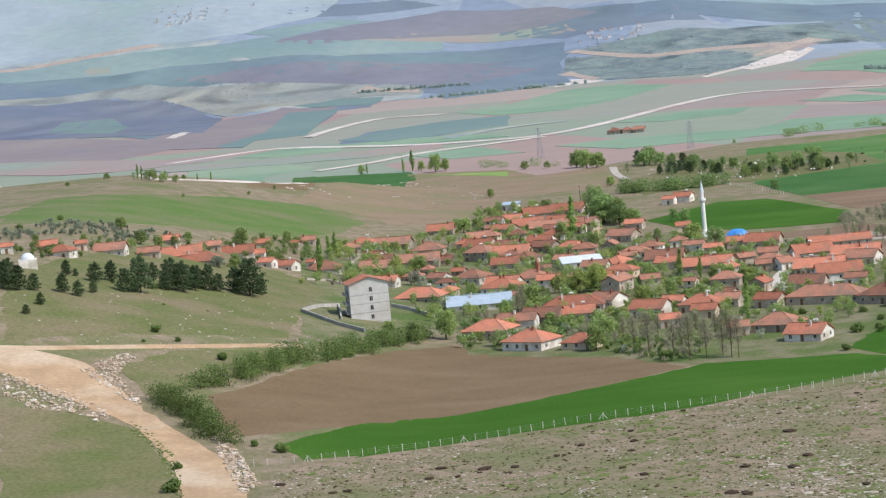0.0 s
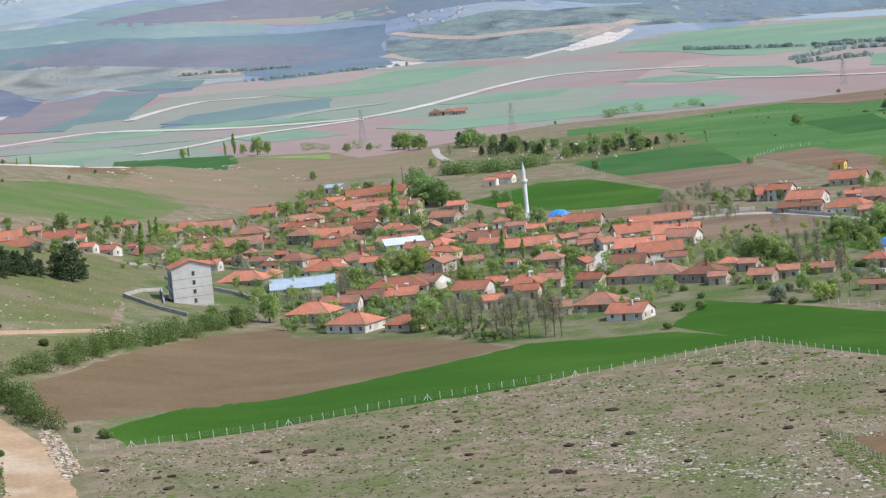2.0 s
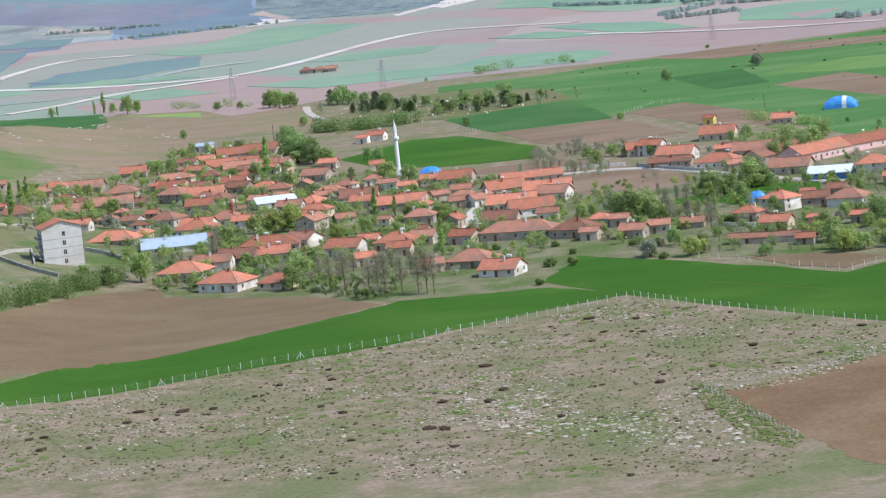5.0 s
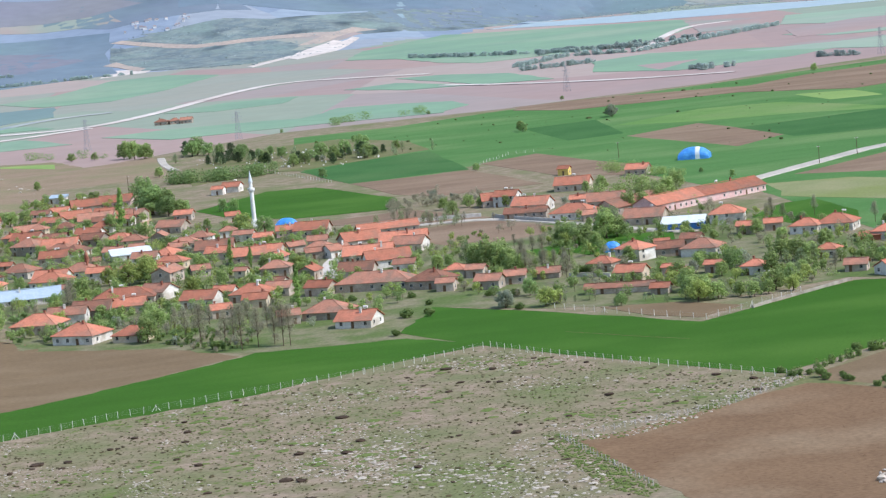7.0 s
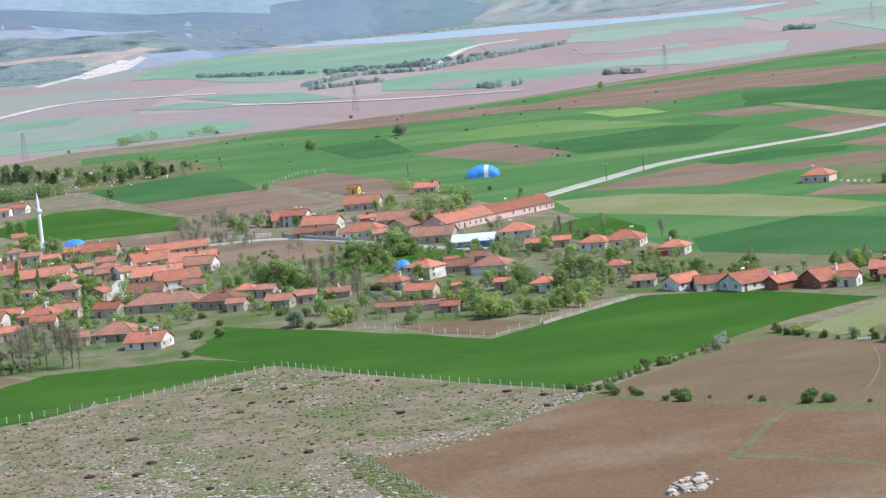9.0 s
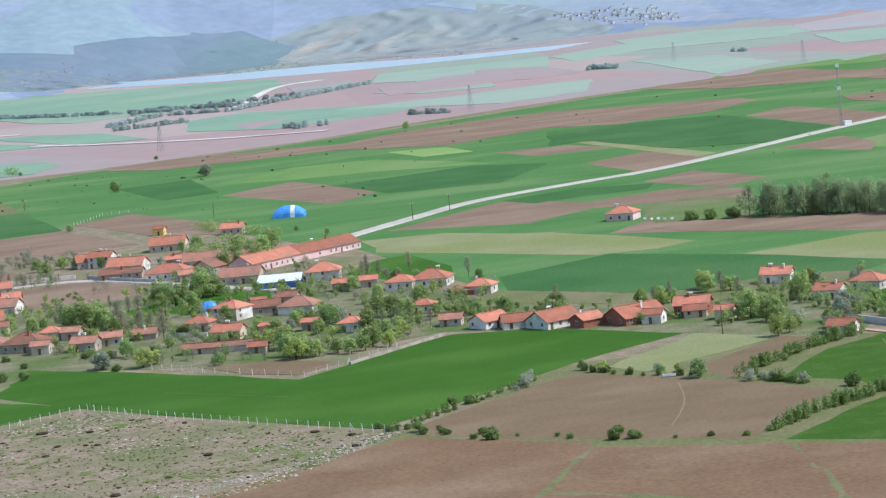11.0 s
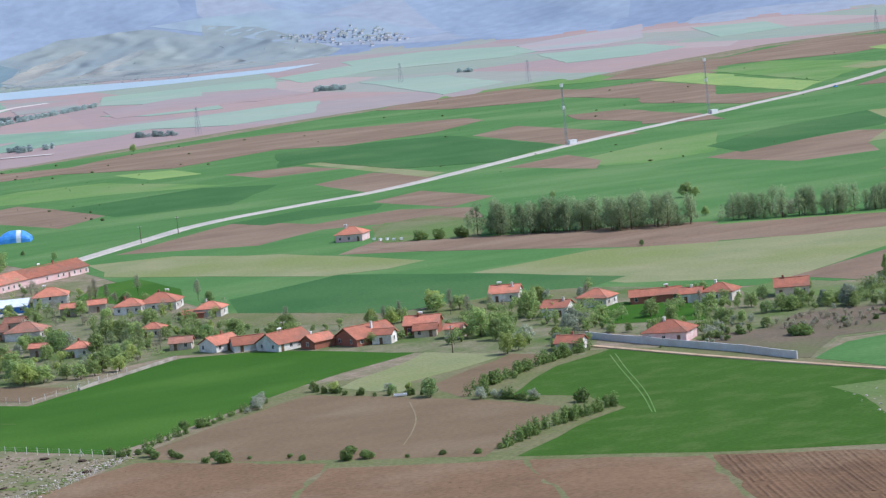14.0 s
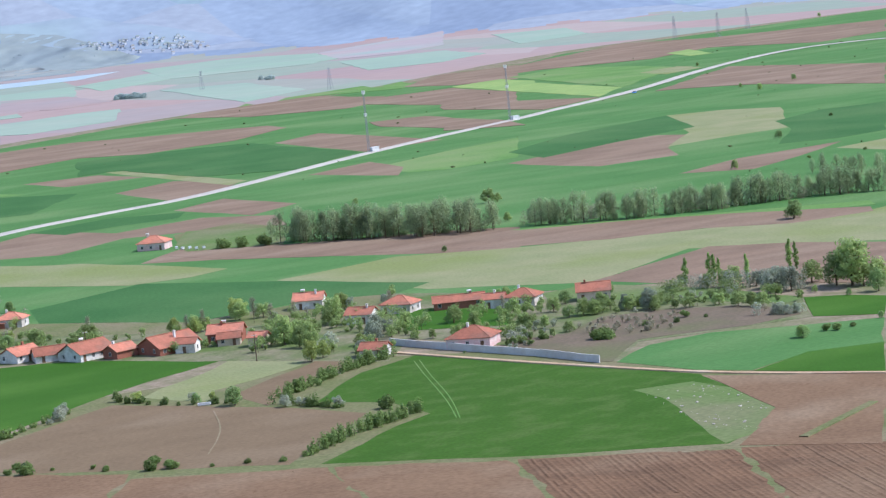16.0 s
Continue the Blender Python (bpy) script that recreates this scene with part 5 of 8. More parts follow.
def tall_block(x, y, rz):
    """The unfinished four-storey block: raw walls, small openings, a low gabled roof, balconies and a lean-to roof."""
    root = new("apartment_block")
    root.matrix_basis = pose(x, y + 6, height(x, y + 6) - 0.4, 0, 0, rz)
    tagged(root, "unfinished grey four-storey block with an orange tile roof", "building")
    w, d, h = 13.5, 10.0, 13.2
    rbm, rise, _ = roof_mesh(d, w, h, "gable", 0.6, 0.32)
    bm = bmesh.new()
    box(bm, -w / 2, w / 2, -d / 2, d / 2, -1, h - 0.02)
    for sy in (-1, 1):
        v = [bm.verts.new((xx, sy * d / 2, zz)) for xx, zz in ((-w / 2, h - 0.02), (w / 2, h - 0.02), (0, h + rise * 0.88))]
        bm.faces.new(v if sy < 0 else v[::-1])
    part("wall", bm, WALLS["k"], root)
    roof = part("roof", rbm, TILE_NEW, root)
    roof.matrix_local = pose(0, 0, 0, 0, 0, 90)
    for i in range(4):
        window_part(root, 0.6, -d / 2, 1.6 + 3.1 * i, 0, 1.0, 1.5)
        bm = bmesh.new()
        box(bm, -w / 2 - 1.2, -w / 2, -d / 2 + 1, d / 2 - 1, 3.1 * i - 0.1, 3.1 * i + 0.1)
        box(bm, -w / 2 - 1.2, -w / 2 - 1.1, -d / 2 + 1, d / 2 - 1, 3.1 * i + 0.1, 3.1 * i + 0.9)
        part("balcony", bm, CONCRETE, root)
        for yy in (-3, 0, 3):
            window_part(root, -w / 2, yy, 1.6 + 3.1 * i, -90, 1.2, 1.6)
            window_part(root, w / 2, yy, 1.6 + 3.1 * i, 90, 1.1, 1.4)
        bm = bmesh.new()
        box(bm, -w / 2 - 0.02, w / 2 + 0.02, -d / 2 - 0.03, -d / 2, 3.1 * i - 0.15, 3.1 * i + 0.1)
        part("floor_band", bm, CONCRETE, root)


def minaret(x, y, h):
    """A slim white minaret: square base, round shaft, balcony with rail, pointed cap with finial."""
    root = new("minaret")
    root.matrix_basis = pose(x, y, height(x, y))
    tagged(root, "slim white minaret with a balcony and pointed cap", "minaret")
    bm = bmesh.new()
    box(bm, -1.3, 1.3, -1.3, 1.3, -0.5, 3.2)
    part("base", bm, WHITE, root)
    bm = bmesh.new()
    cone(bm, (0, 0, 3.2), (0, 0, 4.2), 1.25, 0.95, 16)
    cone(bm, (0, 0, 4.2), (0, 0, h * 0.66), 0.95, 0.85, 16)
    part("shaft", bm, WHITE, root)
    bm = bmesh.new()
    cone(bm, (0, 0, h * 0.62), (0, 0, h * 0.66), 0.85, 1.5, 16)
    cone(bm, (0, 0, h * 0.66), (0, 0, h * 0.70), 1.5, 1.5, 16)
    part("balcony", bm, WHITE, root)
    bm = bmesh.new()
    cone(bm, (0, 0, h * 0.70), (0, 0, h * 0.8), 0.75, 0.72, 16)
    part("upper_shaft", bm, WHITE, root)
    bm = bmesh.new()
    cone(bm, (0, 0, h * 0.8), (0, 0, h), 0.95, 0.05, 16)
    part("cap", bm, METAL_WHITE, root)
    bm = bmesh.new()
    cone(bm, (0, 0, h), (0, 0, h + 1.0), 0.06, 0.02, 6)
    part("finial", bm, CONCRETE, root)


def lattice(bm, h, w0, w1, n, t):
    """Four legs with crossed braces."""
    for sx, sy in ((-1, -1), (1, -1), (1, 1), (-1, 1)):
        cone(bm, (sx * w0, sy * w0, 0), (sx * w1, sy * w1, h), t, t * 0.7, 4)
    for i in range(n):
        a, b = i / n, (i + 1) / n
        wa, wb = w0 + (w1 - w0) * a, w0 + (w1 - w0) * b
        for (px, py), (qx, qy) in (((-1, -1), (1, -1)), ((1, -1), (1, 1)), ((1, 1), (-1, 1)), ((-1, 1), (-1, -1))):
            cone(bm, (px * wa, py * wa, a * h), (qx * wb, qy * wb, b * h), t * 0.6, t * 0.6, 3)
            cone(bm, (qx * wa, qy * wa, a * h), (px * wb, py * wb, b * h), t * 0.6, t * 0.6, 3)


def pylon(x, y, h):
    root = new("power_pylon")
    root.matrix_basis = pose(x, y, height(x, y), 0, 0, 20)
    tagged(root, "grey steel lattice power pylon in the fields", "pylon", "power pylons")
    bm = bmesh.new()
    lattice(bm, h, 2.2, 0.45, 7, 0.1)
    part("tower", bm, STEEL, root)
    for k in range(3):
        bm = bmesh.new()
        z, ln = h * (0.68 + 0.13 * k), 4.5 - 0.6 * k
        for s in (-1, 1):
            cone(bm, (0, 0, z), (s * ln, 0, z), 0.11, 0.07, 4)
            cone(bm, (0, 0, z + 1.6), (s * ln, 0, z), 0.08, 0.06, 4)
        part("cross_arm", bm, STEEL, root)


def mast(x, y):
    root = new("radio_mast")
    root.matrix_basis = pose(x, y, height(x, y))
    tagged(root, "thin grey lattice radio mast beside the road", "mast", "radio masts")
    bm = bmesh.new()
    lattice(bm, 36, 0.6, 0.3, 22, 0.06)
    part("tower", bm, STEEL, root)
    bm = bmesh.new()
    for z in (22, 35):
        for a in range(3):
            c, s = 0.8 * math.cos(a * 2.1), 0.8 * math.sin(a * 2.1)
            box(bm, c - 0.2, c + 0.2, s - 0.2, s + 0.2, z - 1, z + 1)
    part("antennas", bm, WHITE, root)
    bm = bmesh.new()
    box(bm, 1.5, 6, -1.5, 1.5, -0.2, 2.6)
    box(bm, 1.3, 6.2, -1.7, 1.7, 2.6, 2.8)
    part("equipment_cabin", bm, WHITE, root, "white equipment cabin")


def utility_pole(x, y, h):
    root = new("utility_pole")
    root.matrix_basis = pose(x, y, height(x, y), 0, 0, 15)
    tagged(root, "weathered utility pole with a cross-arm", "pole", "utility poles")
    bm = bmesh.new()
    cone(bm, (0, 0, -0.3), (0, 0, h), 0.17, 0.12, 7)
    part("pole", bm, BARK, root)
    bm = bmesh.new()
    box(bm, -0.9, 0.9, -0.07, 0.07, h - 0.5, h - 0.36)
    for s in (-0.8, 0, 0.8):
        cone(bm, (s, 0, h - 0.36), (s, 0, h - 0.1), 0.06, 0.04, 5)
    part("cross_arm", bm, CONCRETE, root)


FAR_WALL = surface("distant_wall", (0.66, 0.66, 0.66), (0.5, 0.5, 0.52), 0.05, 0.2, bump=0)


def hamlet(label, pts, count, seed):
    """A village so far off that its houses cannot be counted: small walls and roofs."""
    rnd = random.Random(seed)
    walls, roofs = bmesh.new(), bmesh.new()
    for _ in range(count):
        i = rnd.randrange(len(pts) - 1)
        u = rnd.random()
        x = pts[i][0] + (pts[i + 1][0] - pts[i][0]) * u + rnd.gauss(0, 14)
        y = pts[i][1] + (pts[i + 1][1] - pts[i][1]) * u + rnd.gauss(0, 22)
        z, w, d, h = height(x, y), rnd.uniform(1.2, 3.4), rnd.uniform(1.2, 3), rnd.uniform(1.5, 4)
        box(walls, x - w, x + w, y - d, y + d, z - 3, z + h)
        b = [roofs.verts.new((x + sx * (w + 0.5), y + sy * (d + 0.5), z + h)) for sx, sy in ((-1, -1), (1, -1), (1, 1), (-1, 1))]
        t = [roofs.verts.new((x + sx * w * 0.5, y, z + h + 1.3)) for sx in (-1, 1)]
        for f in ((b[0], b[1], t[1], t[0]), (b[2], b[3], t[0], t[1]), (b[1], b[2], t[1]), (b[3], b[0], t[0])):
            roofs.faces.new(f)
    ob = tagged(obj("distant_village", walls, FAR_WALL), label, "village", kind="stuff")
    part("roofs", roofs, FAR_PINK, ob)


def car(x, y, rz):
    """A parked blue saloon car."""
    root = new("car")
    root.matrix_basis = pose(x, y, height(x, y) + 0.35, 0, 0, rz)
    tagged(root, "small blue car parked on the pale road", "car")
    bm = bmesh.new()
    box(bm, -2.1, 2.1, -0.85, 0.85, 0.28, 0.85)
    bmesh.ops.bevel(bm, geom=bm.edges[:], offset=0.1, segments=2, affect="EDGES")
    part("body", bm, TARP, root)
    bm = bmesh.new()
    v = [bm.verts.new(p) for p in ((-1.3, -0.75, 0.85), (1.1, -0.75, 0.85), (1.1, 0.75, 0.85), (-1.3, 0.75, 0.85), (-0.8, -0.62, 1.4), (0.5, -0.62, 1.4), (0.5, 0.62, 1.4), (-0.8, 0.62, 1.4))]
    for f in ((4, 5, 6, 7), (0, 1, 5, 4), (1, 2, 6, 5), (2, 3, 7, 6), (3, 0, 4, 7)):
        bm.faces.new([v[i] for i in f])
    part("cabin", bm, GLASS, root)
    for sx in (-1.3, 1.3):
        for sy in (-0.8, 0.8):
            bm = bmesh.new()
            cone(bm, (sx, sy - 0.1, 0.3), (sx, sy + 0.1, 0.3), 0.31, 0.31, 12)
            part("wheel", bm, GLASS, root)


def old_tower(x, y, h):
    """A short brown brick minaret with a small pointed top."""
    root = new("brick_tower")
    root.matrix_basis = pose(x, y, height(x, y))
    tagged(root, "short old brown brick tower with a pointed top", "tower")
    bm = bmesh.new()
    box(bm, -1.1, 1.1, -1.1, 1.1, -0.4, h * 0.4)
    part("base", bm, WALLS["b"], root)
    bm = bmesh.new()
    cone(bm, (0, 0, h * 0.4), (0, 0, h * 0.8), 0.8, 0.7, 10)
    cone(bm, (0, 0, h * 0.68), (0, 0, h * 0.72), 1.0, 1.0, 10)
    part("shaft", bm, WALLS["b"], root)
    bm = bmesh.new()
    cone(bm, (0, 0, h * 0.8), (0, 0, h), 0.8, 0.05, 10)
    part("cap", bm, TILE_OLD, root)


def domed_tank(x, y):
    """A small white domed structure of unsure kind, shaped with a round dome and a lower annex."""
    root = new("domed_building")
    root.matrix_basis = pose(x, y, height(x, y), 0, 0, 10)
    tagged(root, "small white domed structure among pines", "building")
    bm = bmesh.new()
    box(bm, -3, 3, -2.5, 2.5, -0.6, 3)
    part("wall", bm, WALLS["w"], root)
    bm = bmesh.new()
    bmesh.ops.create_uvsphere(bm, u_segments=20, v_segments=10, radius=2.3)
    for v in bm.verts:
        v.co.z = max(v.co.z, 0) * 0.9 + 3
    part("dome", bm, METAL_WHITE, root)


def beehive(x, y):
    root = new("white_box")
    root.matrix_basis = pose(x, y, height(x, y), 0, 0, random.Random(int(x)).uniform(-20, 20))
    tagged(root, "small white box on legs in a grassy yard", "box", "row of white boxes")
    bm = bmesh.new()
    box(bm, -0.55, 0.55, -0.45, 0.45, 0.3, 1.1)
    part("body", bm, WHITE, root)
    bm = bmesh.new()
    box(bm, -0.65, 0.65, -0.55, 0.55, 1.1, 1.2)
    part("lid", bm, METAL_WHITE, root)
    for sx in (-0.45, 0.45):
        for sy in (-0.35, 0.35):
            bm = bmesh.new()
            box(bm, sx - 0.05, sx + 0.05, sy - 0.05, sy + 0.05, -0.1, 0.3)
            part("leg", bm, WOOD, root)


# ---- houses ----
house(-17.7, 954.3, -19, 18.0, 11.5, 3.0, "hip", "g", "r")
house(2.1, 1015.3, -35, 12.2, 10.0, 3.0, "hip", "w", "o")
house(-11.3, 1016.1, -39, 7.8, 6.4, 3.0, "gable", "w", "o")
house(12.8, 969.6, -26, 13.5, 11.0, 3.0, "hip", "w", "r")
house(5.7, 843.4, -25, 15.4, 11.5, 3.2, "hip", "g", "r")
house(18.0, 808.7, -36, 14.7, 11.5, 3.0, "hip", "w", "r")
house(33.3, 798.6, -28, 10.5, 8.6, 2.3, "hip", "c", "r")
house(3.2, 927.5, -1, 22.8, 11.5, 2.4, "gable", "w", "m")
house(-56.1, 1015.0, -5, 14.1, 11.5, 3.0, "hip", "w", "o")
house(-49.2, 1112.5, 6, 8.6, 7.0, 3.0, "hip", "g", "o")
house(-44.9, 1145.2, -10, 10.5, 8.6, 3.0, "hip", "w", "r")
house(-32.2, 1160.8, -12, 16.3, 11.5, 3.0, "gable", "g", "o")
house(-16.1, 1140.3, -11, 13.7, 11.3, 3.0, "hip", "g", "o")
house(-10.9, 1240.1, -4, 12.5, 10.3, 3.0, "gable", "g", "r")
house(-35.7, 1046.8, -8, 13.9, 11.4, 3.0, "gable", "g", "o")
house(-31.1, 993.7, -18, 8.5, 7.0, 3.0, "gable", "w", "r")
house(-19.7, 1088.2, -4, 17.3, 11.5, 3.0, "gable", "g", "o")
house(7.0, 1147.1, -30, 12.9, 10.6, 3.0, "gable", "g", "r")
house(7.6, 1128.3, 20, 9.2, 7.6, 2.2, "gable", "b", "r")
house(25.7, 1364.2, -21, 8.5, 7.0, 3.0, "mono", "w", "m")
house(24.6, 1272.8, -21, 9.2, 7.5, 3.0, "gable", "w", "r")
house(37.5, 1291.5, 4, 14.4, 11.5, 3.0, "gable", "g", "r")
house(45.0, 1238.7, -19, 9.7, 8.0, 3.0, "gable", "g", "r")
house(53.0, 1298.1, -12, 16.0, 11.5, 3.0, "gable", "p", "r")
house(53.6, 1222.8, -4, 8.2, 6.7, 3.0, "gable", "g", "r")
house(30.5, 1231.3, 8, 14.4, 11.5, 3.0, "gable", "g", "r")
house(24.4, 1184.3, -21, 9.1, 7.5, 3.0, "hip", "g", "o")
house(39.0, 1210.4, -3, 15.8, 11.5, 3.0, "gable", "g", "o")
house(20.0, 1100.1, -14, 14.8, 11.5, 3.0, "gable", "g", "r")
house(34.4, 1114.6, -32, 10.4, 8.5, 3.0, "gable", "g", "o")
house(39.9, 1051.5, -27, 7.8, 6.4, 3.0, "gable", "w", "o")
house(45.9, 1040.9, 3, 15.7, 11.5, 2.6, "mono", "w", "h")
house(15.9, 1055.3, -12, 11.0, 9.0, 3.0, "gable", "g", "r")
house(35.6, 893.0, -8, 21.1, 11.5, 2.8, "hip", "g", "r")
house(24.0, 867.2, -17, 12.7, 10.4, 3.0, "gable", "g", "o")
house(36.2, 867.7, -8, 10.4, 8.6, 3.0, "gable", "g", "r")
house(24.5, 993.7, -21, 12.6, 10.4, 3.0, "hip", "w", "o")
house(13.3, 979.9, -21, 12.5, 10.2, 3.0, "gable", "w", "r")
house(47.2, 897.9, -33, 6.4, 5.3, 3.0, "gable", "w", "o")
house(52.9, 961.1, -10, 7.0, 5.8, 3.0, "gable", "g", "r")
house(-10.6, 1094.2, -2, 9.2, 7.5, 2.2, "gable", "g", "o")
house(-3.4, 1045.8, -22, 5.2, 4.3, 2.3, "gable", "g", "r")
house(30.4, 1029.0, -3, 5.6, 4.6, 2.3, "gable", "g", "o")
house(49.5, 1057.4, -20, 6.0, 4.9, 3.0, "gable", "g", "o")
house(7.0, 1186.3, 7, 11.5, 9.5, 3.0, "gable", "g", "o")
house(104.4, 1303.4, -25, 6.1, 5.0, 3.0, "gable", "w", "r")
house(112.2, 1311.5, -25, 9.1, 7.5, 3.0, "gable", "w", "r")
house(97.3, 1151.2, -2, 6.2, 5.1, 3.0, "gable", "c", "r")
house(69.3, 1132.2, -29, 11.9, 9.7, 3.0, "gable", "g", "o")
house(75.9, 1060.0, -29, 8.9, 7.3, 4.2, "hip", "w", "o")
house(89.2, 1084.4, -7, 7.2, 5.9, 3.0, "hip", "w", "o")
house(78.2, 1184.5, -19, 8.2, 6.7, 3.0, "gable", "g", "r")
house(78.2, 1020.6, -11, 14.7, 11.5, 3.0, "gable", "g", "o")
house(78.3, 1002.5, -24, 9.7, 7.9, 3.0, "gable", "g", "r")
house(87.9, 981.2, -6, 12.6, 10.4, 3.0, "gable", "g", "r")
house(95.8, 986.5, -25, 11.1, 9.1, 3.0, "gable", "g", "r")
house(111.0, 1059.2, -11, 8.0, 6.6, 3.0, "gable", "p", "r")
house(120.8, 1051.0, -19, 13.7, 11.2, 3.0, "gable", "g", "r")
house(106.8, 994.1, 14, 6.5, 5.4, 3.0, "gable", "g", "o")
house(110.4, 965.0, -1, 6.1, 5.0, 3.0, "gable", "g", "o")
house(118.8, 963.9, 23, 8.9, 7.3, 3.0, "gable", "w", "o")
house(131.8, 990.7, 9, 15.2, 11.5, 3.0, "gable", "g", "r")
house(147.6, 1024.8, 1, 24.3, 8.5, 2.7, "gable", "g", "r")
house(146.2, 973.2, -13, 17.9, 11.5, 3.0, "gable", "g", "r")
house(146.0, 956.8, -29, 11.8, 9.7, 3.0, "gable", "w", "o")
house(127.7, 939.7, -13, 18.1, 11.5, 3.0, "gable", "g", "r")
house(130.9, 916.4, 1, 16.0, 11.5, 3.0, "gable", "w", "r")
house(116.7, 892.2, -19, 12.1, 9.9, 3.0, "gable", "g", "o")
house(117.8, 854.6, -25, 25.3, 11.5, 2.9, "hip", "g", "o")
house(134.5, 841.4, -34, 13.9, 11.4, 3.0, "hip", "g", "o")
house(78.7, 917.8, -30, 4.4, 3.6, 4.4, "gable", "c", "o")
house(68.8, 875.6, -24, 7.0, 5.8, 3.0, "gable", "w", "r")
house(76.9, 862.6, -23, 12.9, 10.5, 3.0, "hip", "g", "r")
house(86.6, 867.6, -24, 8.4, 6.9, 3.0, "gable", "g", "o")
house(47.7, 898.5, -43, 10.7, 8.8, 3.0, "gable", "w", "o")
house(59.9, 862.2, -29, 11.9, 9.8, 3.0, "gable", "w", "r")
house(99.1, 856.1, -35, 8.7, 7.2, 3.0, "gable", "g", "r")
house(94.3, 797.6, -27, 14.2, 11.5, 2.5, "hip", "g", "o")
house(99.8, 770.8, -32, 11.8, 9.7, 2.4, "gable", "w", "r")
house(81.0, 794.0, -1, 6.8, 5.6, 3.0, "gable", "g", "o")
house(63.1, 828.3, 2, 6.5, 5.3, 3.0, "gable", "g", "r")
house(54.6, 977.5, -33, 5.1, 4.2, 3.0, "gable", "w", "r")
house(66.4, 950.3, 5, 6.8, 5.6, 3.0, "gable", "g", "o")
house(65.1, 1040.5, -17, 7.2, 5.9, 3.0, "gable", "g", "o")
house(88.8, 887.0, -36, 4.6, 3.8, 3.0, "gable", "g", "o")
house(117.1, 1005.3, -12, 7.5, 6.2, 3.0, "gable", "g", "o")
house(136.9, 828.6, -23, 5.8, 4.8, 3.0, "gable", "g", "o")
house(146.2, 860.7, -30, 7.4, 6.1, 3.0, "hip", "w", "r")
house(151.8, 854.3, -30, 6.2, 5.0, 3.0, "gable", "g", "o")
house(150.0, 821.4, -30, 8.2, 6.7, 3.0, "gable", "g", "o")
house(159.5, 826.3, -16, 6.8, 5.6, 3.0, "gable", "g", "o")
house(190.4, 831.8, -38, 8.6, 7.0, 3.0, "hip", "g", "r")
house(206.0, 850.3, -54, 10.6, 8.7, 4.3, "hip", "w", "r")
house(182.1, 775.2, -28, 21.9, 4.4, 2.0, "gable", "g", "o")
house(191.6, 761.9, -30, 5.5, 4.5, 2.2, "gable", "g", "r")
house(192.3, 800.9, -33, 9.3, 7.6, 3.0, "gable", "c", "r")
house(204.3, 800.2, -34, 3.7, 3.0, 3.0, "gable", "g", "r")
house(203.7, 785.3, -45, 6.1, 5.0, 3.0, "gable", "g", "r")
house(218.3, 851.2, -13, 9.3, 7.6, 3.0, "gable", "g", "o")
house(231.3, 870.2, -33, 6.8, 5.6, 3.0, "gable", "g", "o")
house(227.6, 842.5, -36, 12.4, 10.2, 3.0, "hip", "w", "o")
house(219.9, 867.6, -17, 4.8, 3.9, 3.0, "gable", "g", "r")
house(260.4, 925.6, -21, 12.5, 10.3, 4.2, "hip", "w", "r")
house(243.3, 925.2, -21, 15.4, 11.5, 2.6, "mono", "u", "h")
house(236.9, 955.9, -29, 15.1, 11.5, 3.0, "gable", "g", "o")
house(222.3, 985.5, -5, 6.8, 5.6, 3.0, "gable", "g", "o")
house(219.8, 1002.2, -35, 17.0, 11.5, 3.0, "hip", "w", "r")
house(204.8, 1024.8, -23, 17.3, 6.9, 2.5, "gable", "g", "o")
house(212.9, 1050.5, -31, 14.9, 11.5, 3.0, "gable", "w", "r")
house(208.5, 1082.0, -31, 10.0, 8.2, 4.6, "gable", "w", "r")
house(204.8, 1088.0, -5, 12.7, 10.4, 3.0, "gable", "g", "r")
house(246.0, 1119.8, -23, 15.4, 11.5, 3.0, "gable", "g", "r")
house(259.2, 1196.9, -32, 5.2, 4.3, 3.2, "gable", "y", "r")
house(285.1, 1157.2, -30, 10.0, 8.2, 3.0, "gable", "g", "r")
house(232.3, 1049.7, -22, 6.6, 5.4, 3.0, "gable", "g", "r")
house(240.1, 1033.1, -15, 15.1, 11.5, 3.0, "gable", "g", "o")
house(256.1, 888.1, -29, 5.9, 4.8, 3.0, "gable", "g", "r")
house(217.7, 795.0, -35, 4.9, 4.0, 3.0, "gable", "g", "r")
house(227.2, 780.4, -36, 7.6, 6.2, 3.0, "hip", "w", "r")
house(171.6, 830.5, -19, 7.4, 6.1, 2.0, "gable", "g", "o")
house(272.8, 869.3, -37, 10.0, 8.2, 3.0, "hip", "w", "r")
house(283.5, 868.1, -33, 13.3, 10.9, 3.0, "hip", "w", "r")
house(266.1, 887.5, -17, 6.1, 5.0, 3.0, "gable", "g", "r")
house(287.9, 828.4, -39, 9.2, 7.5, 3.0, "hip", "w", "r")
house(281.9, 829.4, -19, 6.8, 5.6, 2.0, "mono", "b", "r")
house(257.4, 799.1, -38, 7.0, 5.8, 3.0, "hip", "w", "r")
house(253.7, 761.2, -28, 6.8, 5.6, 2.3, "gable", "g", "o")
house(260.7, 746.0, 21, 9.9, 8.1, 2.4, "gable", "w", "r")
house(266.6, 737.4, -12, 9.4, 7.7, 2.2, "gable", "w", "r")
house(275.2, 728.6, 17, 13.2, 10.8, 2.4, "gable", "w", "r")
house(282.2, 719.1, 17, 7.9, 6.5, 2.4, "gable", "b", "r")
house(295.7, 713.9, 13, 15.1, 11.5, 2.4, "gable", "b", "r")
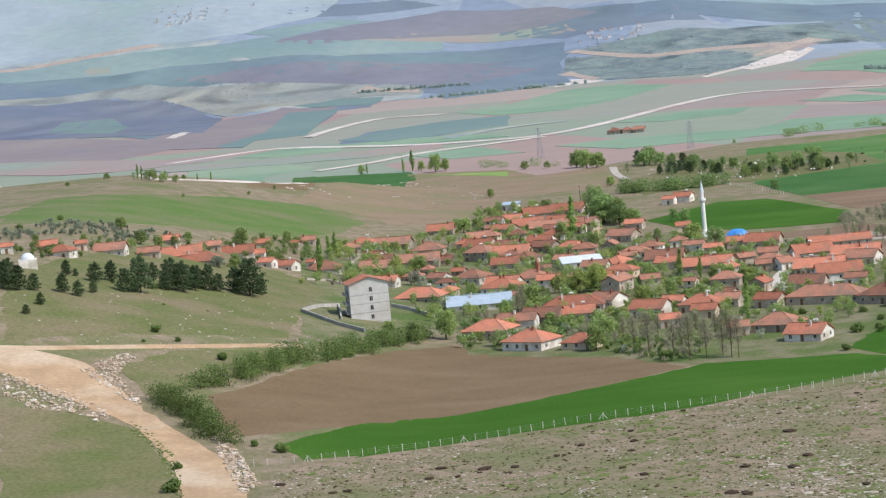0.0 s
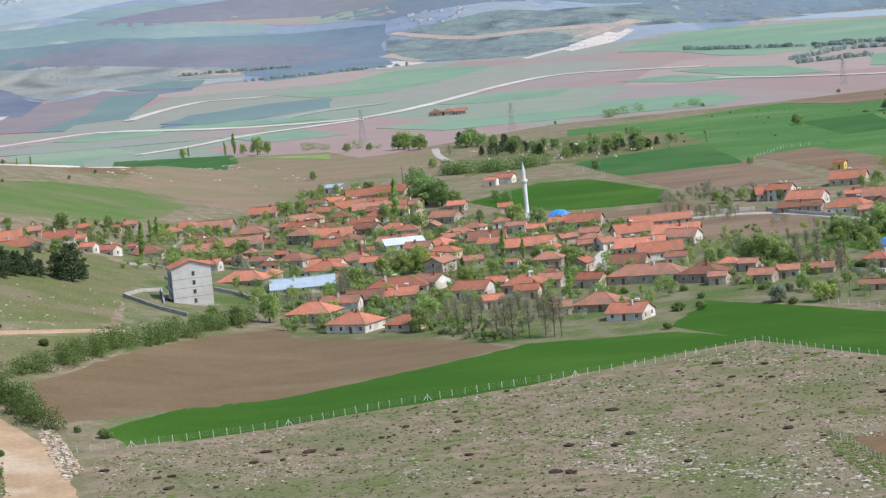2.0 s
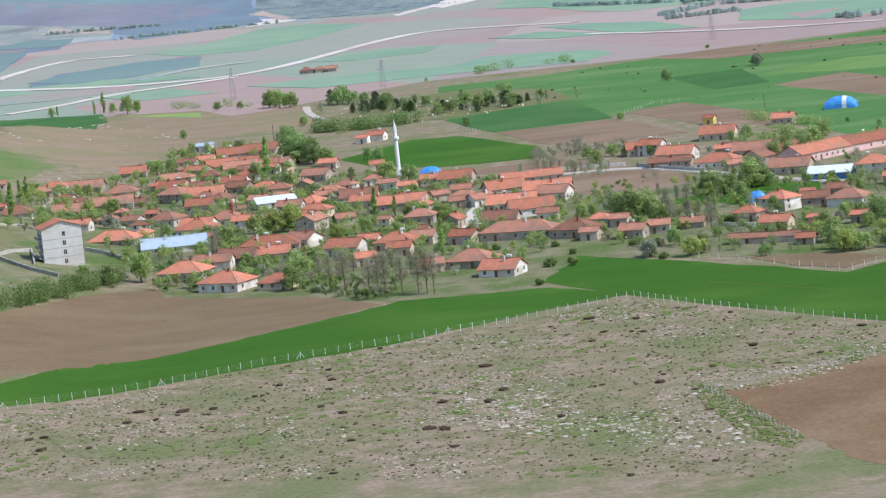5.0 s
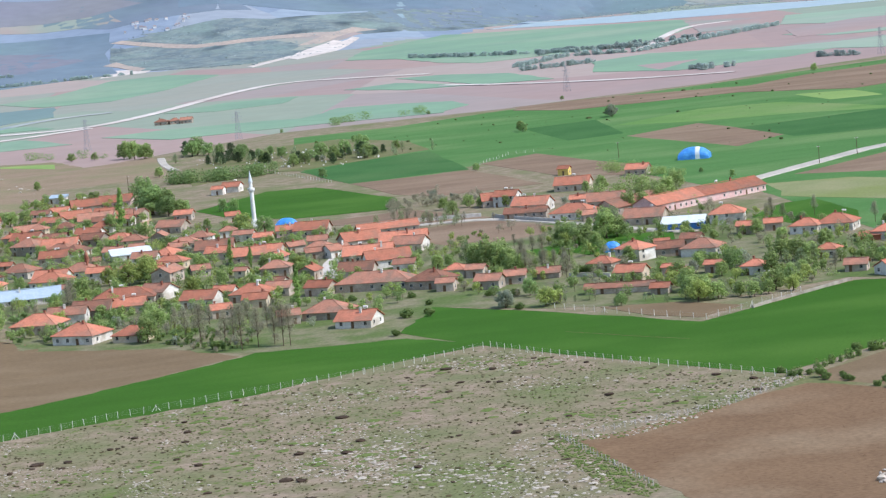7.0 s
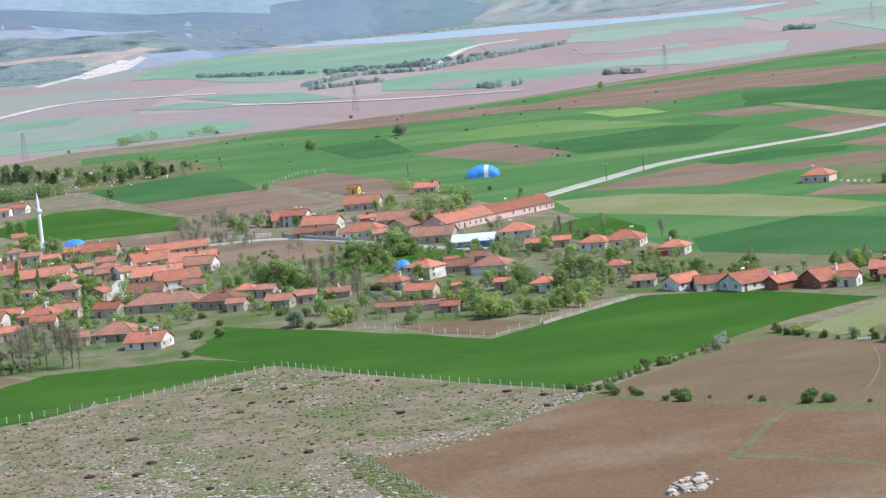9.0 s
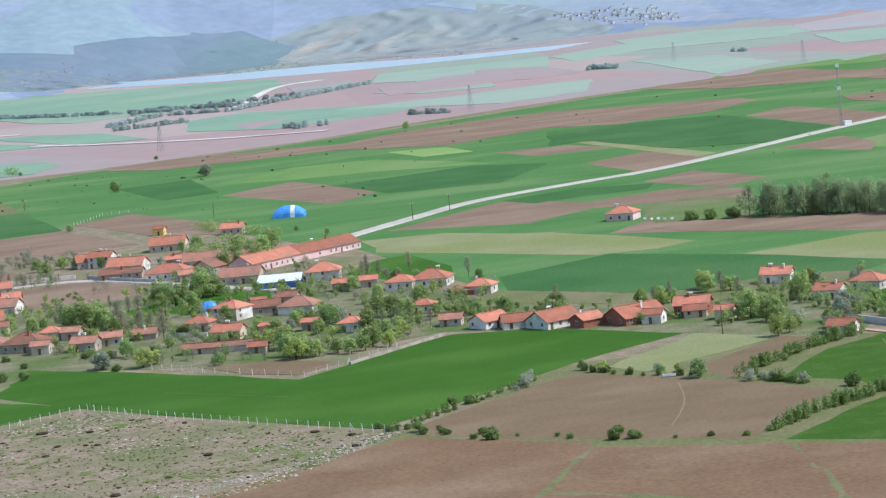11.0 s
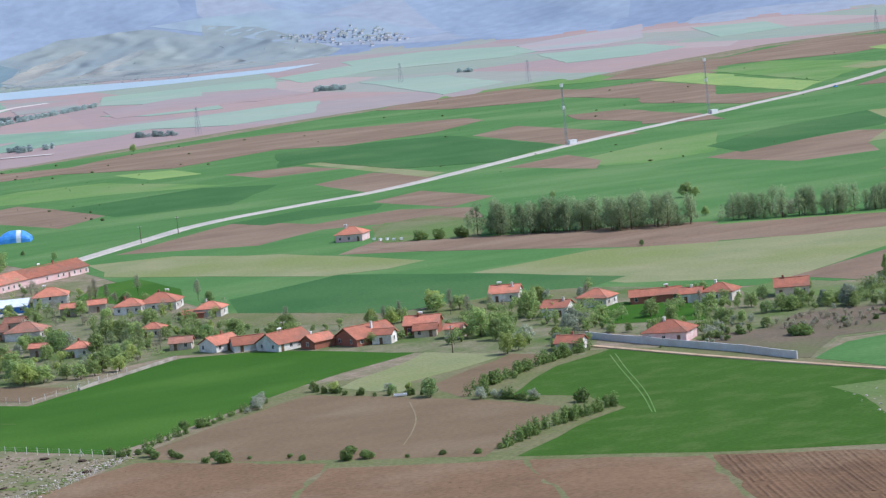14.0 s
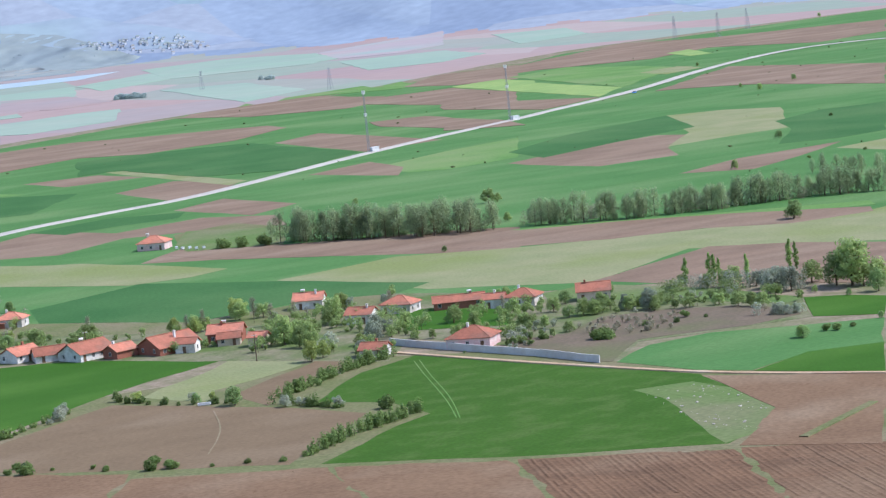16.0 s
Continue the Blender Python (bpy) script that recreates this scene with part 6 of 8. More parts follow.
house(298.4, 706.2, -43, 6.2, 5.1, 2.9, "gable", "w", "r")
house(315.0, 714.5, -34, 10.4, 8.5, 3.0, "gable", "b", "r")
house(312.2, 706.5, -29, 6.7, 5.5, 2.3, "gable", "c", "r")
house(316.1, 693.9, -44, 5.4, 4.4, 3.0, "gable", "c", "r")
house(362.8, 754.2, -36, 9.5, 7.8, 3.0, "gable", "w", "r")
house(355.7, 703.6, -52, 8.4, 6.9, 3.0, "gable", "w", "r")
house(373.5, 711.7, -53, 10.0, 8.2, 3.0, "hip", "w", "r")
house(387.9, 700.0, -29, 15.8, 6.3, 2.4, "gable", "b", "r")
house(393.5, 687.6, -40, 6.5, 5.3, 3.0, "gable", "w", "r")
house(401.2, 683.1, -50, 9.7, 8.0, 3.0, "hip", "w", "r")
house(418.6, 670.3, -32, 10.1, 8.2, 3.0, "gable", "c", "r")
house(350.5, 626.5, -47, 12.6, 10.4, 3.0, "hip", "p", "r")
house(326.0, 639.0, -47, 7.4, 6.1, 2.3, "gable", "w", "r")
house(412.8, 999.8, -42, 11.9, 9.8, 3.2, "hip", "p", "r")
house(-156.9, 888.8, 15, 4.2, 3.5, 3.0, "gable", "w", "r")
house(-146.4, 909.7, 8, 7.2, 5.9, 3.0, "gable", "g", "r")
house(-139.7, 900.2, -17, 8.3, 6.8, 3.0, "hip", "w", "r")
house(-127.1, 932.6, -4, 10.9, 9.0, 3.0, "gable", "w", "o")
house(-137.0, 927.6, 17, 3.9, 3.2, 3.0, "gable", "g", "r")
house(-114.9, 943.8, 2, 7.7, 6.3, 3.0, "gable", "g", "o")
house(-105.9, 966.5, 10, 15.1, 11.5, 3.0, "gable", "g", "r")
house(-99.9, 962.8, -0, 18.8, 11.5, 3.0, "hip", "g", "r")
house(-88.6, 1012.4, -0, 12.7, 10.4, 3.0, "gable", "w", "r")
house(-81.4, 1014.3, -5, 6.2, 5.1, 3.0, "gable", "w", "r")
house(-75.9, 992.1, -26, 5.8, 4.8, 3.0, "gable", "w", "r")
house(-68.8, 997.3, -31, 7.6, 6.2, 3.0, "gable", "w", "r")
house(-82.5, 1063.0, 3, 5.9, 4.9, 3.0, "gable", "g", "r")
house(-70.6, 1083.8, -13, 3.0, 3.0, 3.0, "gable", "g", "r")
house(-67.3, 1114.0, -0, 6.7, 5.5, 3.0, "gable", "g", "o")
house(-60.8, 1018.7, -20, 3.2, 3.0, 3.0, "gable", "w", "r")
house(-113.6, 999.9, -5, 7.6, 6.2, 3.0, "gable", "g", "r")
house(-98.6, 1010.2, 4, 7.4, 6.1, 3.0, "gable", "g", "o")
house(138.9, 2266.7, -14, 11.2, 9.2, 3.0, "hip", "g", "o")
house(150.3, 2264.1, 6, 9.8, 8.0, 3.0, "hip", "g", "o")
house(159.8, 2255.8, -14, 10.2, 8.4, 3.0, "gable", "g", "o")

barn(248.3, 984.0, 272.7, 1001.5, 12, 3.4, "p", "r")
barn(273.3, 1003.6, 305.3, 1024.5, 12, 3.0, "p", "r")
barn(235.1, 995.6, 264.4, 1017.9, 11, 3.0, "g", "o")
tall_block(-35.0, 877.5, 2 + 9)
minaret(102.8, 1108.5, 25)
tent(115.4, 1098.6, -6 - 10, 9, 6.5, 4)
tent(325.5, 1206.4, -15 - 10, 15, 9, 5.8, True)
tent(205.2, 880.7, -13, 6, 5, 3.6)
ribbon("road", "long pale asphalt road across the plateau", ASPHALT, [(303.0, 1063.2), (371.2, 1133.3), (405.1, 1167.9), (474.3, 1197.1), (519.7, 1210.2), (604.3, 1273.0), (697.2, 1343.2), (772.3, 1392.9), (843.9, 1434.1), (922.1, 1490.4), (1012.0, 1543.1), (1184.7, 1697.9), (1355.1, 1813.2), (1440.2, 1789.7), (1470.1, 1712.1)], 9)
ribbon("street", "pale village street beside a wall", ASPHALT, [(145.3, 1045.5), (170.4, 1042.0), (188.4, 1037.8), (202.7, 1016.3), (220.8, 965.2), (232.1, 931.0), (243.6, 909.5)], 6)
ribbon("track", "narrow pale dirt track", DIRT, [(-138.6, 722.0), (-117.7, 728.7), (-88.5, 751.7), (-70.6, 771.2), (-53.5, 791.9)], 3.5)
ribbon("track", "pale dirt lane along the fields", DIRT, [(331.7, 638.0), (341.3, 592.3), (349.4, 560.2), (358.3, 527.5), (369.0, 504.8), (381.7, 484.4), (391.9, 465.6)], 2.0)
ribbon("street", "pale unpaved village street", DIRT, [(59.8, 1119.0), (62.0, 1228.1), (66.8, 1337.8), (68.9, 1395.7)], 6)
ribbon("lane", "pale winding lane by the graveyard", ASPHALT, [(97.2, 1500.8), (94.8, 1536.1), (94.4, 1580.2), (96.5, 1622.3)], 5)
ribbon("far_road", "distant pale road in the valley", QUARRY, [(-273.4, 2476.5), (-224.4, 2538.2), (-172.1, 2591.1), (-55.5, 2403.7), (47.8, 2334.5), (100.4, 2369.2), (161.9, 2512.0), (236.0, 2724.7), (311.7, 2870.5), (392.8, 2782.6), (450.2, 2700.3)], 14)
ribbon("far_road", "distant pale road in the valley", QUARRY, [(-115.5, 2124.6), (-74.7, 2161.2), (-33.0, 2251.9), (21.6, 2284.6), (78.1, 2327.9)], 12)
ribbon("far_road", "distant pale road in the valley", QUARRY, [(-155.7, 2765.7), (-140.0, 2888.8), (-94.8, 3085.0), (-54.2, 3073.4), (-11.3, 3039.2)], 14)
ribbon("far_road", "distant pale road in the valley", QUARRY, [(686.7, 2737.7), (772.4, 2979.7), (887.7, 3288.0), (958.6, 3321.7)], 12)
ribbon("far_road", "distant pale road in the valley", QUARRY, [(417.1, 2431.5), (459.5, 2326.5), (535.1, 2202.8), (618.5, 2139.2)], 10)
ribbon("far_road", "distant pale road on a field edge", FAR_PALE, [(-11.4, 2456.5), (30.9, 2543.0), (71.0, 2582.3), (110.6, 2586.6)], 16)
fence("white concrete fence posts along a wheat field", [(-59.0, 619.2), (-42.9, 623.8), (-13.5, 636.6), (21.1, 655.8), (50.9, 665.9), (87.8, 677.5), (87.3, 677.1), (126.7, 698.5)], 3.4, 1.7)
fence("white concrete fence posts along a pasture edge", [(125.7, 697.3), (135.3, 673.5), (160.3, 627.3), (180.4, 591.9)], 3.6, 1.7)
fence("grey fence posts round a ploughed field corner", [(179.4, 588.9), (156.0, 566.9), (121.0, 553.8), (113.5, 553.5), (116.3, 518.5), (118.2, 486.4)], 2.8, 1.2, CONCRETE)
fence("white posts round a garden plot", [(157.3, 757.5), (167.7, 736.9), (188.3, 699.8), (205.9, 713.7), (229.1, 732.1)], 5, 1.7)
fence("white posts by a graveyard field", [(140.3, 1418.0), (151.4, 1353.6), (162.0, 1293.7)], 5, 1.5)
fence("posts round an old orchard", [(239.8, 1308.4), (263.0, 1349.7), (281.7, 1351.0)], 5, 1.6)
low_wall("long grey concrete block wall beside the wheat", [(338.0, 653.1), (343.9, 620.7), (350.3, 590.4), (353.1, 565.6)], 2.0, 0.3, WALLS["k"])
low_wall("grey stone yard wall", [(-57.1, 872.3), (-51.8, 865.2), (-43.1, 852.4), (-35.3, 845.1)], 1.3, 0.5, CONCRETE)
low_wall("grey stone yard wall", [(-28.3, 925.7), (-21.3, 918.5), (-13.0, 900.0)], 1.3, 0.5, CONCRETE)
low_wall("grey stone yard wall", [(-57.1, 873.8), (-52.2, 895.6), (-46.0, 905.4), (-43.8, 871.0)], 1.2, 0.5, CONCRETE)
low_wall("low tumbled stone wall", [(-60.7, 972.1), (-53.9, 980.1), (-47.7, 977.2)], 0.8, 0.9, STONE)
low_wall("pale street wall", [(147.3, 1058.9), (172.7, 1055.4), (190.5, 1048.9)], 1.6, 0.4, WALLS["w"])
low_wall("grey yard wall", [(193.7, 1041.2), (202.3, 1014.2), (211.4, 992.5)], 1.6, 0.4, CONCRETE)
low_wall("pale garden wall", [(177.5, 826.6), (188.1, 813.4)], 1.4, 0.4, WALLS["w"])
low_wall("pale stone field wall", [(204.9, 710.5), (214.3, 718.8), (228.0, 728.7), (245.0, 742.1)], 0.8, 0.7, STONE)
mast(694.8, 1343.3)
mast(846.9, 1436.9)
pylon(64.8, 2013.8, 24)
pylon(176.0, 1953.5, 21)
pylon(762.0, 2174.8, 24)
pylon(1201.2, 2716.8, 22)
pylon(1510.1, 2215.1, 25)
pylon(1534.7, 2172.9, 25)
pylon(1637.3, 2264.2, 22)
pylon(1197.6, 2386.8, 22)
pylon(467.6, 2119.2, 22)
utility_pole(55.7, 1188.7, 8)
utility_pole(63.9, 1392.5, 8)
utility_pole(26.7, 1005.7, 8)
utility_pole(181.1, 840.7, 8)
utility_pole(302.1, 666.3, 8)
utility_pole(275.7, 729.8, 8)
utility_pole(300.3, 1256.5, 8)
utility_pole(357.4, 1113.1, 8)
utility_pole(382.8, 1135.5, 8)
utility_pole(62.6, 1363.5, 8)
hedge("dense green hedgerow of bushes beside the ploughed field", "bush", [(-75.0, 704.8), (-67.1, 722.6), (-56.4, 753.9), (-41.2, 781.2), (-28.5, 817.4), (-14.5, 845.3)], 7, 5, 2.4)
hedge("dense green bushes beside the dirt road", "bush", [(-87.2, 689.7), (-76.9, 674.5), (-67.7, 651.6), (-64.5, 645.7)], 8, 5, 3)
hedge("row of bushes between fields", "bush", [(180.0, 593.4), (198.0, 607.7), (219.3, 624.9), (233.2, 636.5)], 2.2, 1.7, 0.4)
hedge("tall green hedge row", "bush", [(246.3, 521.3), (264.1, 534.9), (280.2, 542.5), (289.8, 548.8)], 2.4, 2.6, 1.5)
hedge("tall green hedge row", "bush", [(276.4, 599.9), (293.9, 612.2), (310.3, 624.2), (327.4, 633.3)], 2.6, 2.8, 1.5)
hedge("row of bushes on a field edge", "bush", [(275.7, 595.2), (277.8, 580.1), (280.5, 572.8)], 3, 2.4, 1)
hedge("row of bushes on a field edge", "bush", [(247.3, 643.7), (255.4, 620.9), (267.8, 605.7)], 1.8, 1.4, 0.4)
hedge("thicket of trees by the graveyard", "dark", [(89.9, 1408.6), (107.2, 1394.3), (125.7, 1395.7), (137.7, 1408.1)], 14, 7, 2.6, "tree_belt", 0.8)
hedge("garden trees behind the barns", "round", [(244.4, 1075.3), (262.4, 1087.8), (280.0, 1087.9)], 12, 6.5, 1.1, "tree_belt", 0.7)
hedge("bushy orchard edge", "round", [(274.2, 1213.0), (288.0, 1168.7), (297.8, 1124.9)], 8, 4, 0.8, "hedge", 0.5)
hedge("row of garden trees by the field", "round", [(194.5, 752.8), (205.5, 747.7), (222.1, 743.7), (243.5, 759.4)], 5, 3, 0.7, "hedge", 0.4)
hedge("row of bushes by the village edge", "lime", [(193.0, 749.0), (208.1, 752.6), (226.7, 760.5), (245.1, 766.1)], 5, 3, 0.8, "hedge", 0.3)
hedge("line of shrubs along the crest", "dark", [(248.9, 1999.3), (284.0, 2030.8), (337.3, 2037.0)], 14, 6, 0.5, "hedge", 0.7)
hedge("line of shrubs along the crest", "dark", [(17.1, 1972.3), (58.4, 1921.9), (78.5, 1904.2)], 14, 5, 0.4, "hedge", 0.7)
ribbon("wheel_track", "pale tractor wheel track through the wheat", WHEAT_LIGHT, [(327.2, 618.9), (318.3, 597.5), (308.1, 571.6), (299.4, 550.4), (290.7, 531.5)], 0.3, 3, "track")
ribbon("wheel_track", "pale tractor wheel track through the wheat", WHEAT_LIGHT, [(329.0, 619.2), (318.0, 593.2), (309.0, 570.0), (301.2, 551.6), (291.2, 530.7)], 0.3, 3, "track")
ribbon("wheel_track", "faint tractor track on tilled soil", TAN, [(258.9, 600.7), (250.7, 577.9), (241.9, 560.8), (232.7, 545.9)], 0.4, 3, "track")
car(1004.5, 1529.6, -33 + 62)
old_tower(27.0, 998.1, 10)
domed_tank(-143.8, 851.9)
beehive(416.9, 986.7)
beehive(417.4, 981.4)
beehive(419.9, 980.0)
beehive(420.5, 974.5)
beehive(423.0, 972.8)
ribbon("far_road", "pale road along the crest", QUARRY, [(-447.5, 2479.9), (-178.5, 1344.5), (-124.4, 1390.3), (-87.2, 1475.0)], 6)
hedge("undergrowth under the tree belt", "misty", [(451, 951), (464, 932), (480, 913), (494, 895), (505, 884)], 7, 4, 1.4, "hedge", 0.45)
hedge("undergrowth under the tree belt", "misty", [(519, 880), (531, 867), (547, 851), (567, 840), (588, 833), (613, 828), (630, 821), (643, 807)], 4, 2.6, 0.7, "hedge", 0.4)
hedge("undergrowth along the tree belt", "bare", [(525.5, 887.4), (537.0, 876.0), (556.6, 852.8), (582.4, 843.1), (612.9, 828.4), (637.7, 824.2)], 7, 5, 1.2, "tree_belt", 0.4)
hedge("row of shrubs under the poplars", "grey", [(441.9, 661.9), (447.4, 648.6), (453.2, 634.7)], 7, 4.5, 1.6, "tree_belt", 0.4)
hedge("row of shrubs under the poplars", "round", [(436.8, 657.4), (444.5, 644.5), (451.4, 630.9)], 7, 3.8, 1.2, "tree_belt", 0.4)
hedge("blossoming thicket beside the poplars", "blossom", [(448.2, 625.1), (454.0, 621.8), (459.9, 618.5)], 7, 6, 1.4, "tree_belt", 0.4)
hedge("pale shrubs at the orchard end", "grey", [(422.6, 590.3), (426.5, 586.3), (431.9, 583.6)], 4, 3, 1.4, "hedge", 0.35)
ribbon("sown_gap", "bare seam through the young wheat", SOIL, [(149.4, 708.4), (156.6, 697.7), (164.5, 684.1), (174.9, 669.5)], 0.3, 3, "track")

# ---- trees ----
plant("pine", [(-141, 796, 9.7), (-138, 797, 7.9), (-134, 800, 5.3), (-129, 779, 3.9), (-131, 764, 3.0), (-126, 805, 6.2), (-121, 803, 5.1), (-118, 815, 4.3), (-121, 843, 6.5), (-117, 852, 7.0), (-131, 848, 5.1), (-128, 848, 2.8), (-110, 833, 7.8), (-106, 838, 11.9), (-106, 876, 6.2), (-99, 863, 10.4), (-100, 857, 6.6), (-95, 862, 10.4), (-92, 872, 8.6), (-88, 880, 9.1), (-85, 883, 6.3), (-80, 892, 8.8), (-75, 888, 13.1), (-72, 898, 5.9)])
plant("pine", [(-92, 880, 7.7), (-143, 796, 8.8), (-116, 848, 1.9), (113, 1628, 8.9), (137, 1583, 7.6), (143, 1516, 6.6), (199, 1452, 8.9), (179, 1425, 6.2), (207, 1454, 4.8), (196, 568, 2.1)])
plant("round", [(-135, 1025, 5.1), (-90, 1053, 8.0), (-115, 976, 5.3), (-108, 1019, 5.0), (-122, 979, 5.9), (-154, 933, 3.6), (-111, 997, 4.4), (-140, 957, 3.2), (-123, 959, 4.2), (-86, 962, 6.3), (-100, 982, 4.3), (-75, 1102, 6.0), (-80, 1061, 4.0), (-66, 1082, 4.7), (-31, 1139, 5.0), (-22, 1058, 5.7), (-0, 1247, 8.1), (7, 1265, 6.2), (43, 1314, 8.6), (15, 1239, 6.7), (-19, 1053, 8.0), (-26, 1022, 4.4), (-1, 1120, 4.9), (11, 1085, 5.9)])
plant("round", [(-5, 986, 6.4), (1, 974, 4.8), (13, 1015, 4.4), (21, 911, 9.9), (26, 941, 5.1), (-9, 842, 11.0), (-19, 833, 7.2), (-27, 844, 5.5), (0, 928, 4.5), (29, 1297, 5.6), (44, 1166, 8.9), (34, 1178, 6.4), (56, 1124, 6.1), (-14, 1027, 4.5), (-3, 1072, 4.1), (50, 1131, 4.9), (8, 1101, 4.8), (26, 857, 5.6), (29, 839, 5.5), (16, 951, 6.2), (83, 1119, 6.1), (120, 1035, 4.5), (130, 1023, 5.6), (90, 945, 6.2)])
plant("round", [(94, 941, 7.2), (99, 935, 6.1), (63, 994, 6.5), (68, 978, 6.4), (71, 916, 6.0), (63, 1064, 5.8), (61, 907, 5.9), (144, 887, 5.9), (138, 894, 6.9), (103, 912, 6.0), (101, 827, 3.6), (95, 1015, 4.4), (108, 1025, 4.5), (104, 874, 3.8), (42, 813, 8.0), (37, 790, 8.6), (149, 892, 4.9), (80, 897, 5.9), (102, 803, 2.6), (156, 875, 10.2), (160, 866, 11.9), (157, 893, 7.5), (164, 859, 9.1), (198, 917, 8.8)])
plant("round", [(203, 911, 7.8), (217, 937, 11.0), (204, 899, 5.8), (218, 925, 6.9), (242, 1004, 8.6), (249, 1007, 7.6), (257, 1011, 9.8), (279, 1068, 9.2), (199, 759, 8.2), (203, 755, 5.7), (206, 814, 5.2), (255, 1103, 7.1), (247, 1099, 5.9), (194, 1095, 5.8), (182, 1068, 6.8), (183, 1095, 5.8), (199, 1088, 5.8), (206, 1093, 4.6), (207, 1078, 5.7), (240, 910, 4.9), (221, 807, 5.2), (220, 816, 5.3), (158, 876, 8.7), (161, 862, 10.5)])
plant("round", [(164, 850, 7.5), (196, 921, 7.2), (200, 910, 7.1), (205, 909, 5.1), (213, 921, 11.3), (217, 922, 8.2), (255, 1036, 7.0), (263, 1039, 8.2), (269, 1045, 9.4), (268, 1000, 4.5), (201, 841, 6.6), (202, 802, 5.4), (203, 784, 7.0), (217, 811, 5.5), (221, 807, 5.5), (217, 784, 5.3), (196, 744, 7.5), (199, 740, 6.7), (202, 736, 5.8), (209, 736, 5.0), (212, 732, 5.0), (217, 734, 5.0), (258, 882, 6.0), (242, 881, 4.0)])
plant("round", [(259, 999, 5.6), (244, 901, 4.1), (192, 806, 4.5), (277, 776, 5.2), (289, 760, 6.0), (263, 784, 3.8), (243, 805, 7.7), (247, 800, 7.7), (250, 796, 6.7), (230, 773, 8.3), (266, 828, 6.0), (255, 842, 7.0), (257, 787, 4.7), (230, 754, 6.3), (237, 764, 5.5), (221, 740, 7.1), (284, 761, 3.7), (265, 781, 3.8), (279, 786, 4.0), (279, 778, 4.2), (288, 760, 6.4), (281, 755, 3.4), (311, 744, 3.4), (317, 742, 6.0)])
plant("round", [(320, 742, 5.1), (337, 753, 6.5), (344, 750, 5.2), (321, 687, 9.6), (321, 677, 7.1), (328, 684, 6.4), (322, 695, 4.9), (249, 641, 3.3), (277, 752, 2.1), (324, 723, 3.3), (326, 687, 7.2), (323, 673, 5.5), (350, 712, 9.2), (367, 738, 5.2), (355, 704, 5.0), (347, 709, 5.8), (359, 682, 4.9), (370, 672, 5.7), (370, 660, 4.8), (385, 662, 6.5), (376, 642, 4.7), (377, 639, 4.3), (378, 633, 4.3), (378, 620, 3.4)])
plant("round", [(398, 644, 5.6), (400, 641, 4.8), (407, 648, 5.7), (397, 659, 4.9), (356, 646, 3.9), (351, 651, 3.1), (348, 657, 2.4), (346, 667, 3.2), (318, 628, 4.5), (360, 618, 2.3), (401, 686, 2.5), (448, 652, 5.0), (452, 648, 5.8), (455, 647, 6.7), (446, 663, 4.2), (469, 627, 7.4), (471, 610, 15.5), (469, 615, 10.6), (472, 606, 6.5), (478, 606, 8.1), (429, 619, 4.0), (430, 611, 4.7), (432, 607, 4.7), (410, 638, 4.8)])
plant("round", [(414, 630, 4.8), (405, 649, 4.0), (427, 674, 3.4), (404, 547, 3.6), (422, 624, 3.6), (433, 603, 4.7), (457, 610, 2.4), (562, 979, 6.9), (526, 902, 4.1), (566, 978, 4.4), (1020, 1403, 5.3), (1040, 1452, 3.1), (682, 962, 4.6), (1206, 1741, 3.7), (1796, 2346, 5.1), (538, 1059, 3.1), (-17, 1969, 15.0), (-9, 1970, 10.7), (-28, 2000, 8.7), (-76, 2050, 7.1), (-184, 1362, 3.6), (-160, 1350, 6.5), (-153, 1348, 5.3), (-147, 1354, 4.1)])
plant("round", [(17, 1464, 5.7), (82, 1655, 12.6), (85, 1867, 12.2), (88, 1633, 10.0), (-135, 1027, 5.0), (49, 1902, 6.6), (65, 1890, 6.2), (85, 1464, 6.4), (89, 1863, 14.2), (87, 1637, 10.7), (158, 1436, 7.9), (182, 1446, 9.5), (66, 1233, 14.8), (74, 1222, 13.3), (78, 1201, 9.2), (200, 1439, 8.8), (223, 1480, 5.9), (147, 1481, 8.1), (166, 1448, 7.0), (305, 1520, 6.7), (582, 1807, 5.8), (189, 1576, 4.1)])
plant("bush", [(-94, 769, 2.5), (-96, 753, 1.2), (-87, 762, 1.8), (-73, 747, 2.4), (-104, 853, 2.6), (-84, 826, 0.7), (-97, 820, 0.9), (-168, 985, 2.2), (-160, 1036, 2.3), (-108, 968, 3.2), (115, 776, 3.4), (106, 740, 2.4), (126, 799, 2.2), (122, 780, 2.1), (55, 758, 2.9), (124, 821, 2.3), (106, 830, 2.3), (50, 778, 1.3), (148, 765, 2.4), (185, 828, 3.5), (146, 803, 2.5), (153, 796, 2.5), (177, 754, 3.4), (183, 836, 2.8)])
plant("bush", [(184, 834, 2.8), (342, 617, 0.7), (367, 616, 2.3), (356, 617, 1.9), (375, 599, 3.0), (374, 600, 3.0), (376, 597, 3.0), (287, 560, 4.0), (290, 552, 2.6), (280, 573, 1.7), (278, 580, 1.7), (403, 603, 1.7), (410, 609, 2.3), (395, 607, 1.9), (413, 603, 1.2), (375, 601, 3.0), (376, 599, 3.4), (377, 598, 3.0), (414, 549, 2.2), (416, 547, 2.2), (422, 548, 1.5), (428, 964, 4.6), (433, 957, 5.0), (440, 950, 5.7)])
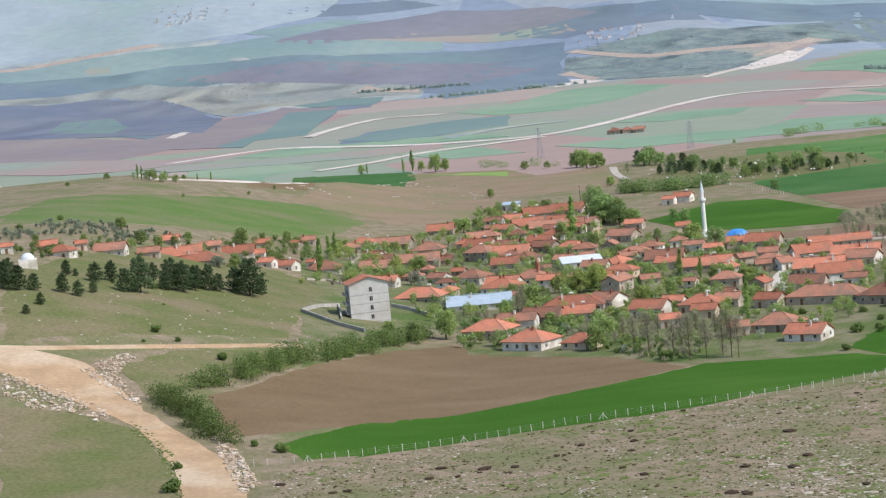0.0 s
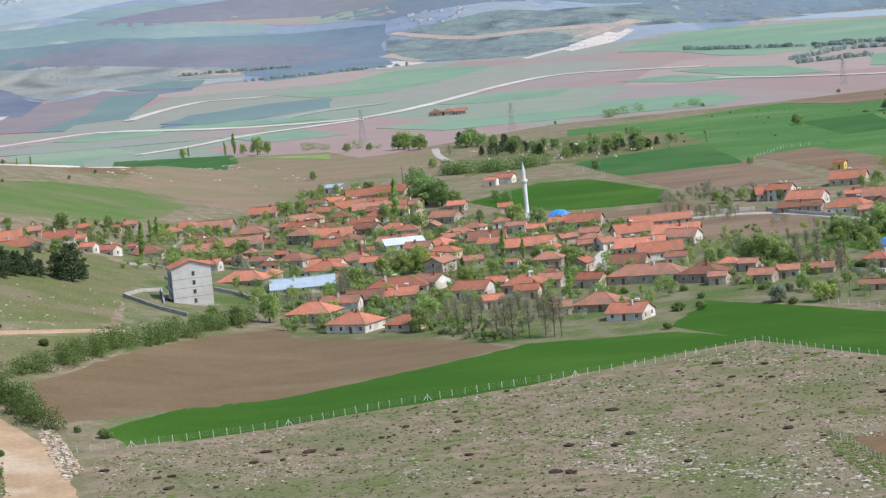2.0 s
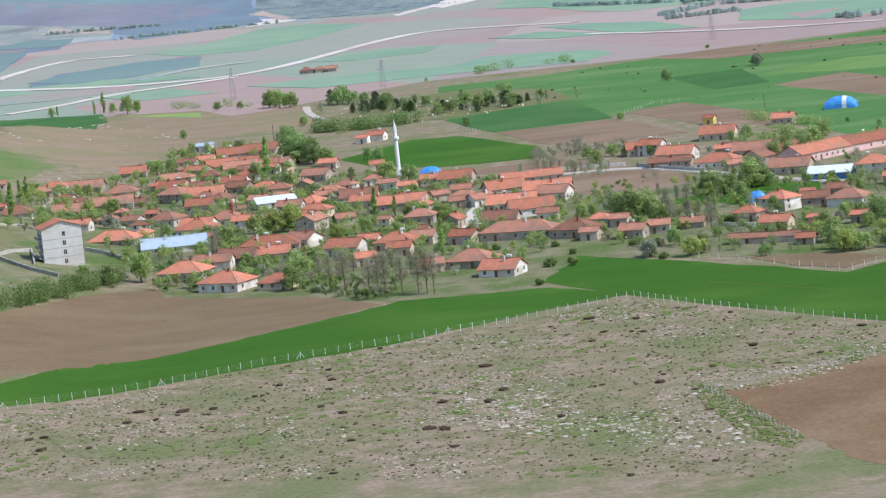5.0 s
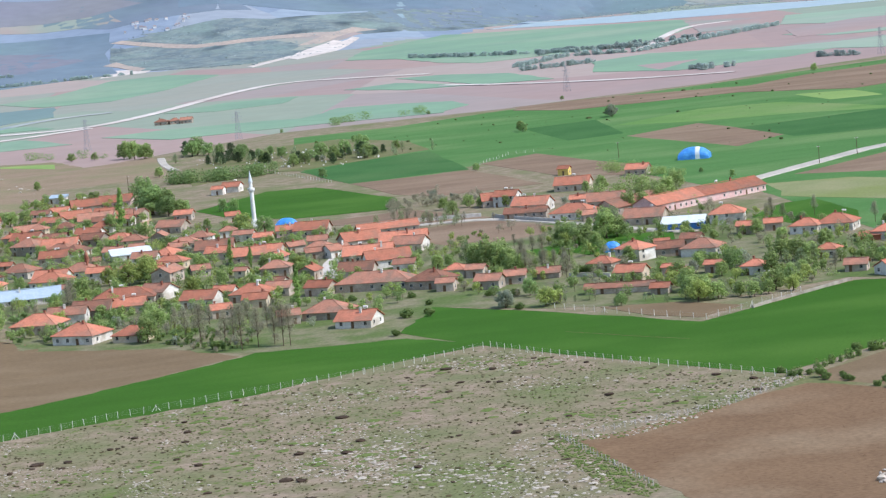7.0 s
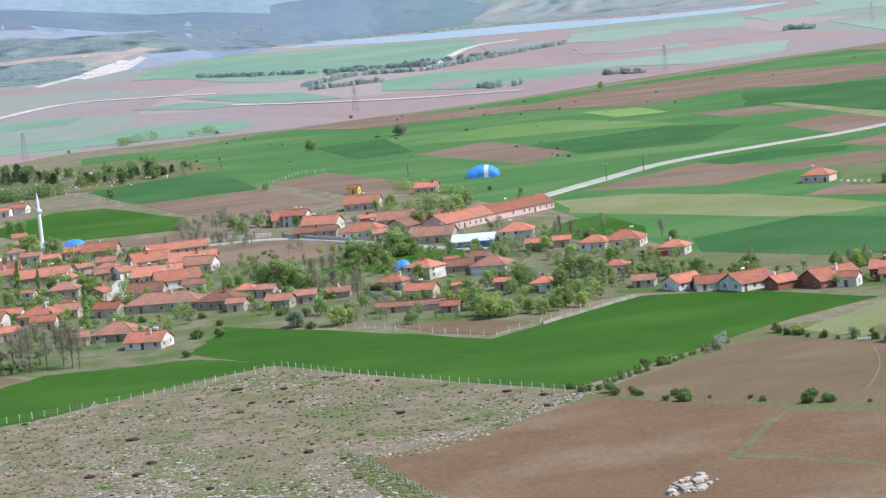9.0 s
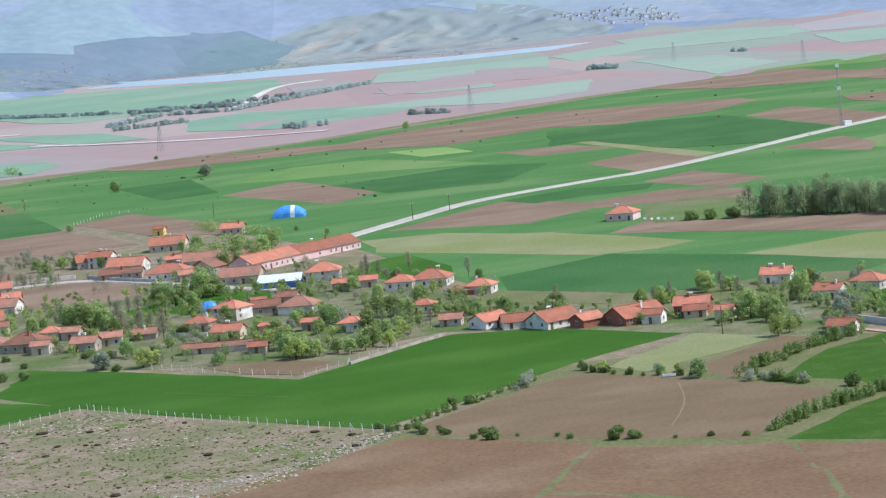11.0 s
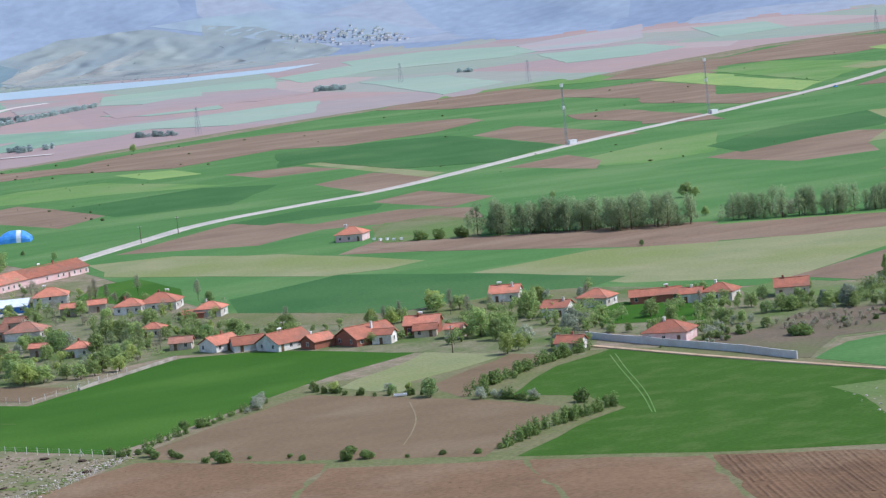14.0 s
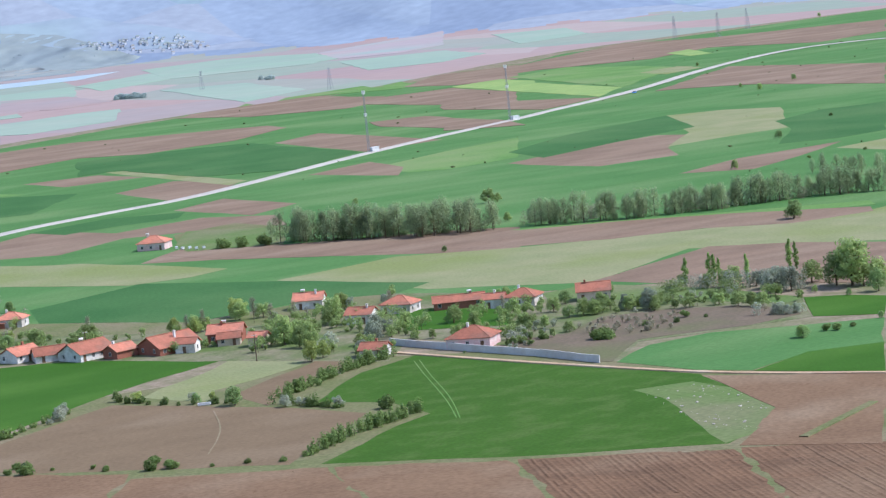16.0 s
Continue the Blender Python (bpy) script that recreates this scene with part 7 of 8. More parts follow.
plant("bush", [(884, 1152, 1.9), (723, 961, 1.6), (755, 960, 1.6), (185, 588, 2.7), (189, 582, 1.6), (208, 616, 2.8), (205, 619, 2.1), (179, 601, 1.9), (122, 773, 2.4), (195, 564, 2.9), (185, 584, 1.9), (189, 579, 1.9), (216, 540, 3.0), (220, 538, 2.5), (192, 568, 1.6), (209, 550, 1.3), (231, 634, 2.9), (205, 621, 2.0), (210, 622, 1.7), (184, 594, 1.6), (-73, 597, 3.7), (-50, 636, 2.8), (-57, 643, 2.0), (-74, 619, 2.2)])
plant("bush", [(-73, 746, 2.3)])
plant("grey", [(-92, 954, 4.7), (-85, 970, 5.3), (-91, 953, 4.7), (145, 771, 6.1), (343, 673, 5.6), (348, 673, 4.8), (341, 667, 4.0), (368, 736, 4.3), (380, 735, 3.5), (454, 624, 8.1), (456, 620, 8.1), (456, 632, 6.6), (414, 634, 5.6), (427, 584, 3.1), (430, 583, 3.1), (426, 587, 3.4), (458, 640, 5.0)])
plant("poplar", [(-57, 1005, 14.2), (-56, 1064, 10.4), (-54, 1081, 10.6), (49, 1175, 19.2), (80, 976, 10.6), (86, 959, 8.4), (88, 827, 13.6), (447, 662, 9.3), (457, 663, 9.4), (458, 662, 8.9), (457, 658, 8.0), (459, 646, 9.6), (487, 662, 9.5), (486, 657, 9.1), (-35, 2010, 16.6), (-42, 2006, 10.9), (-167, 1356, 8.3), (-165, 1357, 7.4), (-71, 2036, 8.0), (-138, 1377, 4.2), (-132, 1389, 4.9)])
plant("lime", [(33, 954, 7.3), (40, 947, 9.3), (46, 950, 10.3), (12, 846, 6.4), (-29, 1042, 6.8), (96, 1096, 9.0), (47, 959, 10.4), (100, 1021, 5.6), (59, 900, 6.9), (101, 933, 6.1), (160, 767, 4.9), (156, 764, 6.5), (195, 910, 5.8), (204, 776, 5.0), (196, 736, 7.4), (161, 768, 4.3), (312, 748, 5.6), (315, 739, 5.5), (220, 742, 6.2), (225, 735, 5.3), (339, 760, 5.7), (252, 634, 3.2), (311, 649, 6.8), (266, 617, 2.5)])
plant("dark", [(66, 1231, 14.7), (72, 1240, 12.1), (67, 1318, 12.9), (12, 902, 5.9), (21, 877, 6.7), (6, 844, 5.5), (67, 1230, 14.7), (73, 1214, 10.6), (65, 1266, 12.4), (80, 1204, 7.9), (96, 1096, 8.4), (104, 1079, 8.3), (98, 1206, 6.6), (103, 1200, 6.5), (161, 1333, 5.8), (157, 792, 6.3), (231, 1275, 3.8), (225, 803, 4.3), (175, 746, 4.0), (233, 1283, 3.4), (225, 800, 7.2), (308, 1133, 2.6), (312, 1096, 3.7), (301, 867, 4.2)])
plant("dark", [(282, 902, 4.3), (268, 777, 4.7), (281, 904, 3.2), (303, 873, 3.4), (268, 780, 4.4), (261, 616, 3.0), (266, 603, 5.4), (408, 710, 2.4), (408, 670, 4.6), (393, 644, 4.0), (370, 660, 4.0), (572, 772, 7.6), (404, 546, 3.7), (467, 593, 7.2), (458, 595, 2.4), (435, 552, 2.2), (570, 770, 6.7), (788, 1071, 4.3), (461, 839, 2.5), (1085, 1452, 4.7), (-133, 1251, 2.2), (-145, 1375, 3.0), (-200, 1330, 2.3), (-108, 1332, 2.3)])
plant("dark", [(-99, 1396, 2.4), (214, 1590, 4.2), (-75, 2021, 3.5), (115, 1607, 10.5), (125, 1605, 8.8), (142, 1558, 8.5), (148, 1523, 6.7), (160, 1512, 7.3), (180, 1486, 9.1), (193, 1480, 9.7), (204, 1487, 11.4), (206, 1456, 6.4), (119, 1617, 12.3), (157, 1546, 6.1), (233, 1284, 3.4), (138, 1541, 8.4), (173, 1478, 5.8), (131, 1594, 7.7), (370, 1560, 7.7), (304, 1509, 6.0), (439, 2012, 3.6), (187, 1751, 3.1), (331, 2008, 3.5)])
plant("blossom", [(-21, 1003, 6.5), (-18, 995, 5.4), (12, 1026, 4.5), (30, 831, 4.5), (-37, 1105, 4.8), (-13, 1109, 4.8), (83, 904, 3.9), (90, 1057, 3.5), (66, 1073, 4.7), (187, 1144, 5.0), (67, 1024, 4.5), (146, 774, 5.1), (230, 804, 5.5), (212, 799, 4.5), (220, 754, 3.4), (229, 1062, 3.5), (231, 633, 3.9), (263, 623, 2.3), (228, 628, 3.9), (224, 625, 1.8), (273, 588, 3.4), (276, 586, 2.4), (343, 740, 3.4), (209, 618, 2.1)])
plant("blossom", [(323, 662, 5.8), (327, 650, 3.8), (281, 574, 3.0), (277, 584, 2.4), (320, 660, 3.9), (370, 1556, 8.3), (192, 1171, 2.6), (196, 1147, 2.5), (177, 1455, 3.8), (229, 631, 3.5)])
plant("bare", [(5, 845, 9.2), (17, 881, 12.4), (16, 878, 10.5), (29, 1009, 6.6), (48, 780, 11.0), (52, 774, 12.1), (61, 762, 11.9), (62, 749, 13.8), (59, 770, 9.8), (67, 751, 11.7), (72, 753, 11.8), (74, 748, 12.8), (76, 747, 12.2), (68, 790, 9.0), (74, 792, 7.9), (46, 796, 9.0), (57, 800, 7.9), (169, 862, 10.0), (167, 846, 9.0), (174, 814, 9.5), (173, 848, 7.2), (200, 915, 6.8), (178, 919, 5.8), (230, 934, 5.0)])
plant("bare", [(174, 847, 7.5), (179, 840, 8.4), (178, 851, 6.6), (271, 911, 7.2), (274, 915, 8.7), (291, 917, 7.7), (300, 876, 7.4), (277, 911, 6.5)])


def tree_row(pts, gap, wide, lo, hi, kinds, seed):
    """Single trees standing loosely along a line."""
    rnd = random.Random(seed)
    for (ax, ay), (bx, by) in zip(pts, pts[1:]):
        n = max(1, round(math.hypot(bx - ax, by - ay) / gap))
        for i in range(n):
            u = (i + rnd.random()) / n
            plant(rnd.choice(kinds), [(ax + (bx - ax) * u + rnd.gauss(0, wide), ay + (by - ay) * u + rnd.gauss(0, wide), rnd.uniform(lo, hi))])


tree_row([(451, 951), (464, 932), (480, 913), (494, 895), (505, 884)], 1.15, 4.5, 8.5, 14.5, ("belt",), 91)
tree_row([(519, 880), (531, 867), (547, 851), (567, 840), (588, 833), (613, 828), (630, 821), (643, 807)], 1.9, 2.4, 6.5, 12.5, ("belt",), 92)
tree_row([(676, 903), (685, 885), (687, 862)], 4.0, 3.0, 6.0, 9.0, ("belt",), 93)
plant("bush", [(187, 595, 1.8), (190, 587, 1.4), (196, 573, 2.0), (198, 571, 2.1), (208, 555, 1.2), (210, 552, 1.2), (220, 547, 2.1), (221, 541, 1.7), (234, 527, 1.5), (240, 521, 1.5), (227, 531, 0.9), (201, 563, 0.9)])
plant("bare", [(314, 742, 6), (319, 741, 7), (337, 742, 8), (337, 729, 7), (344, 727, 7), (343, 716, 6), (374, 720, 6), (390, 677, 5), (295, 777, 6)])
plant("lime", [(341, 763, 6.5), (366, 738, 6), (333, 661, 4), (316, 652, 5.5)])
plant("grey", [(348, 681, 6), (414, 633, 7), (411, 641, 5)])
tree_row([(159, 1055), (169, 1037), (183, 1031)], 1.6, 7.0, 3.5, 6.5, ("bare", "belt", "bare"), 96)
tree_row([(111, 1562), (137, 1508), (166, 1470), (194, 1442), (224, 1455)], 4.5, 10.0, 3.5, 7.0, ("pine", "belt", "belt"), 97)
tree_row([(-169, 1350), (-149, 1377)], 5.0, 2.0, 3.0, 6.5, ("belt", "poplar"), 98)
ribbon("verge", "grassy strip across the bare field", GRASS, [(322, 438), (338, 447), (356, 457)], 2.2, 3, "grass")
plant("belt", [(155, 890, 9), (156, 880, 8), (158, 874, 9.5), (162, 878, 8), (164, 872, 8.5), (168, 875, 7), (198, 923, 8), (199, 912, 9), (203, 916, 8), (224, 956, 8.5), (227, 962, 7), (244, 787, 6), (249, 789, 6.5), (239, 786, 6), (228, 806, 5), (204, 780, 5)])
plant("bare", [(180, 896, 7), (182, 889, 8), (248, 765, 6), (253, 936, 5), (258, 936, 5), (275, 894, 5), (277, 886, 5)])
tree_row([(192, 746), (198, 742), (206, 739), (216, 743), (230, 752), (239, 759)], 3.2, 1.5, 2.8, 6.0, ("belt", "belt", "poplar", "lime"), 94)
tree_row([(154, 762), (166, 766), (179, 760), (189, 741)], 5.0, 1.5, 2.0, 4.0, ("belt", "bare"), 95)

# ---- loose stones, clods and the greenery between the houses ----
ROAD_STONE = surface("road_stone", (0.5, 0.39, 0.29), (0.38, 0.3, 0.23), 0.4, 2.0, (0.62, 0.56, 0.48), 0.3)
CLOD = surface("dark_clod", (0.05, 0.036, 0.026), (0.08, 0.056, 0.04), 1.0, 3.0)
TUFT = surface("dry_tuft", (0.15, 0.13, 0.07), (0.09, 0.1, 0.04), 0.4, 2.0, (0.22, 0.19, 0.12), 0.1)
SHRUB = surface("dark_shrub", (0.07, 0.09, 0.035), (0.1, 0.12, 0.05), 0.8, 3.0)
PALE_STONE = surface("pale_stone", (0.5, 0.45, 0.38), (0.39, 0.345, 0.29), 0.4, 2.0)
PASTURE_EDGE = [(-52, 611), (-13, 634), (21, 652), (51, 662), (29, 656), (87, 674), (126, 696), (125, 692), (159, 624), (180, 591), (157, 571), (115, 557), (111, 544), (116, 484), (107, 451), (-45, 548)]
scatter("stones", "pale stones strewn over the dry pasture", "stones", PALE_STONE, PASTURE_EDGE, 4600, 0.08, 0.52, 0.42, 0.13, 3)
scatter("stones", "pale stony outcrop in the pasture", "stones", PALE_STONE, [(57, 602), (79, 569), (106, 541), (110, 509), (90, 496), (58, 508), (44, 544), (45, 587)], 700, 0.1, 0.5, 0.4, 0.1, 4)
scatter("stones", "low slabs of pale rock in the pasture", "stones", PALE_STONE, [(63, 585), (84, 582), (98, 568), (112, 552), (115, 516), (107, 488), (89, 491), (77, 513), (62, 538)], 520, 0.12, 0.9, 0.22, 0.12, 6)
GREEN_TUFT = surface("green_tuft", (0.1, 0.15, 0.04), (0.15, 0.18, 0.06), 0.4, 2.0)
scatter("grass_tufts", "green tufts over the pasture", "grass", GREEN_TUFT, PASTURE_EDGE, 3200, 0.12, 0.55, 0.28, 0.15, 7)
scatter("grass_patches", "flat green patches of grass over the pasture", "grass", GREEN_TUFT, PASTURE_EDGE, 900, 0.5, 1.9, 0.07, 0.15, 27)
scatter("grass_tufts", "green tufts along the fence", "grass", GREEN_TUFT, [(111, 560), (116, 558), (118, 525), (119, 487), (114, 478), (110, 492), (109, 531)], 1500, 0.15, 0.6, 0.4, 0.0, 8)
scatter("grass_tufts", "dry and green tufts over the pasture", "grass", TUFT, PASTURE_EDGE, 9500, 0.12, 0.48, 0.38, 0.0, 5)
DARK_TUFT = surface("dark_tuft", (0.075, 0.07, 0.035), (0.105, 0.085, 0.05), 0.4, 2.0)
scatter("weeds", "dark low weeds over the pasture", "weeds", DARK_TUFT, PASTURE_EDGE, 2900, 0.12, 0.55, 0.5, 0.0, 10)
scatter("earth_mounds", "dark earth mounds on the pasture", "mounds", CLOD, PASTURE_EDGE, 230, 0.3, 1.6, 0.32, 0.0, 9)
scatter("rubble", "pale rubble beside the dirt road", "rubble", ROAD_STONE, [(-129, 703), (-120, 695), (-109, 687), (-100, 677), (-95, 668), (-98, 662), (-106, 670), (-116, 671), (-126, 682)], 1100, 0.08, 0.75, 0.6, 0.0, 11)
scatter("rubble", "pale rubble beside the dirt road", "rubble", ROAD_STONE, [(-109, 710), (-100, 734), (-96, 734), (-99, 710), (-89, 685), (-90, 680), (-98, 692), (-105, 703)], 1100, 0.08, 0.75, 0.6, 0.0, 12)
scatter("rubble", "grey rubble along the road cutting", "rubble", ROAD_STONE, [(-68, 653), (-62, 643), (-53, 600), (-56, 590), (-62, 617), (-67, 643)], 1100, 0.08, 0.75, 0.6, 0.0, 13)
scatter("rubble", "pale boulders at a field corner", "rubble", PALE_STONE, [(157, 470), (163, 479), (169, 480), (169, 473), (162, 464), (156, 463)], 60, 0.5, 1.5, 0.6, 0.0, 14)
scatter("rubble", "line of pale stones between pasture and ploughed soil", "rubble", PALE_STONE, [(184, 596), (165, 586), (146, 565), (127, 552), (115, 554), (114, 548), (126, 545), (144, 555), (163, 575), (181, 588)], 420, 0.12, 0.5, 0.6, 0.0, 25)
scatter("grass_tufts", "green tufts along a line of stones", "grass", GREEN_TUFT, [(184, 596), (165, 586), (146, 565), (127, 552), (115, 554), (114, 548), (126, 545), (144, 555), (163, 575), (181, 588)], 500, 0.15, 0.6, 0.4, 0.0, 26)
scatter("rubble", "pale stones along a field edge", "rubble", PALE_STONE, [(181, 591), (158, 574), (139, 560), (121, 554), (121, 560), (141, 567), (160, 580), (182, 597)], 110, 0.15, 0.55, 0.6, 0.0, 15)
scatter("stones", "pale stones in a grassy patch", "stones", PALE_STONE, [(335, 521), (348, 515), (349, 493), (340, 475), (322, 455), (313, 452), (322, 480)], 90, 0.15, 0.5, 0.6, 0.0, 16)
scatter("stones", "pale stones over the grassy slope", "stones", PALE_STONE, [(-141, 788), (-101, 880), (-61, 889), (-43, 820), (-71, 730), (-92, 697), (-118, 734)], 350, 0.15, 0.6, 0.6, 0.0, 17)
scatter("rubble", "tumbled stones of old walls", "rubble", PALE_STONE, [(-53, 1110), (-32, 1138), (-30, 1088), (-49, 1057)], 400, 0.2, 0.9, 0.6, 0.0, 18)
scatter("gravestones", "small pale gravestones among trees", "gravestones", WHITE, [(109, 1577), (166, 1559), (217, 1553), (213, 1442), (179, 1401), (145, 1434), (109, 1496)], 120, 0.3, 0.8, 1.2, 0.0, 19)
scatter("stones", "pale boulders on the bare crest", "stones", PALE_STONE, [(-122, 1364), (-48, 1967), (29, 1542), (10, 1390), (-66, 1412)], 160, 0.4, 1.6, 0.5, 0.3, 20)
scatter("clods", "clods of turned soil", "soil", SOIL, [(-70, 686), (-47, 757), (-7, 822), (48, 762), (58, 738), (-8, 686), (-61, 656)], 3000, 0.06, 0.22, 0.4, 0.0, 21)


scatter("grass_tufts", "green tufts on the road edge", "grass", GREEN_TUFT, [(-90, 664), (-85, 657), (-77, 636), (-71, 602), (-68, 579), (-70, 580), (-75, 608), (-81, 638), (-91, 658)], 700, 0.12, 0.5, 0.5, 0.0, 23)
scatter("stones", "stones on the road edge", "stones", ROAD_STONE, [(-90, 664), (-85, 657), (-77, 636), (-71, 602), (-68, 579), (-70, 580), (-75, 608), (-81, 638), (-91, 658)], 250, 0.08, 0.35, 0.6, 0.0, 24)


def trough(x, y, rz):
    """A long low white thing of unknown kind, shaped as a trough on two footings."""
    root = new("trough")
    root.matrix_basis = pose(x, y, height(x, y), 0, 0, rz)
    tagged(root, "long low white thing of unknown kind at a field edge", "trough")
    bm = bmesh.new()
    for a in ((-1.7, 1.7, -0.45, -0.35, 0.25, 0.8), (-1.7, 1.7, 0.35, 0.45, 0.25, 0.8), (-1.7, -1.6, -0.35, 0.35, 0.25, 0.8), (1.6, 1.7, -0.35, 0.35, 0.25, 0.8), (-1.6, 1.6, -0.35, 0.35, 0.25, 0.4)):
        box(bm, *a)
    part("basin", bm, WHITE, root)
    for px in (-1.2, 1.2):
        bm = bmesh.new()
        box(bm, px - 0.2, px + 0.2, -0.4, 0.4, -0.2, 0.25)
        part("footing", bm, CONCRETE, root)


trough(261, 611, -28)


def furrows(label, poly, gap, seed):
    """Low ridges of turned soil from end to end of a ploughed field, each a little crooked and broken."""
    rnd = random.Random(seed)
    along, across = Vector((0.36, 0.933)), Vector((0.933, -0.36))
    us, ws = [along.dot(p) for p in map(Vector, poly)], [across.dot(p) for p in map(Vector, poly)]
    verts, faces = [], []
    w = min(ws)
    while w < max(ws):
        w += gap * rnd.uniform(0.7, 1.35)
        u, prev = min(us), False
        tall, wide, side = rnd.uniform(0.05, 0.17), rnd.uniform(0.4, 0.65), 0.0
        while u < max(us):
            side = 0.8 * side + rnd.uniform(-0.12, 0.12)
            c = along * u + across * (w + side)
            if inside(c.x, c.y, poly) and rnd.random() > 0.04:
                z, h = height(c.x, c.y), tall * rnd.uniform(0.6, 1.2)
                for d, up in ((-wide, 0.0), (-0.1, h), (0.12, h * 0.9), (wide, 0.0)):
                    q = c + across * d
                    verts.append((q.x, q.y, z + 0.05 + up))
                if prev:
                    n = len(verts)
                    faces += [(n - 8 + j, n - 7 + j, n - 3 + j, n - 4 + j) for j in range(3)]
                prev = True
            else:
                prev = False
            u += 2.5
    me = bpy.data.meshes.new("furrows")
    me.from_pydata(verts, [], faces)
    me.materials.append(FURROW)
    tagged(new("furrows", me), label, "furrows", kind="stuff")


furrows("dark ridges of turned soil in a ploughed field", [(273, 474), (306, 441), (279, 386), (268, 364), (245, 401), (254, 425)], 1.35, 61)
furrows("dark ridges of turned soil in a ploughed field", [(308, 441), (329, 419), (343, 403), (285, 336), (269, 362), (280, 385)], 1.35, 62)
scatter("clods", "clods on a reddish ploughed field", "soil", SOIL_RED, [(120, 545), (180, 580), (210, 540), (243, 505), (230, 462), (221, 439), (183, 494), (138, 425), (123, 462)], 2600, 0.06, 0.26, 0.45, 0.0, 28)


def crowd(poly, count, turn, seed, clear=()):
    """The old houses packed between the main ones, wherever there is room."""
    rnd = random.Random(seed)
    xs, ys = [p[0] for p in poly], [p[1] for p in poly]
    made = 0
    for _ in range(6000):
        x, y = rnd.uniform(min(xs), max(xs)), rnd.uniform(min(ys), max(ys))
        w = rnd.uniform(6.5, 12.5)
        d = w * rnd.uniform(0.6, 0.85)
        if made == count or not inside(x, y, poly) or any(math.hypot(x - a, y - b) < (r + w / 2) * 0.92 + 0.3 for a, b, r in FOOTPRINTS) or any(math.hypot(x - a, y - b) < w / 2 + 5 for a, b in clear):
            continue
        made += 1
        house(x, y, turn + rnd.choice((0, 0, 0, 90)) + rnd.uniform(-12, 12), w, d, rnd.choice((2.6, 3.0, 3.2, 4.2)), rnd.choice(("hip", "gable", "gable")), rnd.choice("wwggcg"), rnd.choice("ooorr"))


STREET = [(112, 875), (118, 896), (122, 920), (127, 946), (130, 975), (134, 1007), (117, 1249), (112, 1204), (108, 1160), (106, 1119)]
crowd([(-54, 1056), (-24, 1158), (17, 1313), (57, 1260), (63, 1102), (93, 1066), (123, 1019), (147, 961), (128, 859), (103, 849), (81, 829), (60, 841), (45, 832), (19, 833), (4, 909), (-22, 1003)], 40, -25, 71, STREET)


def infill(label, kind, poly, count, lo, hi, seed, leaf):
    """Bushes and saplings in the yards, clear of the houses."""
    rnd = random.Random(seed)
    xs, ys = [p[0] for p in poly], [p[1] for p in poly]
    bm, wood, made = bmesh.new(), bmesh.new(), 0
    while made < count:
        x, y = rnd.uniform(min(xs), max(xs)), rnd.uniform(min(ys), max(ys))
        if not inside(x, y, poly) or noise.noise(Vector((x * 0.03, y * 0.03, seed))) < -0.05 or any(math.hypot(x - a, y - b) < r * 0.9 + 0.5 for a, b, r in FOOTPRINTS):
            continue
        made += 1
        h, z = rnd.uniform(lo, hi), height(x, y)
        cone(wood, (x, y, z - 0.2), (x, y, z + h * 0.6), 0.08, 0.03, 4)
        for j in range(5):
            a, q = rnd.uniform(0, 6.28), h * rnd.uniform(0.05, 0.3)
            leaves(bm, rnd, (x + q * math.cos(a), y + q * math.sin(a), z + h * rnd.uniform(0.3, 0.8)), (h * 0.25, h * 0.25, h * 0.22), 20, leaf)
    ob = tagged(obj("shrubs", bm, LEAF[kind]), label, "shrubs", kind="stuff")
    part("stem", wood, BARK, ob)


infill("green shrubs and saplings in the village yards", "round", [(-62, 955), (-57, 1131), (-24, 1201), (18, 1386), (61, 1327), (66, 1153), (97, 1102), (139, 1051), (154, 972), (126, 827), (108, 783), (76, 777), (63, 755), (47, 768), (39, 795), (-3, 813), (-10, 849), (-28, 979)], 420, 2.0, 6.5, 31, 0.5)
infill("dull bushes in the village yards", "dark", [(-62, 955), (-57, 1131), (-24, 1201), (18, 1386), (61, 1327), (66, 1153), (97, 1102), (139, 1051), (154, 972), (126, 827), (108, 783), (76, 777), (63, 755), (47, 768), (39, 795), (-3, 813), (-10, 849), (-28, 979)], 160, 1.5, 5.0, 32, 0.42)
infill("pale blossoming bushes in the village yards", "blossom", [(-62, 955), (-57, 1131), (-24, 1201), (18, 1386), (61, 1327), (66, 1153), (97, 1102), (139, 1051), (154, 972), (126, 827), (108, 783), (76, 777), (63, 755), (47, 768), (39, 795), (-3, 813), (-10, 849), (-28, 979)], 70, 1.5, 4.0, 33, 0.32)
infill("leafless brown shrubs in the village yards", "bare", [(-62, 955), (-57, 1131), (-24, 1201), (18, 1386), (61, 1327), (66, 1153), (97, 1102), (139, 1051), (154, 972), (126, 827), (108, 783), (76, 777), (63, 755), (47, 768), (39, 795), (-3, 813), (-10, 849), (-28, 979)], 120, 2.0, 6.0, 34, 0.3)
infill("green shrubs and saplings in the eastern yards", "round", [(153, 969), (185, 999), (214, 983), (242, 1042), (272, 978), (288, 874), (296, 838), (273, 785), (249, 753), (220, 738), (205, 748), (164, 765), (134, 815)], 180, 2.0, 6.0, 35, 0.42)
infill("leafless brown shrubs in the eastern yards", "bare", [(153, 969), (185, 999), (214, 983), (242, 1042), (272, 978), (288, 874), (296, 838), (273, 785), (249, 753), (220, 738), (205, 748), (164, 765), (134, 815)], 110, 2.0, 6.0, 36, 0.3)
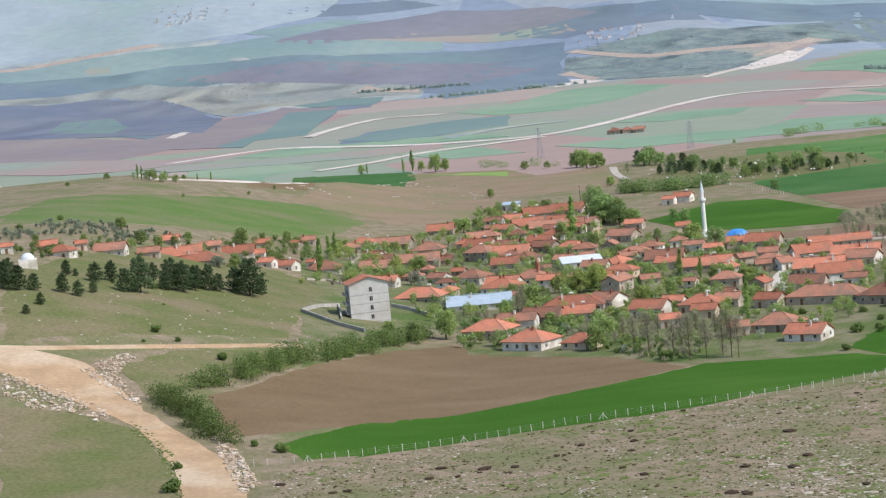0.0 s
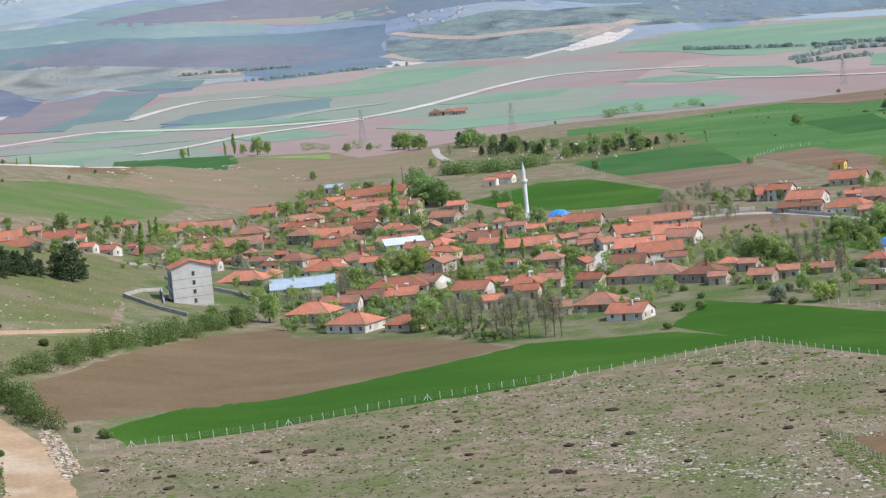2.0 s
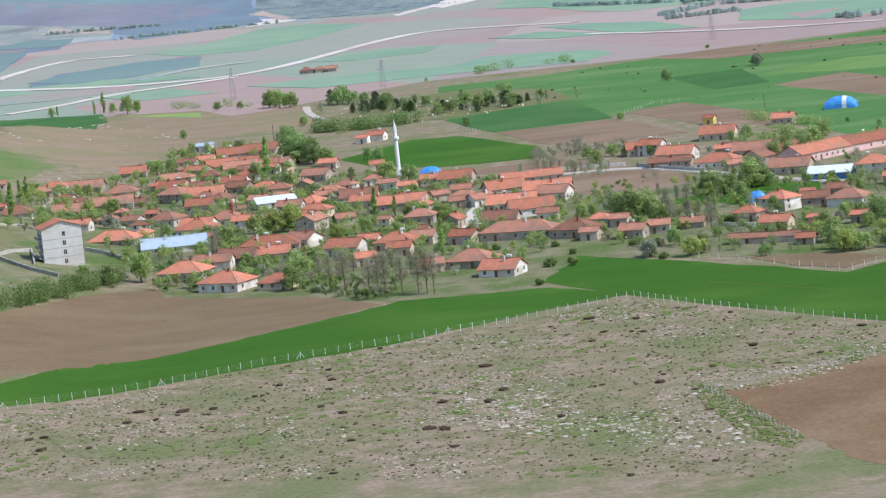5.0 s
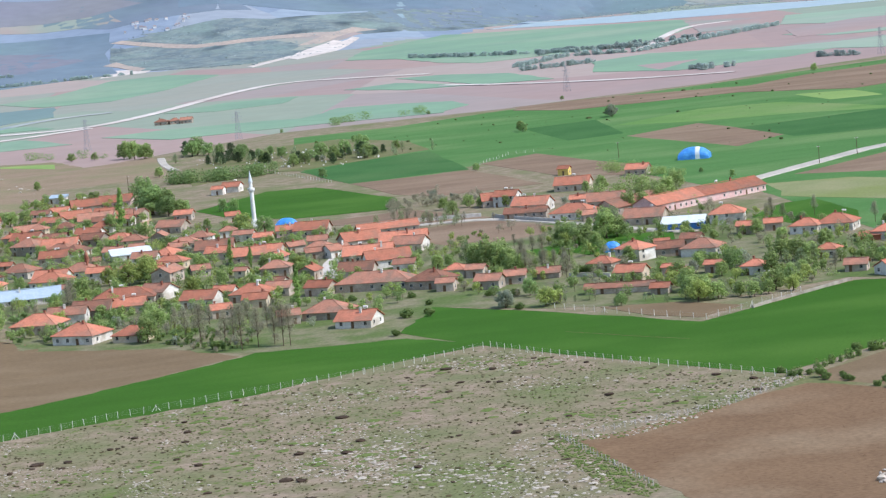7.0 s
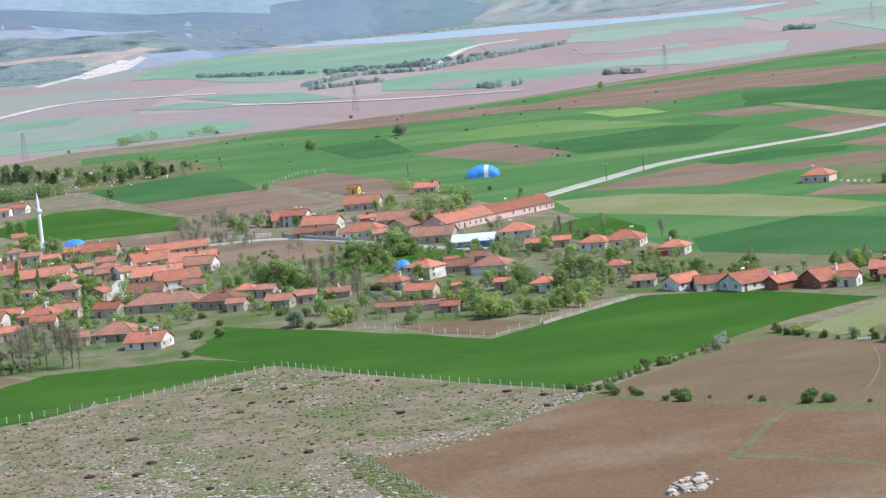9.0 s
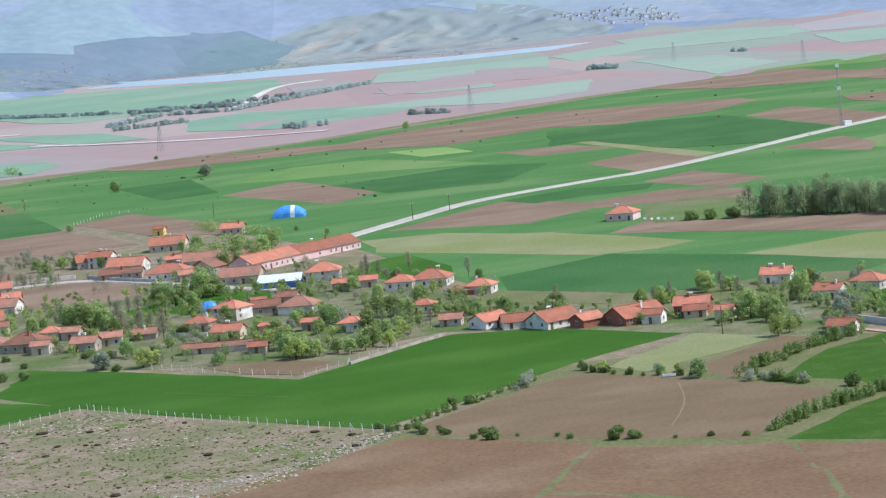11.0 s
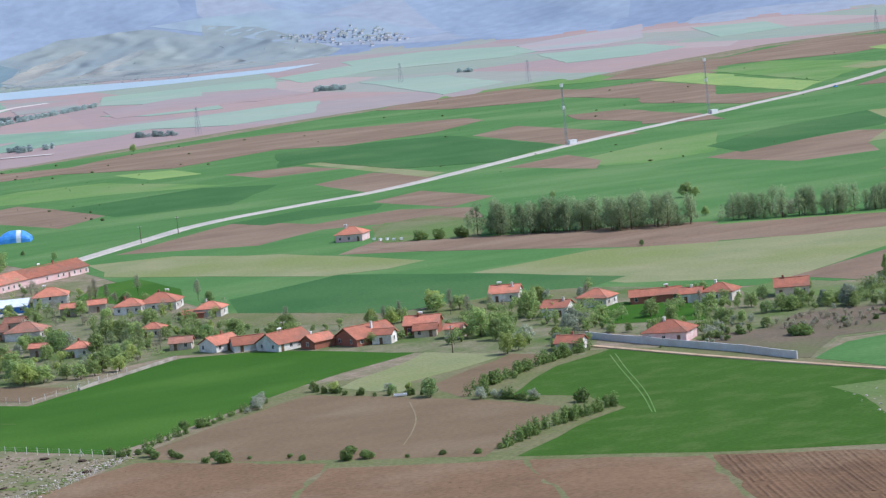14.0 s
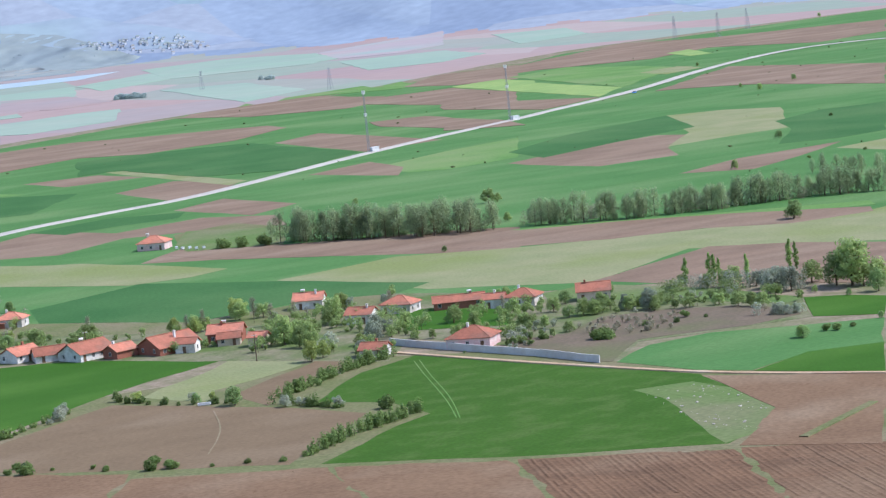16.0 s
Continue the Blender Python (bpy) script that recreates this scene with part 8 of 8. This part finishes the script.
infill("yellow-green saplings in the village yards", "lime", [(-62, 955), (-57, 1131), (-24, 1201), (18, 1386), (61, 1327), (66, 1153), (97, 1102), (139, 1051), (154, 972), (126, 827), (108, 783), (76, 777), (63, 755), (47, 768), (39, 795), (-3, 813), (-10, 849), (-28, 979)], 150, 2.0, 6.0, 41, 0.45)
infill("yellow-green saplings in the eastern yards", "lime", [(153, 969), (185, 999), (214, 983), (242, 1042), (272, 978), (288, 874), (296, 838), (273, 785), (249, 753), (220, 738), (205, 748), (164, 765), (134, 815)], 80, 2.0, 5.5, 42, 0.45)
infill("green garden shrubs by the farms", "round", [(274, 804), (296, 760), (317, 741), (341, 738), (364, 752), (394, 753), (412, 711), (402, 667), (362, 627), (356, 661), (332, 638), (312, 648), (304, 692), (256, 753)], 170, 1.5, 5.5, 37, 0.42)
infill("shrubs along the western houses", "round", [(-162, 904), (-122, 980), (-82, 1101), (-64, 1128), (-59, 1009), (-88, 1003), (-125, 922), (-155, 864)], 90, 1.5, 5.0, 38, 0.42)
infill("scrub above the western houses", "grey", [(-175, 984), (-156, 1024), (-122, 1041), (-107, 1048), (-117, 992), (-162, 904)], 130, 1.0, 3.0, 39, 0.42)
infill("young grove beside the village", "bare", [(156, 1073), (182, 1097), (202, 1099), (209, 1146), (190, 1174), (164, 1128)], 45, 3.0, 6.0, 40, 0.35)
infill("green shrubs under the bare trees", "bush", [(41, 811), (80, 797), (81, 756), (55, 750), (37, 780)], 60, 0.8, 2.6, 47, 0.3)
infill("leafless brown shrubs under the bare trees", "bare", [(41, 811), (80, 797), (81, 756), (55, 750), (37, 780)], 28, 2.0, 5.0, 48, 0.25)
infill("green shrubs between the first houses", "dark", [(-9, 829), (4, 841), (28, 810), (37, 783), (38, 831), (12, 882), (-7, 890)], 45, 1.5, 4.5, 49, 0.4)
scatter("field_shrubs", "small dark shrubs along field edges", "shrubs", SHRUB, [(636, 1799), (879, 1945), (1087, 1952), (1422, 1989), (1653, 2059), (652, 821), (655, 1118), (587, 1238), (500, 1424)], 130, 0.4, 1.3, 0.8, 0.0, 64)
scatter("field_shrubs", "small dark shrubs along field edges", "shrubs", SHRUB, [(255, 1683), (493, 1778), (651, 1858), (473, 1357), (305, 1161), (275, 1408), (201, 1465)], 90, 0.4, 1.4, 0.8, 0.0, 65)
infill("garden trees and shrubs round the orchard", "round", [(370, 643), (391, 655), (414, 652), (435, 637), (452, 610), (444, 596), (424, 618), (401, 634), (385, 634), (369, 613), (350, 607)], 70, 1.5, 4.5, 43, 0.4)
infill("pale blossoming shrubs round the orchard", "blossom", [(370, 643), (391, 655), (414, 652), (435, 637), (452, 610), (444, 596), (424, 618), (401, 634), (385, 634), (369, 613), (350, 607)], 25, 1.5, 4.0, 44, 0.3)
infill("bare young trees in the orchard", "bare", [(376, 619), (385, 631), (420, 613), (432, 588), (392, 591), (379, 594)], 60, 1.0, 2.5, 45, 0.22)
infill("leafy light green trees in the village yards", "lime", [(-62, 955), (-57, 1131), (-24, 1201), (18, 1386), (61, 1327), (66, 1153), (97, 1102), (139, 1051), (154, 972), (126, 827), (108, 783), (76, 777), (63, 755), (47, 768), (39, 795), (-3, 813), (-10, 849), (-28, 979)], 110, 3.0, 7.0, 46, 0.4)
# Far scrub gets a blue-grey with the haze already in it.
FAR_BUSH = surface("hazed_bush", (0.22, 0.27, 0.28), (0.26, 0.31, 0.31), 0.3, 1.0, bump=0)
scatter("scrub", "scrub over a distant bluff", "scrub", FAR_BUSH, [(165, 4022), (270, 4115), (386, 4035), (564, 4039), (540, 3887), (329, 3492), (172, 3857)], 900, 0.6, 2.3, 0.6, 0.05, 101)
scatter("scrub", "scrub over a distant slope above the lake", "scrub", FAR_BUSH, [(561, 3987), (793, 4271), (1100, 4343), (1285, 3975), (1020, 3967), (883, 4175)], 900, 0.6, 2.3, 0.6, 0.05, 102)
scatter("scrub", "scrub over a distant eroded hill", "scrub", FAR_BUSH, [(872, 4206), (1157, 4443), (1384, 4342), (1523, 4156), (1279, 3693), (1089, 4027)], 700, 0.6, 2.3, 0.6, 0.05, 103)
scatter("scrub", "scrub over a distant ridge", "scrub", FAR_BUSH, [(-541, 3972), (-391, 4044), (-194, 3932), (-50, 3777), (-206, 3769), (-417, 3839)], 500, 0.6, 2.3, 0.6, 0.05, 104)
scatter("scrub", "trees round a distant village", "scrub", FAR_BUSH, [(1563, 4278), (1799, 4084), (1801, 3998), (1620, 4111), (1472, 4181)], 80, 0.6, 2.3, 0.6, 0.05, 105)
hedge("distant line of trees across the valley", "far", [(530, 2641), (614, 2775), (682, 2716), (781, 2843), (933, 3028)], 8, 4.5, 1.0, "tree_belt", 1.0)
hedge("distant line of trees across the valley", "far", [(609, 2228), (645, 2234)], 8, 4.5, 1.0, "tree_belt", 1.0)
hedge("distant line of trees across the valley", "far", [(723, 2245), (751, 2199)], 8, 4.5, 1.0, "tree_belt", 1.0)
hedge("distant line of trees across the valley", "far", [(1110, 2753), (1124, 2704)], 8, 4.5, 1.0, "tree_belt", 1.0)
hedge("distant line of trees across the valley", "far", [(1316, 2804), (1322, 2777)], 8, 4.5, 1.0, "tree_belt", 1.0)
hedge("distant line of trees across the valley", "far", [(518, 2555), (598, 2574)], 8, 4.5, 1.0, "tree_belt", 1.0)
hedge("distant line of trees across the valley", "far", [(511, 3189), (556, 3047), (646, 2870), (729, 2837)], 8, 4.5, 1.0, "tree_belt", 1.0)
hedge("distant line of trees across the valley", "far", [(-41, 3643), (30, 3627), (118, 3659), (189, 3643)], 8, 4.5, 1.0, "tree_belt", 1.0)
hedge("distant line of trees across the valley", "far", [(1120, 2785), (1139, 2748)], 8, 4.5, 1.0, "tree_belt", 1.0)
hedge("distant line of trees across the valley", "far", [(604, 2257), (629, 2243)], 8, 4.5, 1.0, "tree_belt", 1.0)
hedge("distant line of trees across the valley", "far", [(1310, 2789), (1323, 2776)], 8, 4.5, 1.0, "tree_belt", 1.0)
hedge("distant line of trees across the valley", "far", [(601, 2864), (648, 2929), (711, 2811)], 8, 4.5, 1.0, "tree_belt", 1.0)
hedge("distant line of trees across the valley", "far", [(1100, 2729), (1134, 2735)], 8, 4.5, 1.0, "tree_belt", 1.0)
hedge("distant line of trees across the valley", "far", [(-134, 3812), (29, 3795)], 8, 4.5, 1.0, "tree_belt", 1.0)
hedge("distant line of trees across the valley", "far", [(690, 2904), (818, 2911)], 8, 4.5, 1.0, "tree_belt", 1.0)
hamlet("pale distant village on a hillside", [(-540, 4468), (-464, 4434), (-428, 4461), (-335, 4526)], 26, 51)
hamlet("pale distant village above the quarry", [(214, 4108), (242, 4128), (275, 4092), (313, 4115)], 18, 52)
hamlet("pale distant village beyond the reservoir", [(1647, 4188), (1694, 4159), (1732, 4125), (1761, 4073), (1801, 4066)], 95, 53)
settle_models()
